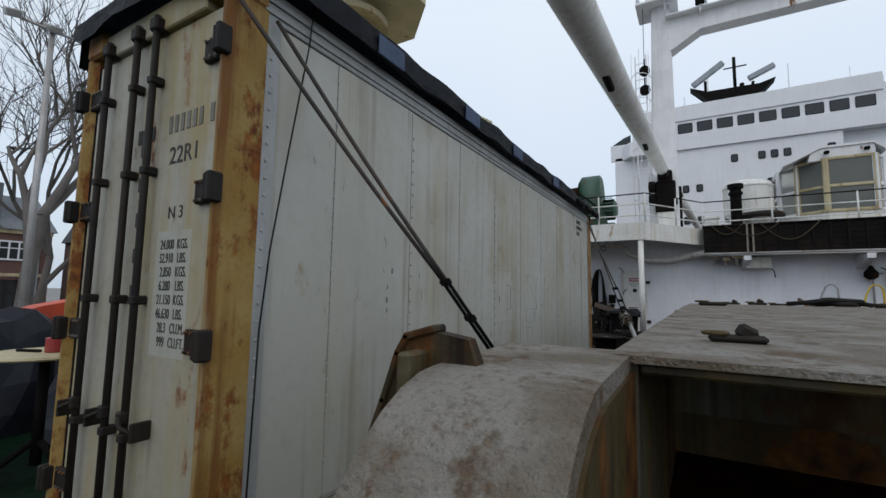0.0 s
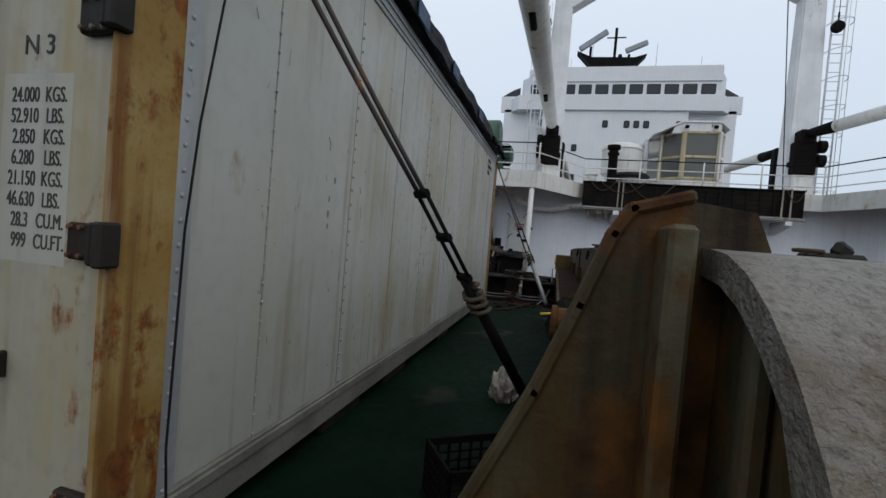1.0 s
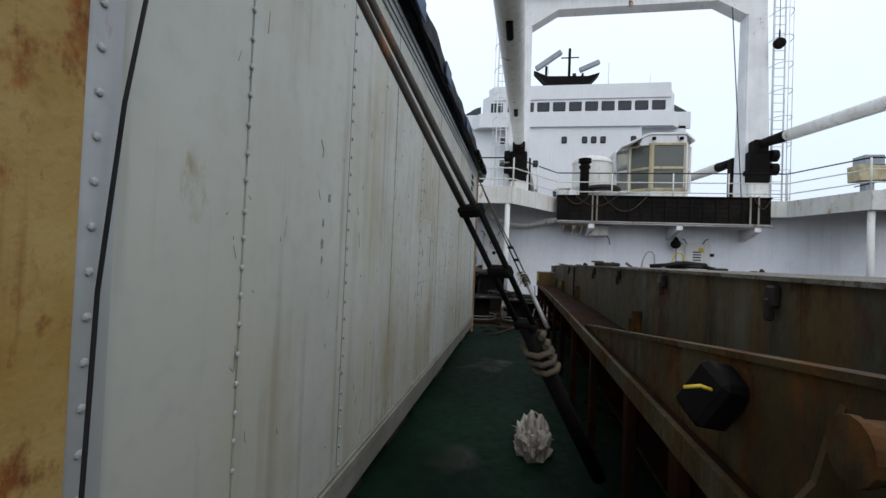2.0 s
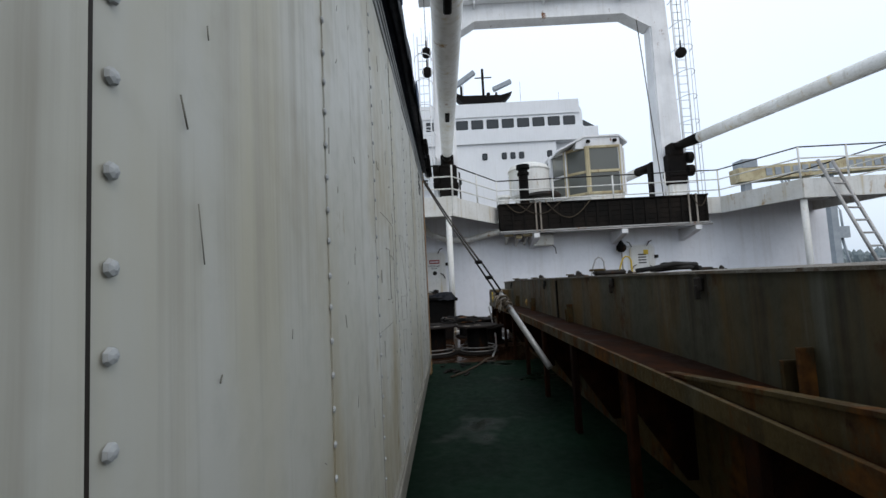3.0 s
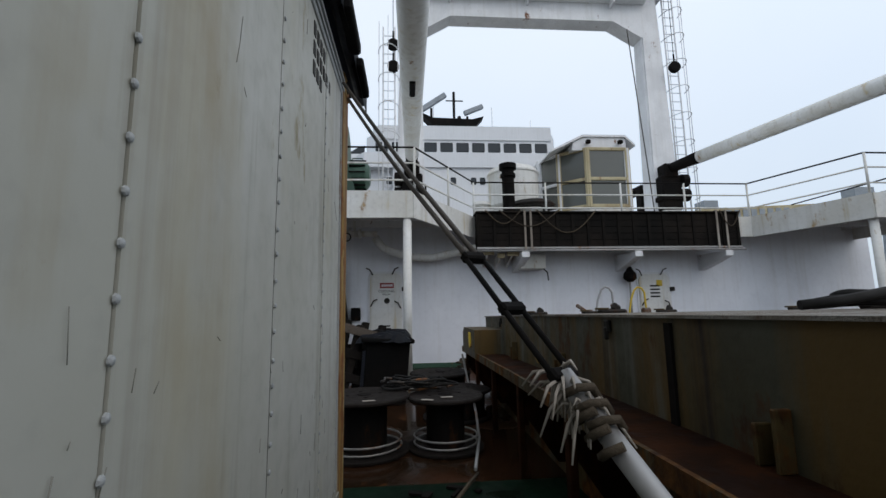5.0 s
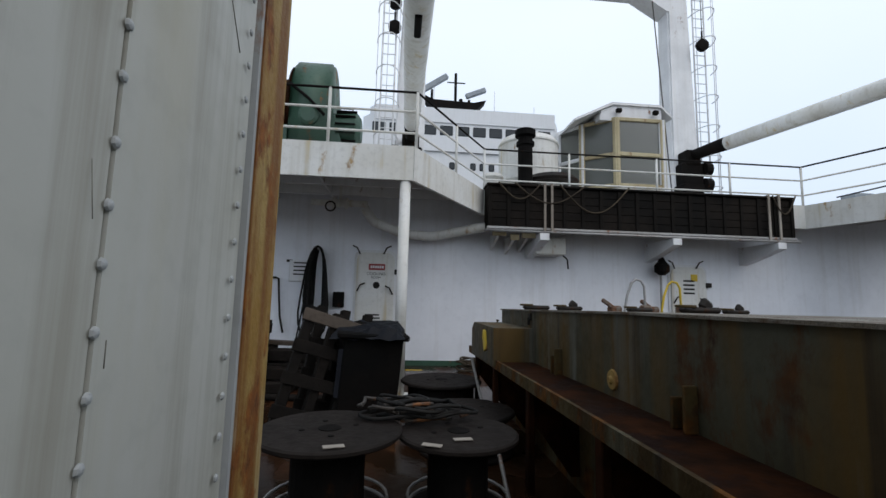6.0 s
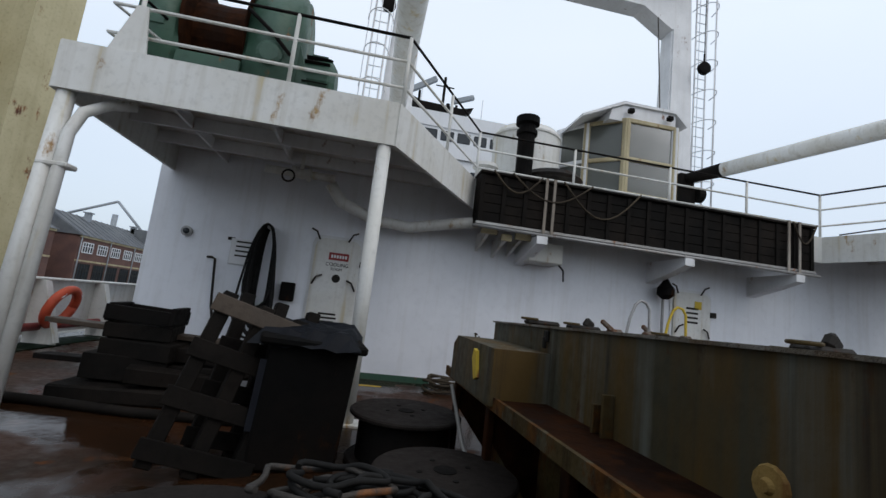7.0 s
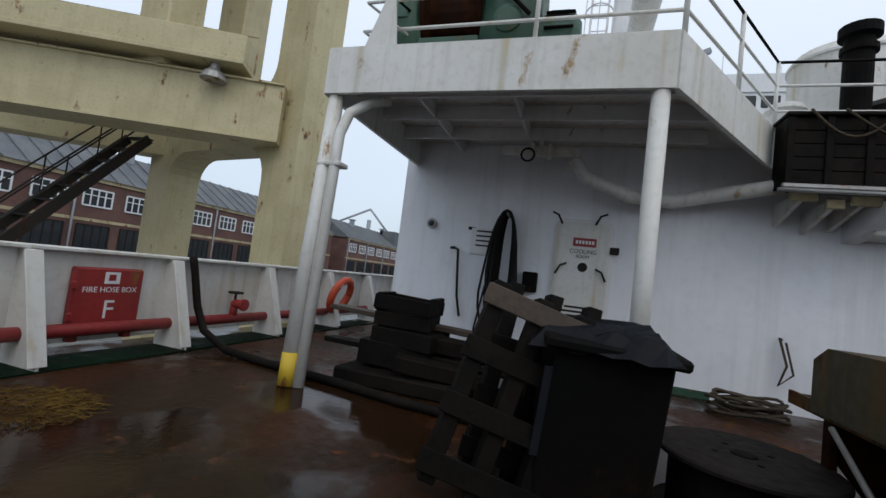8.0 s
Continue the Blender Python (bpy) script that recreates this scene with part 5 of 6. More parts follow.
part("cable", tube(bmesh.new(), [(1.2, WY - 0.3, 2.05), (1.28, WY - 0.35, 1.95), (1.3, WY - 0.33, 1.80)], 0.012, 6), DARK_ROPE, wb)
solid("ventilation_pipe", tube(bmesh.new(), [(-1.95, 12.2, 2.62), (-1.8, 12.25, 2.42), (-1.35, 12.35, 2.27), (-0.9, 12.4, 2.25), (-0.4, 12.35, 2.36), (0.0, 12.2, 2.42)], 0.075, 12), WHITE_RUSTY, "white lagged pipe sagging under the wing deck", "pipe")
uw = thing("valve", (-2.3, 12.1, 2.4), "dark pipe valve under the wing deck", "valve")
part("body", lathe(bmesh.new(), (-2.3, 12.1, 2.66), [(0.05, -0.42), (0.05, -0.12), (0.085, -0.11), (0.085, -0.08), (0.06, -0.06), (0.06, 0.06), (0.085, 0.08), (0.085, 0.11), (0.05, 0.12), (0.05, 0.40)], 12, "x"), WHITE_RUSTY, uw)
part("handwheel", tube(bmesh.new(), [(-2.42 + 0.07 * math.cos(a * .52), 11.96, 2.58 + 0.07 * math.sin(a * .52)) for a in range(13)], 0.012, 6), BAR_DARK, uw)
part("hanger", box(-2.32, -2.28, 12.08, 12.12, 2.6, 2.92), WHITE_RUSTY, uw)
solid("paint_band", box(-1.35, -0.35, WY - 0.008, WY - 0.001, D, 0.30), GREEN, "green painted band at the foot of the bulkhead", "paint", kind="structure")
solid("paint_band", box(-1.6, -1.0, 12.2, 12.25, D, D + 0.004), YELLOW, "yellow line on the deck", "paint", kind="structure")
bm = bmesh.new()
for k in range(7):
    r = 0.34 - 0.03 * (k % 4)
    tube(bm, [(-0.15 + r * math.cos(i * .35 + k), 12.25 + 0.6 * r * math.sin(i * .35 + k), D + 0.03 + 0.022 * k + 0.02 * math.sin(i + k)) for i in range(19)], 0.016, 6)
solid("rope", bm, ROPE, "pile of grey hose and rope by the bulkhead", "rope")
solid("rope_hook", tube(bmesh.new(), [(0.25, WY, 0.95), (0.2, WY - 0.08, 0.97), (0.27, WY - 0.1, 0.7), (0.2, WY - 0.12, 0.5), (0.33, WY - 0.1, 0.62), (0.26, WY - 0.07, 0.93)], 0.012, 6), ROPE, "loop of grey rope hung on a hook", "rope")

# the leaning pipe post at the wing's corner
wp = thing("wing_post", (-3.76, 10.18, D), "white rust-stained pipe post with a yellow foot", "post", "wing posts")
part("post", tube(bmesh.new(), [(-3.775, 10.21, D + 0.24), (-3.90, 10.52, 2.62)], 0.065, 14), WHITE_RUSTY, wp)
part("foot", bar((-3.76, 10.18, D), (-3.775, 10.21, D + 0.24), 0.068, 14), YELLOW, wp, "yellow painted foot")
part("drain_pipe", tube(bmesh.new(), [(-3.67, 10.20, D), (-3.77, 10.44, 2.25), (-3.74, 10.5, 2.45), (-3.62, 10.6, 2.58), (-3.48, 10.7, 2.64)], 0.045, 10), WHITE_RUSTY, wp)
part("band", box(-3.90, -3.68, 10.36, 10.50, 1.96, 2.0, 0.01), WHITE_RUSTY, wp)

# ---- along the bulwark ----
for y in (-7.6, -6.4, -5.2, -4.0, -2.8, -1.6, -0.4, 0.8, 2.0, 3.2, 4.4, 5.6, 6.95, 8.15, 9.32, 10.45, 11.73, 13.05, 14.3, 15.5, 16.7, 17.9):
    st = thing("bulwark_stay", (-5.25, y, D), "white steel bulwark stay", "stay", "bulwark stays")
    part("web", prism(bmesh.new(), [(-5.44, 1.02), (-5.30, 1.02), (-5.06, D + 0.05), (-5.06, D), (-5.44, D)], "y", y - 0.01, y + 0.01), WHITE_RUSTY, st)
    part("flange", obox(bmesh.new(), (-5.18, y, 0.635), (0.02, 0.11, 0.80), Euler((0, -0.30, 0)).to_matrix(), 0.004), WHITE_RUSTY, st)
solid("fire_main", bar((-5.30, -6, D + 0.22), (-5.30, 17, D + 0.22), 0.05, 12), RED, "red painted fire main pipe along the bulwark", "pipe")
solid("drain_gutter", box(-5.44, -5.05, -6, 17, D, D + 0.012), DECK, "wet gutter along the bulwark", "gutter", kind="structure")

fh = thing("fire_hose_box", (-5.12, 9.5, 0.35), "red fire hose box with white letters", "fire hose box")
part("case", box(-5.435, -5.375, 9.65, 10.19, 0.41, 0.91, 0.012), RED, fh)
part("door", box(-5.375, -5.36, 9.66, 10.18, 0.42, 0.90, 0.004), RED, fh)
for y in (9.68, 10.10):
    part("bracket", box(-5.44, -5.38, y, y + 0.06, 0.33, 0.41), RED, fh)
lettering("box_text", "FIRE HOSE BOX", 0.062, pose(-5.3585, 9.92, 0.735, 90, 0, 90), WHITE, fh)
lettering("box_text", "F", 0.21, pose(-5.3585, 9.92, 0.57, 90, 0, 90), WHITE, fh)
part("label_plate", box(-5.3585, -5.356, 9.86, 9.98, 0.785, 0.88), WHITE, fh)
part("label_mark", box(-5.3555, -5.3535, 9.89, 9.945, 0.81, 0.86), RED, fh)
for z in (0.50, 0.74):
    part("hinge", box(-5.37, -5.345, 9.62, 9.66, z, z + 0.06, 0.006), RED, fh)
hy = thing("fire_hydrant", (-5.28, 11.22, D + 0.2), "red hydrant valve on the fire main", "hydrant")
part("riser", bar((-5.30, 11.22, D + 0.22), (-5.30, 11.22, 0.62), 0.04, 10), RED, hy)
part("outlet", lathe(bmesh.new(), (-5.22, 11.22, 0.60), [(0.05, -0.08), (0.05, 0.02), (0.065, 0.03), (0.065, 0.06), (0.04, 0.065)], 14, "x"), RED, hy)
part("wheel", tube(bmesh.new(), [(-5.30 + 0.07 * math.cos(a * .52), 11.22 + 0.07 * math.sin(a * .52), 0.72) for a in range(13)], 0.012, 6), BAR_DARK, hy)
part("stem", bar((-5.30, 11.22, 0.62), (-5.30, 11.22, 0.73), 0.014, 6), BAR_DARK, hy)
solid("deck_hose", tube(bmesh.new(), [(-5.32, 10.62, 1.07), (-5.30, 10.64, 0.95), (-5.22, 10.66, 0.6), (-5.12, 10.68, 0.38), (-4.75, 10.6, 0.265), (-4.3, 10.52, 0.255), (-3.85, 10.46, 0.255), (-3.45, 10.4, 0.255), (-2.9, 10.28, 0.255), (-2.4, 10.24, 0.255), (-1.9, 10.22, 0.255), (-1.5, 10.1, 0.255)], 0.035, 10),
      DARK_WOOD, "grey hose from the bulwark across the wet deck", "hose")
lb = thing("lifebuoy", (-5.0, 13.05, 0.45), "faded orange lifebuoy leaning at the bulwark", "lifebuoy")
ring = [(-5.12 + 0.08 * math.sin(a), 13.1 + 0.23 * math.cos(a), 0.70 + 0.23 * math.sin(a)) for a in (2 * math.pi * k / 24 for k in range(25))]
part("ring", tube(bmesh.new(), ring, 0.055, 12), ORANGE, lb)
for k in (3, 9, 15, 21):
    p = Vector(ring[k])
    part("band", obox(bmesh.new(), p, (0.12, 0.05, 0.12), Euler((radians(15 * k), 0, 0)).to_matrix(), 0.03), WHITE, lb)
bm = bmesh.new()
for k in range(900):
    a, r = random.uniform(0, 6.28), 0.42 * math.sqrt(random.random())
    x, y = -4.45 + r * math.cos(a) * 0.9, 8.95 + r * math.sin(a) * 0.7
    b = random.uniform(0, 6.28)
    z = D + random.uniform(0.005, 0.03)
    tube(bm, [(x, y, z), (x + 0.05 * math.cos(b), y + 0.05 * math.sin(b), z + random.uniform(-0.004, 0.006))], 0.002, 3)
solid("straw", bm, STRAW, "scattered yellow straw on the wet deck", "straw", kind="stuff")

# ---- drums, timber and scrap behind the container ----
def cable_drum(x, y, r, h, tilt, wound, label):
    t = thing("cable_drum", (x, y, D), label, "cable drum", "cable drums")
    for z in (D, D + h - 0.03):
        f = part("flange", lathe(bmesh.new(), (x, y, z), [(0.05, 0.0), (r - 0.01, 0.0), (r, 0.008), (r, 0.022), (r - 0.01, 0.03), (0.05, 0.03)], 40), DRUM_WOOD, t)
    part("spindle_hole", lathe(bmesh.new(), (x, y, D + h + 0.0005), [(0.055, 0.0), (0.055, 0.003)], 18), BLACK_STEEL, t)
    for a in (0.4, 1.9, 3.4, 4.9):
        part("bolt_hole", lathe(bmesh.new(), (x + 0.13 * math.cos(a), y + 0.13 * math.sin(a), D + h + 0.0005), [(0.014, 0), (0.014, 0.003)], 8), BLACK_STEEL, t)
    part("core", lathe(bmesh.new(), (x, y, D + 0.03), [(r * (0.5 if wound else 0.82), 0), (r * (0.5 if wound else 0.82), h - 0.06)], 24), BLACK_STEEL, t)
    if wound:
        bm = bmesh.new()
        for k in range(2):
            z = D + 0.05 + 0.05 * k
            tube(bm, [(x + r * 0.82 * math.cos(a * .2618), y + r * 0.82 * math.sin(a * .2618), z) for a in range(25)], 0.008, 6)
        part("wound_cable", bm, GALV, t, "shiny pale wound cable")
    return t


cable_drum(-1.68, 7.84, 0.35, 0.42, 0, True, "dark wooden cable drum lying flat with pale cable")
cable_drum(-1.05, 7.86, 0.30, 0.40, 0, True, "dark wooden cable drum lying flat beside the coaming")
cable_drum(-0.96, 9.72, 0.37, 0.32, 0, False, "weathered brown drum flange lying on the deck")
cable_drum(-0.86, 8.80, 0.34, 0.28, 0, False, "dark low cable drum lying on the deck")
rt = thing("rope_tangle", (-1.27, 8.06, D + 0.42), "tangled dark wet rope lying across the drums", "rope")
for k in range(12):
    r = random.uniform(0.07, 0.20)
    cx_, cy_ = -1.27 + random.uniform(-0.16, 0.16), 8.06 + random.uniform(-0.07, 0.07)
    ph = random.uniform(0, 6)
    bm = tube(bmesh.new(), [(cx_ + r * math.cos(i * .21 + ph) * (1 + .22 * math.sin(i * .6 + k)), cy_ + 0.6 * r * math.sin(i * .21 + ph), D + 0.43 + 0.007 * k + 0.008 * math.sin(i * 0.8 + k)) for i in range(30)], 0.010, 6)
    part("strand", bm, DARK_ROPE if k % 3 else WIRE, rt)
for x, y, a in ((-1.62, 7.55, 0.3), (-1.2, 7.62, -0.3), (-1.15, 8.45, 0.8), (-1.05, 7.7, 0.2)):
    solid("paper_scrap", obox(bmesh.new(), (x, y, D + (0.428 if x < -1.5 else 0.408 if y < 8 else 0.278)), (0.09, 0.035, 0.003), Euler((0.02, 0.03, a)).to_matrix()), CLOTH, "small pale paper scrap lying on a drum", "paper", "paper scraps")
solid("loose_cable", tube(bmesh.new(), [(-0.70, 9.6, 0.75), (-0.69, 9.2, 0.5), (-0.70, 8.8, 0.42), (-0.74, 8.3, 0.36), (-0.78, 7.9, 0.27), (-0.9, 7.3, 0.24)], 0.012, 7), GALV, "thin pale cable running down to the deck", "cable")

bin_ = thing("dark_crate", (-1.62, 9.6, D), "tall black crate with a crumpled cover on top", "crate")
m = Euler((0.10, 0.06, 0.22)).to_matrix()
part("body", obox(bmesh.new(), (-1.64, 9.62, D + 0.38), (0.50, 0.48, 0.72), m, 0.015), BLACK_STEEL, bin_)
part("rim", obox(bmesh.new(), (-1.62, 9.58, D + 0.755), (0.60, 0.58, 0.05), m, 0.012), BLACK_STEEL, bin_)
bm = bmesh.new()
g = [[bm.verts.new((-1.93 + 0.62 * i / 9, 9.28 + 0.62 * j / 9, D + 0.79 + 0.03 * noise.noise(Vector((i * .9, j * .8, 2))) - (0.08 if i in (0, 9) or j == 0 else 0) + 0.04 * (j / 9))) for i in range(10)] for j in range(10)]
for a, b in zip(g, g[1:]):
    for k in range(9):
        bm.faces.new((a[k], a[k + 1], b[k + 1], b[k]))
bmesh.ops.solidify(bm, geom=bm.faces[:], thickness=0.012)
part("cover", bm, TARP, bin_, "crumpled dark plastic cover")
part("side_panel", obox(bmesh.new(), (-1.74, 9.37, D + 0.42), (0.26, 0.012, 0.40), m), TARP, bin_)


def leaning_pallet(x, y, lean, label, n=4):
    t = thing("wooden_pallet", (x, y, D), label, "pallet", "wooden pallets")
    R = Matrix.Translation((x, y, D)) @ Euler((radians(-8), radians(-lean), 0.35)).to_matrix().to_4x4()
    for k in range(3):
        b = box(-0.25 + 0.22 * k, -0.17 + 0.22 * k, -0.05, 0.05, 0.0, 0.95, 0.006)
        b.transform(R)
        part("bearer", b, DARK_WOOD, t)
    for k in range(n):
        b = box(-0.28, 0.30, -0.072, -0.05, 0.04 + 0.26 * k, 0.14 + 0.26 * k, 0.004)
        b.transform(R)
        part("deck_board", b, PALE_WOOD if k == n - 1 and n == 4 else DARK_WOOD, t)
    return t


leaning_pallet(-2.12, 9.30, -17, "dark wet wooden pallet leaning on the crate")
leaning_pallet(-2.0, 9.62, -11, "dark wooden pallet standing behind another", 3)

ts = thing("timber_stack", (-3.0, 10.9, D), "stack of dark wet timber and hatch boards on a base", "timber")
part("base_board", box(-3.6, -2.5, 10.55, 11.35, D, D + 0.12, 0.015), DARK_WOOD, ts)
for k, (x, y, w, d, h, a) in enumerate(((-3.18, 10.95, 0.62, 0.46, 0.20, 0.05), (-3.10, 10.93, 0.56, 0.42, 0.14, -0.08), (-3.16, 10.97, 0.50, 0.40, 0.12, 0.12))):
    part("timber", obox(bmesh.new(), (x, y, D + 0.22 + 0.145 * k + (0.02 if k == 0 else 0.03)), (w, d, h), Euler((0.02 * k, 0.03, a)).to_matrix(), 0.006), DARK_WOOD, ts)
for dx in (-0.24, 0.24):
    part("box_side", obox(bmesh.new(), (-3.15 + dx, 10.95, D + 0.68), (0.04, 0.40, 0.15), Euler((0, 0.12, 0.1)).to_matrix(), 0.004), BLACK_STEEL, ts)
for dy in (-0.18, 0.18):
    part("box_side", obox(bmesh.new(), (-3.15, 10.95 + dy, D + 0.67), (0.50, 0.035, 0.12), Euler((0, 0.06, 0.1)).to_matrix(), 0.004), BLACK_STEEL, ts)
for k, (x, y, z, L, a) in enumerate(((-2.62, 10.85, 0.52, 0.9, -0.15), (-2.55, 11.1, 0.38, 1.0, 0.05), (-2.7, 10.7, 0.34, 0.8, 0.22))):
    part("beam", obox(bmesh.new(), (x, y, z + 0.08), (L, 0.14, 0.12), Euler((0.1, 0.04 * k, a)).to_matrix(), 0.006), DARK_WOOD, ts)
for k, (a, b) in enumerate((((-4.1, 11.3, 0.74), (-2.0, 10.9, 0.70)), ((-4.0, 11.1, 0.45), (-2.2, 10.75, 0.5)), ((-3.3, 11.25, 0.62), (-1.9, 11.1, 0.55)))):
    a, b = Vector(a), Vector(b)
    d = (b - a).normalized()
    part("plank", obox(bmesh.new(), (a + b) / 2, ((b - a).length, 0.16, 0.045), Matrix((d, Vector((0, 0, 1)).cross(d).normalized(), d.cross(Vector((0, 0, 1)).cross(d).normalized()))).transposed(), 0.006), PALE_WOOD if k == 0 else DARK_WOOD, ts)

# ---- on the green deck ----
crate = thing("plastic_crate", (-0.88, 1.55, D), "black latticed plastic crate on the deck", "crate")
R = Matrix.Translation((-0.87, 1.52, D)) @ Matrix.Diagonal((0.72, 0.72, 0.75, 1)) @ Euler((0, 0, 0.6)).to_matrix().to_4x4()
for (u0, u1, v0, v1) in ((-0.28, 0.28, -0.19, -0.175), (-0.28, 0.28, 0.175, 0.19), (-0.28, -0.265, -0.19, 0.19), (0.265, 0.28, -0.19, 0.19)):
    bm = bmesh.new()
    fbox(bm, u0, u1, v0, v1, 0.0, 0.035)
    fbox(bm, u0, u1, v0, v1, 0.23, 0.27)
    long_x = (u1 - u0) > (v1 - v0)
    for k in range(9):
        f = k / 8
        if long_x:
            x = u0 + (u1 - u0 - 0.012) * f
            fbox(bm, x, x + 0.012, v0, v1, 0.03, 0.24)
        else:
            y = v0 + (v1 - v0 - 0.012) * f
            fbox(bm, u0, u1, y, y + 0.012, 0.03, 0.24)
    for z in (0.08, 0.13, 0.18):
        fbox(bm, u0, u1, v0, v1, z, z + 0.01)
    bm.transform(R)
    part("lattice_side", bm, BLACK_STEEL, crate)
b = box(-0.28, 0.28, -0.19, 0.19, 0.0, 0.012)
b.transform(R)
part("bottom", b, BLACK_STEEL, crate)


def rag(x, y, r, h, label):
    bm = bmesh.new()
    bmesh.ops.create_icosphere(bm, subdivisions=4, radius=1)
    for v in bm.verts:
        n = noise.noise(v.co * 2.3) * 0.35 + noise.noise(v.co * 6.0) * 0.22
        v.co = Vector((x, y, D)) + Vector((v.co.x * r * 0.7 * (1 + n), v.co.y * r * 1.4 * (1 + n), max(0, v.co.z + 0.15 + n) * h))
    ob = solid("rag", bm, CLOTH, label, "rag", "rags on the deck")
    for k in range(20):
        p = Vector((x + random.uniform(-r, r) * 0.6, y + random.uniform(-r, r) * 1.4, D + random.uniform(0.01, h * 0.8)))
        q = p + Vector((random.uniform(-.08, .08), random.uniform(-.05, .16), random.uniform(-.02, .04)))
        part("thread", tube(bmesh.new(), [p, (p + q) / 2 + Vector((0, 0, 0.015)), q], 0.006, 4, 0.002), CLOTH, ob)
    return ob


rag(-0.92, 2.76, 0.13, 0.15, "crumpled grey rag lying on the wet green deck")
solid("rope_scrap", tube(bmesh.new(), [(-1.45, 6.3, D + .012), (-1.3, 6.5, D + .015), (-1.15, 6.62, D + .05), (-1.0, 6.9, D + .08), (-0.9, 7.2, D + .03)], 0.012, 6), ROPE, "pale rope end lying on the deck", "rope")
bm = bmesh.new()
for k in range(14):
    x, y = -1.3 + random.uniform(-0.3, 0.4), 6.75 + random.uniform(-0.35, 0.3)
    obox(bm, (x, y, D + 0.012), (random.uniform(.03, .12), random.uniform(.02, .05), 0.012), Euler((0, random.uniform(-.2, .2), random.uniform(0, 3))).to_matrix())
solid("debris", bm, DARK_WOOD, "small dark scraps of wood on the deck", "debris", kind="stuff")

# ---- the bridge house, far aft ----
BX = 3.30
bridge = thing("bridge_house", (BX, 45, D), "tall white bridge superstructure with a row of dark windows", "superstructure")
BY = 41.0
part("lower_block", box(BX - 9.9, BX + 9.9, BY + 1.0, 56, D, 14.0, 0.05), FAR_WHITE, bridge)
part("lower_front", box(BX - 6.0, BX + 6.0, BY + 0.2, BY + 1.0, D, 14.0, 0.05), FAR_WHITE, bridge)
part("bridge_deck", prism(bmesh.new(), [(BX - 10.0, BY + 2.0), (BX - 8.5, BY), (BX + 8.5, BY), (BX + 10.0, BY + 2.0), (BX + 10, 55), (BX - 10, 55)], "z", 13.7, 15.0), FAR_WHITE, bridge)
part("wheelhouse", prism(bmesh.new(), [(BX - 8.4, BY + 1.5), (BX - 7.4, BY + 0.3), (BX + 8.4, BY + 0.3), (BX + 9.0, BY + 1.5), (BX + 9.0, 52), (BX - 8.4, 52)], "z", 15.0, 16.9), FAR_WHITE, bridge)
part("parapet", prism(bmesh.new(), [(BX - 7.8, BY + 1.0), (BX - 7.2, BY + 0.2), (BX + 8.3, BY + 0.2), (BX + 8.6, BY + 1.0), (BX + 8.6, 52), (BX - 7.8, 52)], "z", 16.3, 17.6), FAR_WHITE, bridge)
bm = box(-0.56, 0.56, -0.04, 0.04, -0.43, 0.43, 0.06)
pane = mesh_of("window_pane", bm, DARK_GLASS)
for k in range(11):
    piece("window_pane", pane, bridge, (BX - 6.95 + 1.43 * k, BY + 0.28, 15.62))
for sx in (-1, 1):
    part("wing_screen", prism(bmesh.new(), [(BX + sx * 8.6, 15.0), (BX + sx * 10.2, 15.0), (BX + sx * 10.2, 15.5), (BX + sx * 9.2, 16.1), (BX + sx * 8.6, 16.3)], "y", BY + 1.8, BY + 1.9), DARK_GLASS, bridge)
    part("wing_front", box(BX + sx * 9.3 - 0.95, BX + sx * 9.3 + 0.95, BY + 1.0, BY + 1.2, 13.7, 15.2), FAR_WHITE, bridge)
bm = box(-0.24, 0.24, -0.05, 0.05, -0.32, 0.32, 0.08)
port = mesh_of("porthole", bm, DARK_GLASS)
for x, z in ((2.6, 12.5), (4.4, 12.5), (5.2, 12.5), (6.0, 12.5), (8.6, 12.5), (-0.9, 10.3), (0.1, 10.3), (4.9, 10.3), (6.2, 10.3), (-0.9, 7.6), (0.1, 7.6), (2.0, 7.6), (4.9, 7.6), (-3.0, 12.5), (-3.0, 10.3), (8.0, 10.3)):
    piece("porthole", port, bridge, (x, BY + 0.19, z))
for k in range(8):
    x = BX - 6 + 1.9 * k
    part("antenna", bar((x, BY + 3, 17.6), (x, BY + 3, 17.6 + 0.6 + 1.3 * ((k * 7) % 3)), 0.04, 5), FAR_WHITE, bridge)
rm = thing("radar_mast", (3.0, 44, 17.6), "dark radar mast with scanners on the bridge roof", "mast")
part("platform", prism(bmesh.new(), [(-0.3, 20.0), (0.9, 18.7), (2.1, 18.1), (3.9, 18.1), (5.2, 18.8), (5.9, 19.6), (4.8, 19.3), (1.0, 19.4)], "y", 43.4, 44.6), BLACK_STEEL, rm)
part("column", bar((3.0, 44, 17.5), (3.0, 44, 18.4), 0.5, 10), FAR_WHITE, rm)
part("pole", bar((3.1, 44, 18.4), (3.1, 44, 22.3), 0.13, 8), BLACK_STEEL, rm)
part("scanner", obox(bmesh.new(), (1.1, 44, 21.2), (2.9, 0.4, 0.5), Euler((0, -0.6, 0)).to_matrix(), 0.05), FAR_STEEL, rm)
part("scanner_post", bar((0.9, 44, 19.3), (0.9, 44, 20.6), 0.12, 6), BLACK_STEEL, rm)
part("scanner", obox(bmesh.new(), (5.0, 44, 20.5), (2.0, 0.4, 0.45), Euler((0, -0.4, 0)).to_matrix(), 0.05), FAR_STEEL, rm)
part("scanner_post", bar((4.2, 44, 18.5), (4.4, 44, 19.8), 0.12, 6), BLACK_STEEL, rm)
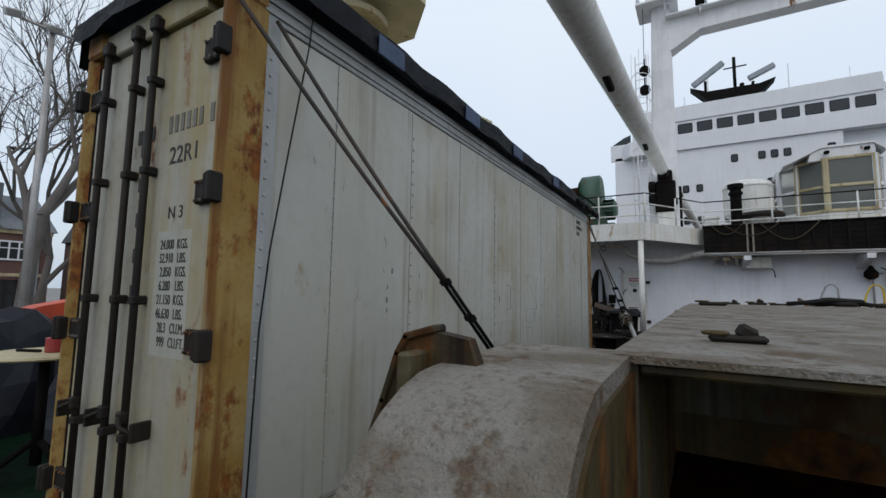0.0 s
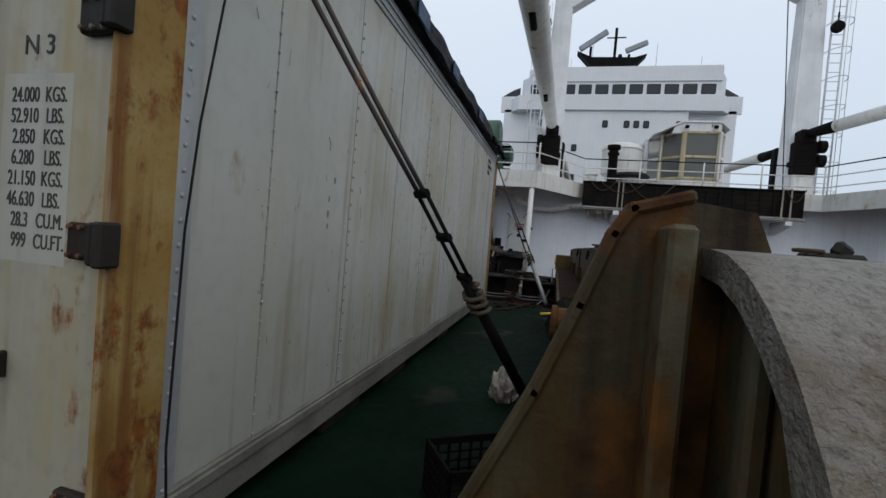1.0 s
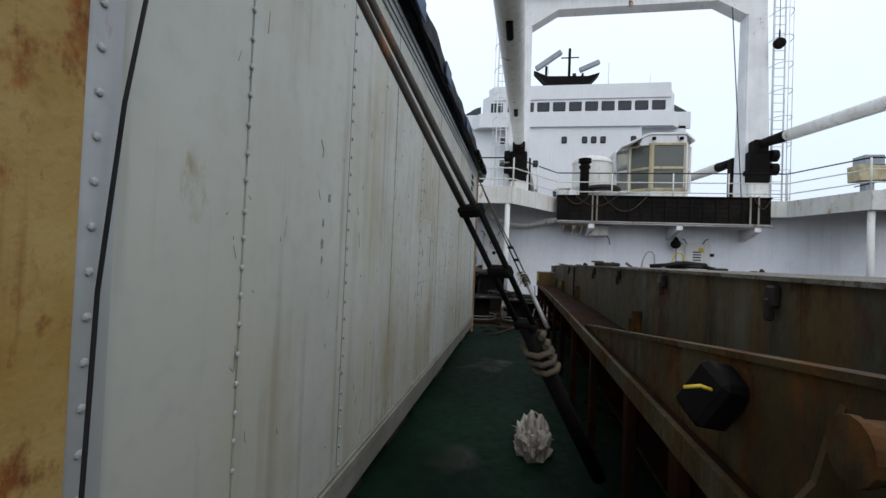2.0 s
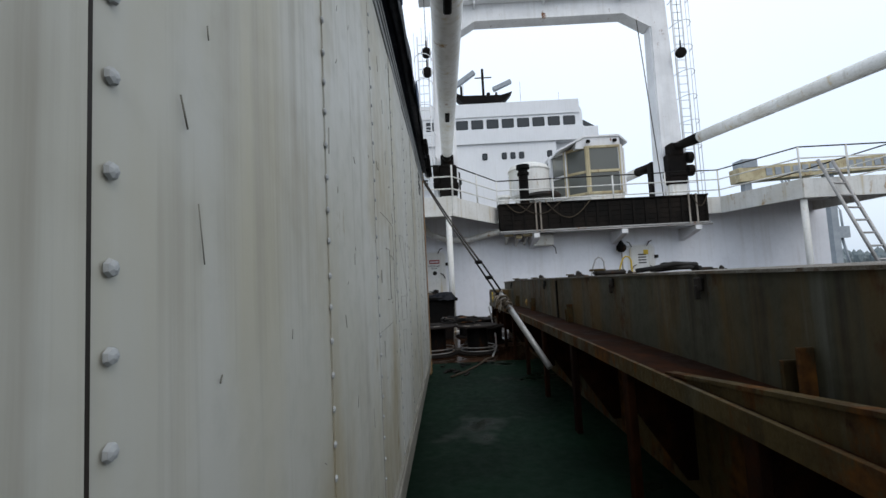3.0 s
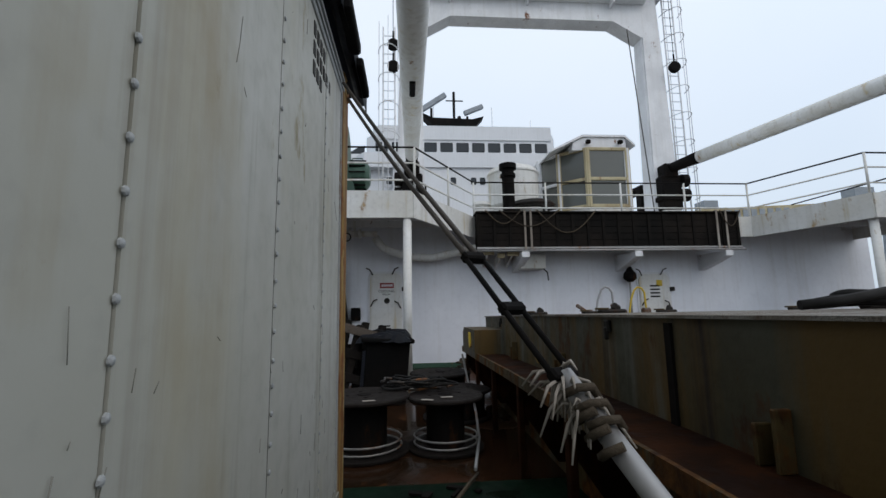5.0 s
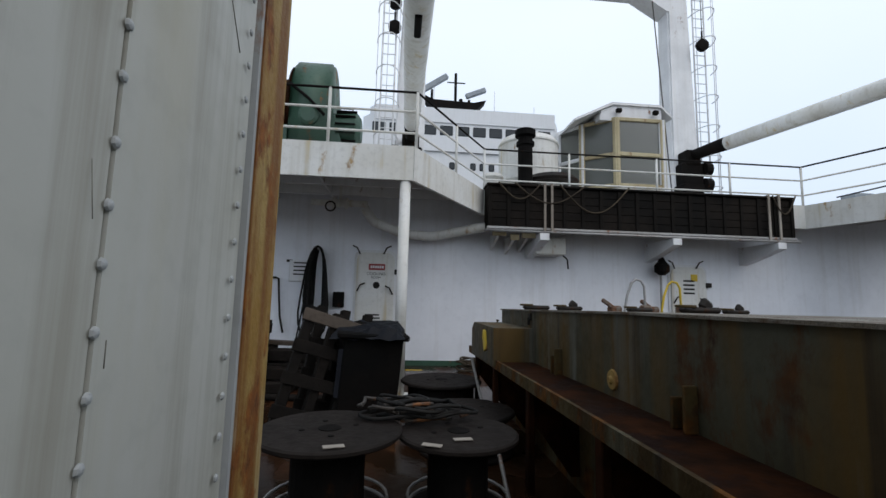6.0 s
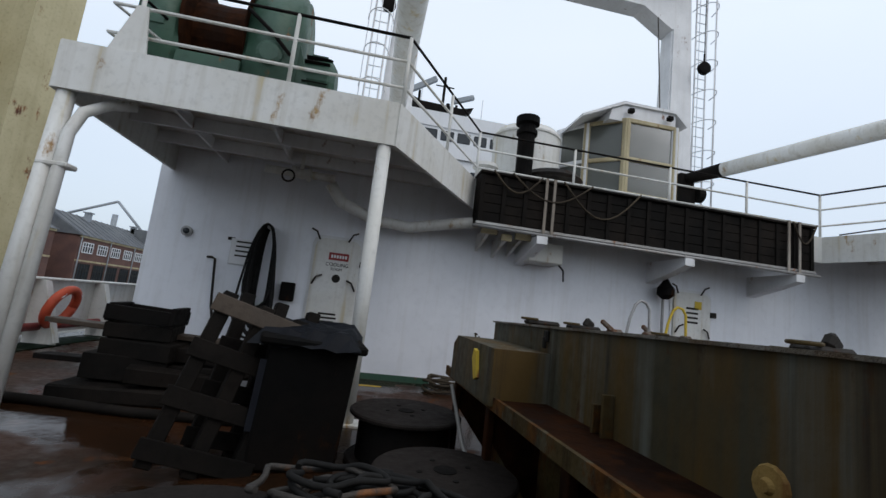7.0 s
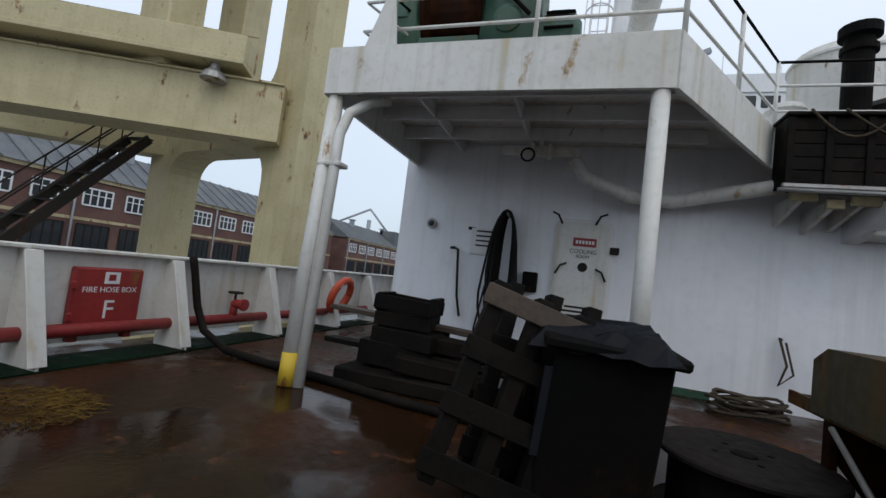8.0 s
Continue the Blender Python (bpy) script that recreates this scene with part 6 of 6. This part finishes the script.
part("yard", bar((2.3, 44, 21.4), (4.0, 44, 21.4), 0.06, 6), BLACK_STEEL, rm)
part("lamp_mast", bar((3.6, 44, 18.4), (3.6, 44, 19.8), 0.18, 6), BLACK_STEEL, rm)

# ---- the quay crane ----
crane = thing("quay_crane", (-8, 12, -1.6), "pale yellow riveted portal crane on the quay", "crane")


def haunched_leg(x0, x1, y0, y1, z1):
    return box(x0, x1, y0, y1, -1.6, z1, 0.03)


A, B, G = Vector((-7.75, 15.0, 0)), Vector((-12.4, 16.1, 0)), Vector((-14.2, 11.9, 0))


def arch(p, q, w, zs, zt, r, mat, name, depth, label="", plate=True):
    """A portal side from post p to post q: two legs of width w joined by a beam from zs to zt with rounded corners."""
    d = (q - p).normalized()
    L = (q - p).length
    n = Vector((d.y, -d.x, 0))
    out = [(-w / 2, -1.6), (-w / 2, zt + 3.6), (w / 2, zt + 3.6), (w / 2, zt + r)]
    out += [(w / 2 + r - r * math.cos(a), zt + r - r * math.sin(a)) for a in (radians(15 * k) for k in range(1, 7))]
    out += [(L - w / 2, zt), (L + w / 2, zt), (L + w / 2, -1.6), (L - w / 2, -1.6), (L - w / 2, zs - r)]
    out += [(L - w / 2 - r + r * math.cos(a), zs - r + r * math.sin(a)) for a in (radians(15 * k) for k in range(1, 7))]
    out += [(w / 2 + r - r * math.sin(a), zs - r + r * math.cos(a)) for a in (radians(15 * k) for k in range(0, 7))]
    out += [(w / 2, -1.6)]
    bm = prism(bmesh.new(), out, "y", -depth / 2, depth / 2)
    bm.transform(Matrix.Translation((p.x, p.y, 0)) @ Matrix((d, -n, (0, 0, 1))).transposed().to_4x4())
    return part(name, bm, mat, crane, label)


arch(A, B, 1.0, 3.45, 4.6, 0.7, YELLOW_CRANE, "portal_side", 0.8)


def girder(p, q, z0, z1, w, mat, name):
    d = (q - p).normalized()
    n = Vector((d.y, -d.x, 0))
    bm = bmesh.new()
    c = (p + q) / 2 + Vector((0, 0, (z0 + z1) / 2))
    M = Matrix((d, n, (0, 0, 1))).transposed()
    L = (q - p).length
    obox(bm, c, (L, w * 0.86, z1 - z0 - 0.08), M)
    g = part(name, bm, mat, crane)
    for q in (-1, 1):
        part("flange", obox(bmesh.new(), c + Vector((0, 0, q * ((z1 - z0) / 2 - 0.02))), (L, w, 0.04), M), mat, g)
    for f in (0.10, 0.46, 0.80):
        part("joint_plate", obox(bmesh.new(), c + d * (L * (f - 0.5)) + n * (w * 0.43), (0.55, 0.03, z1 - z0 - 0.14), M, 0.006), mat, g)
    bm = bmesh.new()
    for f in (0.02, 0.16, 0.30, 0.52, 0.75):
        for k in range(9):
            p0 = p + d * (L * f) + n * (w * 0.43) + Vector((0, 0, z0 + 0.1 + (z1 - z0 - 0.2) * k / 8))
            obox(bm, p0, (0.03, 0.03, 0.03), M, 0.008)
    part("rivet_rows", bm, YELLOW_CRANE, g)
    bm = bmesh.new()
    for f in (0.08, 0.22, 0.44, 0.66):
        c0 = p + d * (L * f) + n * (w * 0.43) + Vector((0, 0, (z0 + z1) / 2 - 0.1))
        tube(bm, [c0, c0 + n * 0.006], 0.06, 12)
    part("drain_holes", bm, BLACK_STEEL, g)
    return g


girder(A + Vector((-0.2, -0.25, 0)), G, 3.4, 4.6, 0.9, YELLOW_CRANE, "sill_girder")
girder(B, Vector((-17.5, 12.5, 0)), 3.4, 4.6, 0.75, YELLOW_CRANE, "sill_girder")
d = (G - A).normalized()
n = Vector((d.y, -d.x, 0))
M = Matrix((d, n, (0, 0, 1))).transposed()
c = (A + G) / 2
part("walkway", obox(bmesh.new(), c + Vector((0.25, -0.3, 4.76)) + d * 0.4, ((G - A).length - 1.4, 1.1, 0.10), M, 0.01), YELLOW_CRANE, crane)
part("walkway_skirt", obox(bmesh.new(), c + Vector((0.25, -0.3, 5.05)) + d * 0.4 - n * 0.2, ((G - A).length - 1.4, 0.6, 0.5), M, 0.02), YELLOW_CRANE, crane)
p0, p1 = A + d * 1.2 - n * -0.55 + Vector((0.2, -0.3, 4.85)), G + Vector((0.2, -0.3, 4.85)) - n * -0.55
for h in (0.5, 0.95):
    part("rail", bar(p0 + Vector((0, 0, h)), p1 + Vector((0, 0, h)), 0.02, 6), CREAM, crane)
for k in range(6):
    q = p0 + (p1 - p0) * (k / 5)
    part("stanchion", bar(q, q + Vector((0, 0, 0.95)), 0.02, 6), CREAM, crane)
lampc = A + d * 1.9 + Vector((0.6, -0.5, 4.50))
part("work_lamp", lathe(bmesh.new(), lampc, [(0.24, -0.12), (0.20, 0.0), (0.09, 0.10), (0.09, 0.22), (0.04, 0.3)], 16), GALV, crane, "round hanging work lamp")
# stair up to the portal
sa, sb = Vector((-12.3, 10.4, -1.6)), Vector((-12.4, 15.0, 3.6))
for o in (-0.35, 0.35):
    part("stair_stringer", obox(bmesh.new(), (sa + sb) / 2 + Vector((o, 0, 0)), ((sb - sa).length, 0.05, 0.22), (sb - sa).to_track_quat("X", "Z").to_matrix()), BAR_DARK, crane)
    for h in (0.5, 0.95):
        part("stair_rail", bar(sa + Vector((o, 0, h)), sb + Vector((o, 0, h)), 0.02, 6), BAR_DARK, crane)
for k in range(15):
    q = sa + (sb - sa) * (k / 14)
    part("tread", obox(bmesh.new(), q, (0.22, 0.7, 0.03), Euler((0, 0, 1.57)).to_matrix()), BAR_DARK, crane)
    if k % 3 == 0:
        for o in (-0.35, 0.35):
            part("baluster", bar(q + Vector((o, 0, 0)), q + Vector((o, 0, 0.95)), 0.016, 5), BAR_DARK, crane)
# top of the portal and the slewing column
TC = Vector((-11.6, 11.6, 0))
for p in ((-10.2, 13.7), (-13.6, 12.3), (-10.4, 15.7), (-13.4, 16.2)):
    part("upper_leg", box(p[0] - 0.4, p[0] + 0.4, p[1] - 0.4, p[1] + 0.4, 4.6, 10.0, 0.03), YELLOW_CRANE, crane)
part("machine_deck", prism(bmesh.new(), [(TC.x + 3.0 * math.cos(a), TC.y + 3.0 * math.sin(a)) for a in (radians(22.5 + 45 * k) for k in range(8))], "z", 12.2, 12.6), YELLOW_CRANE, crane)
part("portal_deck", box(-14.1, -9.7, 9.7, 16.7, 9.5, 10.0, 0.03), YELLOW_CRANE, crane)
part("slewing_column", lathe(bmesh.new(), TC + Vector((0, 0, 10.0)), [(1.3, 0), (1.3, 0.5), (1.1, 0.55), (1.1, 1.4), (1.5, 1.45), (1.5, 1.7), (1.0, 1.75), (1.0, 2.2)], 24), CREAM, crane)
part("machine_house", box(-13.6, -9.8, 10.0, 13.4, 12.6, 16.0, 0.05), YELLOW_CRANE, crane)

# ---- the brick sheds along the quay ----
def brick_shed(x, y0, y1, label):
    t = thing("brick_building", (x, (y0 + y1) / 2, -1.6), label, "building", "quay buildings")
    ze, zr = 4.9, 7.6
    part("wall", box(x - 12, x, y0, y1, -1.6, ze), BRICK, t)
    part("cornice", box(x - 0.1, x + 0.14, y0, y1, ze - 0.25, ze + 0.05), CREAM, t)
    part("floor_band", box(x, x + 0.06, y0, y1, 1.9, 2.1), CREAM, t)
    part("roof", prism(bmesh.new(), [(x + 0.3, ze), (x - 4.0, zr), (x - 8.3, zr), (x - 12.3, ze)], "y", y0 - 0.2, y1 + 0.2), SLATE, t)
    bm = bmesh.new()
    k = y0
    while k < y1:
        obox(bm, (x - 1.85, k, (ze + zr) / 2 + 0.06), (5.06, 0.06, 0.06), Euler((0, math.atan2(zr - ze, 4.3), 0)).to_matrix())
        k += 1.3
    part("roof_seams", bm, SLATE, t)
    fr_u, fr_l = bmesh.new(), bmesh.new()
    for bm_, w, h in ((fr_u, 1.9, 1.15), (fr_l, 2.1, 1.8)):
        for s in (-1, 1):
            fbox(bm_, 0.0, 0.07, s * w / 2 - 0.05, s * w / 2 + 0.05, -h / 2, h / 2)
            fbox(bm_, 0.0, 0.07, -w / 2, w / 2, s * h / 2 - 0.05, s * h / 2 + 0.05)
        for m_ in (-0.25, 0.0, 0.25):
            fbox(bm_, 0.01, 0.06, m_ * w - 0.04, m_ * w + 0.04, -h / 2, h / 2)
        fbox(bm_, 0.01, 0.06, -w / 2, w / 2, 0.12, 0.18)
    fu, fl = mesh_of("window_frame", fr_u, FAR_WHITE), mesh_of("window_frame", fr_l, BAR_DARK)
    gu, gl = mesh_of("window_pane", box(-0.02, 0.02, -0.95, 0.95, -0.57, 0.57), DARK_GLASS), mesh_of("window_pane", box(-0.02, 0.02, -1.05, 1.05, -0.9, 0.9), DARK_GLASS)
    y = y0 + 1.8
    while y < y1 - 1.2:
        for z, f, g in ((3.55, fu, gu), (0.75, fl, gl)):
            piece("window_pane", g, t, (x + 0.012, y, z))
            piece("window_frame", f, t, (x + 0.012, y, z))
        y += 2.9
    y = y0 + 0.35
    while y < y1:
        part("downpipe", bar((x + 0.1, y, -1.6), (x + 0.1, y, ze), 0.07, 6), FAR_STEEL, t)
        y += 5.8
    for y in (y0 + 6, y0 + 17):
        part("roof_vent", fbox(box(x - 3.6, x - 3.0, y, y + 0.6, zr - 0.6, zr + 0.5), x - 3.75, x - 2.85, y - 0.15, y + 0.75, zr + 0.5, zr + 0.65), FAR_STEEL, t)
    part("annex", box(x - 0.6, x - 3.5, y1 - 5, y1 - 2.5, ze, zr + 0.3), SLATE, t)
    return t


brick_shed(-34, 15, 58, "long dark red brick shed with a slate roof")
brick_shed(-34, 62, 84, "dark red brick building with a flat dark roof")
brick_shed(-38, -30, 11.6, "long brick shed with a grey roof behind bare trees")


# ---- bare trees and lamp post on the quay ----
def bare_tree(x, y, h, seed):
    rnd = random.Random(seed)
    t = thing("bare_tree", (x, y, -1.6), "leafless winter tree with fine spreading twigs", "tree", "bare trees")
    trunk, limbs, twigs = bmesh.new(), bmesh.new(), bmesh.new()

    def grow(p, d, L, r, depth):
        n = 3 if depth < 4 else 2
        pts = [p]
        for k in range(n):
            d = (d + Vector((rnd.uniform(-.16, .16), rnd.uniform(-.16, .16), rnd.uniform(-.02, .12)))).normalized()
            pts.append(pts[-1] + d * L / n)
        tube(trunk if depth == 0 else limbs if depth < 4 else twigs, pts, max(r, 0.006), 8 if depth == 0 else 5 if depth < 4 else 3, r * 0.62, False)
        if depth >= 7:
            return
        for k in range(3 if depth < 6 else 2):
            a = rnd.uniform(0, 6.28)
            s = rnd.uniform(0.45, 0.85)
            o = d.orthogonal().normalized()
            side = (Matrix.Rotation(a, 3, d) @ o)
            grow(pts[-1 if k < 2 else -2], (d + side * s + Vector((0, 0, 0.15))).normalized(), L * rnd.uniform(0.66, 0.82), r * 0.6, depth + 1)
    grow(Vector((x, y, -1.6)), Vector((0, 0, 1)), h * 0.30, h * 0.016, 0)
    part("trunk", trunk, BARK, t)
    part("branchwork", limbs, BARK, t)
    tagged(part("crown", twigs, BARK, t), kind="stuff")
    return t


bare_tree(-20.5, 5.5, 18.5, 3)
bare_tree(-29.0, 8.2, 15.0, 5)

sl = thing("street_lamp", (-14.5, 3.78, -1.6), "grey street lamp post with three floodlight heads", "street lamp")
part("pole", bar((-14.5, 3.78, -1.6), (-14.5, 3.78, 8.0), 0.10, 10, 0.06), GALV, sl)
part("crossarm", bar((-14.6, 3.03, 8.0), (-14.4, 4.53, 7.9), 0.04, 6), GALV, sl)
for f in (0.0, 0.5, 1.0):
    p = Vector((-14.6, 3.03, 8.0)).lerp(Vector((-14.4, 4.53, 7.9)), f)
    part("lamp_head", obox(bmesh.new(), p + Vector((0, 0, 0.05)), (0.35, 0.3, 0.2), Euler((0.2, 0.4, 0.6 * f)).to_matrix(), 0.03), GALV, sl)

# ---- far shore and shipyard ----
far = thing("shipyard_crane", (42, 60, -3), "distant grey yard gantry with painted sign bars", "crane")
part("girder", obox(bmesh.new(), (55, 60, 14.05), (34, 2.0, 1.9), Euler((0, -0.045, 0)).to_matrix(), 0.05), CREAM, far)
for k in range(18):
    if k != 8:
        zc = 13.35 + 0.045 * (42.0 + 1.2 * k - 38)
        part("sign_bar", box(41.6 + 1.2 * k, 42.4 + 1.2 * k, 58.92, 58.98, zc - 0.5, zc + 0.5), FAR_STEEL, far)
for x in (39.5, 50.5, 66.0):
    part("leg", obox(bmesh.new(), (x, 60, 5.0), (0.9, 0.9, 16.2), Euler((0, 0.06 if x > 60 else 0, 0)).to_matrix()), FAR_STEEL, far)
part("trolley", box(61, 64, 59, 61, 15.4, 17.4), FAR_STEEL, far)
part("cabin", box(38.6, 40.6, 59, 61, 14.2, 15.4), FAR_STEEL, far)
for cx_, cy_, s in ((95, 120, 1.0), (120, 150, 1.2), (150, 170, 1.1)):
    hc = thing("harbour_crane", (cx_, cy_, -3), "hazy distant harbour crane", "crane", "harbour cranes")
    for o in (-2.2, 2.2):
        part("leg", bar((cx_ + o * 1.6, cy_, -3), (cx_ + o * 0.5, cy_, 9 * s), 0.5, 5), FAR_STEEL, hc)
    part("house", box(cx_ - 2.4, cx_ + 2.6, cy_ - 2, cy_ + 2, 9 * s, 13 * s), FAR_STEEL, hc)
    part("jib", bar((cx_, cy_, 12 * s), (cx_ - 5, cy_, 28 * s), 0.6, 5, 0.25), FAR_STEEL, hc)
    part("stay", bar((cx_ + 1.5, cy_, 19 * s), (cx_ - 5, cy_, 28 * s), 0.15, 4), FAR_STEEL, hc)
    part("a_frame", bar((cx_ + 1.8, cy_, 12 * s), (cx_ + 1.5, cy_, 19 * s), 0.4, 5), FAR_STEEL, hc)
bm = bmesh.new()
rnd = random.Random(4)
for k in range(700):
    x = -120 + 420 * k / 700 + rnd.uniform(-1, 1)
    y = 240 + rnd.uniform(-25, 25)
    h = rnd.uniform(4, 10)
    r = bmesh.ops.create_icosphere(bm, subdivisions=1, radius=1)
    bmesh.ops.transform(bm, verts=r["verts"], matrix=Matrix.Translation((x, y, -2.5 + h * 0.5)) @ Matrix.Diagonal((rnd.uniform(1.5, 3.5), 2, h * 0.55, 1)))
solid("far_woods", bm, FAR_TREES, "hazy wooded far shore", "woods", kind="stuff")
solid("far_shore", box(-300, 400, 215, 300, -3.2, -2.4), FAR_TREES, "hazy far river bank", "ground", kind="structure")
jib = thing("harbour_crane", (-150, 190, -1.6), "hazy distant crane jib over the sheds", "crane", "harbour cranes")
part("mast", bar((-78, 150, -1.6), (-78, 150, 18), 0.8, 5), FAR_STEEL, jib)
part("jib", bar((-92, 150, 16), (-78, 150, 22), 0.4, 5), FAR_STEEL, jib)
part("jib", bar((-78, 150, 22), (-70, 150, 14), 0.4, 5), FAR_STEEL, jib)

# ---- ladder at the far wing ----
ld = thing("ladder", (6.9, 9.5, D), "aluminium ladder leaning on the wing deck edge", "ladder")
la, lbv = Vector((6.95, 9.45, D)), Vector((6.45, 10.40, 3.35))
for o in (-0.2, 0.2):
    part("stile", bar(la + Vector((o, o * 0.3, 0)), lbv + Vector((o, o * 0.3, 0)), 0.035, 6), GALV, ld)
for k in range(1, 12):
    q = la + (lbv - la) * (k / 12)
    part("rung", bar(q + Vector((-0.2, -0.06, 0)), q + Vector((0.2, 0.06, 0)), 0.02, 6), GALV, ld)
wing_post(7.93, 10.55)

# ---- behind the container's doors ----
tb = thing("round_table", (-3.75, 0.86, D), "small round cream table with clutter on it", "table")
part("tabletop", lathe(bmesh.new(), (-3.75, 0.86, 0.92), [(0.05, 0), (0.30, 0), (0.31, 0.01), (0.30, 0.022), (0.05, 0.022)], 28), CREAM, tb)
part("column", bar((-3.75, 0.86, D + 0.05), (-3.75, 0.86, 0.92), 0.03, 8), BLACK_STEEL, tb)
for a in (0.3, 2.4, 4.5):
    part("leg", bar((-3.75, 0.86, D + 0.2), (-3.75 + 0.25 * math.cos(a), 0.86 + 0.25 * math.sin(a), D + 0.01), 0.018, 6), BLACK_STEEL, tb)
cup = thing("cup", (-3.70, 0.88, 0.942), "small red tin on the round table", "tin")
part("body", lathe(bmesh.new(), (-3.70, 0.88, 0.942), [(0.04, 0), (0.045, 0.005), (0.045, 0.085), (0.04, 0.09)], 16), RED, cup)
solid("tool", obox(bmesh.new(), (-3.83, 0.80, 0.95), (0.16, 0.03, 0.015), Euler((0, 0, 0.4)).to_matrix(), 0.004), BLACK_STEEL, "small dark tool lying on the table", "tool")
solid("orange_cover", prism(bmesh.new(), [(1.05, 1.05), (1.85, 1.05), (1.80, 1.15), (1.55, 1.22), (1.3, 1.17), (1.1, 1.10)], "x", -5.6, -5.3), ORANGE, "crumpled orange cover lying on the bulwark", "cover")
jug = thing("water_jug", (-3.50, 1.02, D), "clear plastic water jug with a blue cap", "bottle")
g = part("body", lathe(bmesh.new(), (-3.50, 1.02, D), [(0.075, 0), (0.085, 0.01), (0.085, 0.20), (0.07, 0.25), (0.03, 0.29), (0.028, 0.31)], 24), CLEAR_PLASTIC, jug)
g.visible_shadow = False
part("cap", lathe(bmesh.new(), (-3.50, 1.02, D + 0.305), [(0.032, 0), (0.032, 0.025)], 16), TARP_BLUE, jug, "blue screw cap")
part("handle", tube(bmesh.new(), [(-3.54, 1.02, D + 0.29), (-3.55, 1.02, D + 0.33), (-3.45, 1.02, D + 0.33), (-3.44, 1.02, D + 0.29)], 0.006, 6), TARP_BLUE, jug)
part("water", lathe(bmesh.new(), (-3.50, 1.02, D + 0.008), [(0.078, 0), (0.078, 0.03)], 20), YELLOW, jug, "last of the yellowish liquid")
ch = thing("folding_chair", (-3.88, 0.52, D), "dark folding chair with a tubular frame", "chair")
part("frame", tube(bmesh.new(), [(-4.08, 0.32, D), (-4.08, 0.52, 0.55), (-4.03, 0.67, 0.62), (-3.73, 0.64, 0.62), (-3.68, 0.47, 0.55), (-3.68, 0.27, D)], 0.014, 7), GALV, ch)
part("frame", tube(bmesh.new(), [(-4.08, 0.72, D), (-4.08, 0.37, 0.5), (-3.68, 0.32, 0.5), (-3.68, 0.67, D)], 0.014, 7), GALV, ch)
part("seat", obox(bmesh.new(), (-3.88, 0.47, 0.52), (0.38, 0.34, 0.03), Euler((0.1, 0, 0)).to_matrix(), 0.01), BLACK_STEEL, ch)
part("bag", obox(bmesh.new(), (-3.88, 0.42, 0.38), (0.30, 0.26, 0.22), Euler((0.1, 0.1, 0.2)).to_matrix(), 0.06), TARP_BLUE, ch)
# dark heaps added to stand in for the deep shade along the bulwark
for x0, y0_, s in ((-4.30, 1.55, 0.62), (-5.05, 0.3, 0.72), (-5.05, 1.0, 0.80), (-4.9, 1.7, 0.85), (-4.75, 2.6, 0.85)):
    dt = thing("shade_heap", (x0, y0_, D), "dark covered heap added for the shade by the bulwark", "heap", "covered heaps")
    bm = bmesh.new()
    bmesh.ops.create_icosphere(bm, subdivisions=3, radius=1)
    for v in bm.verts:
        nn = noise.noise(v.co * 1.7 + Vector((x0, 0, 0))) * 0.3
        v.co = Vector((x0, y0_, D)) + Vector((v.co.x * 0.35 * (1 + nn), v.co.y * 0.5 * (1 + nn), max(0, v.co.z + 0.2) * s * (1 + nn)))
    part("cover", bm, TARP, dt)
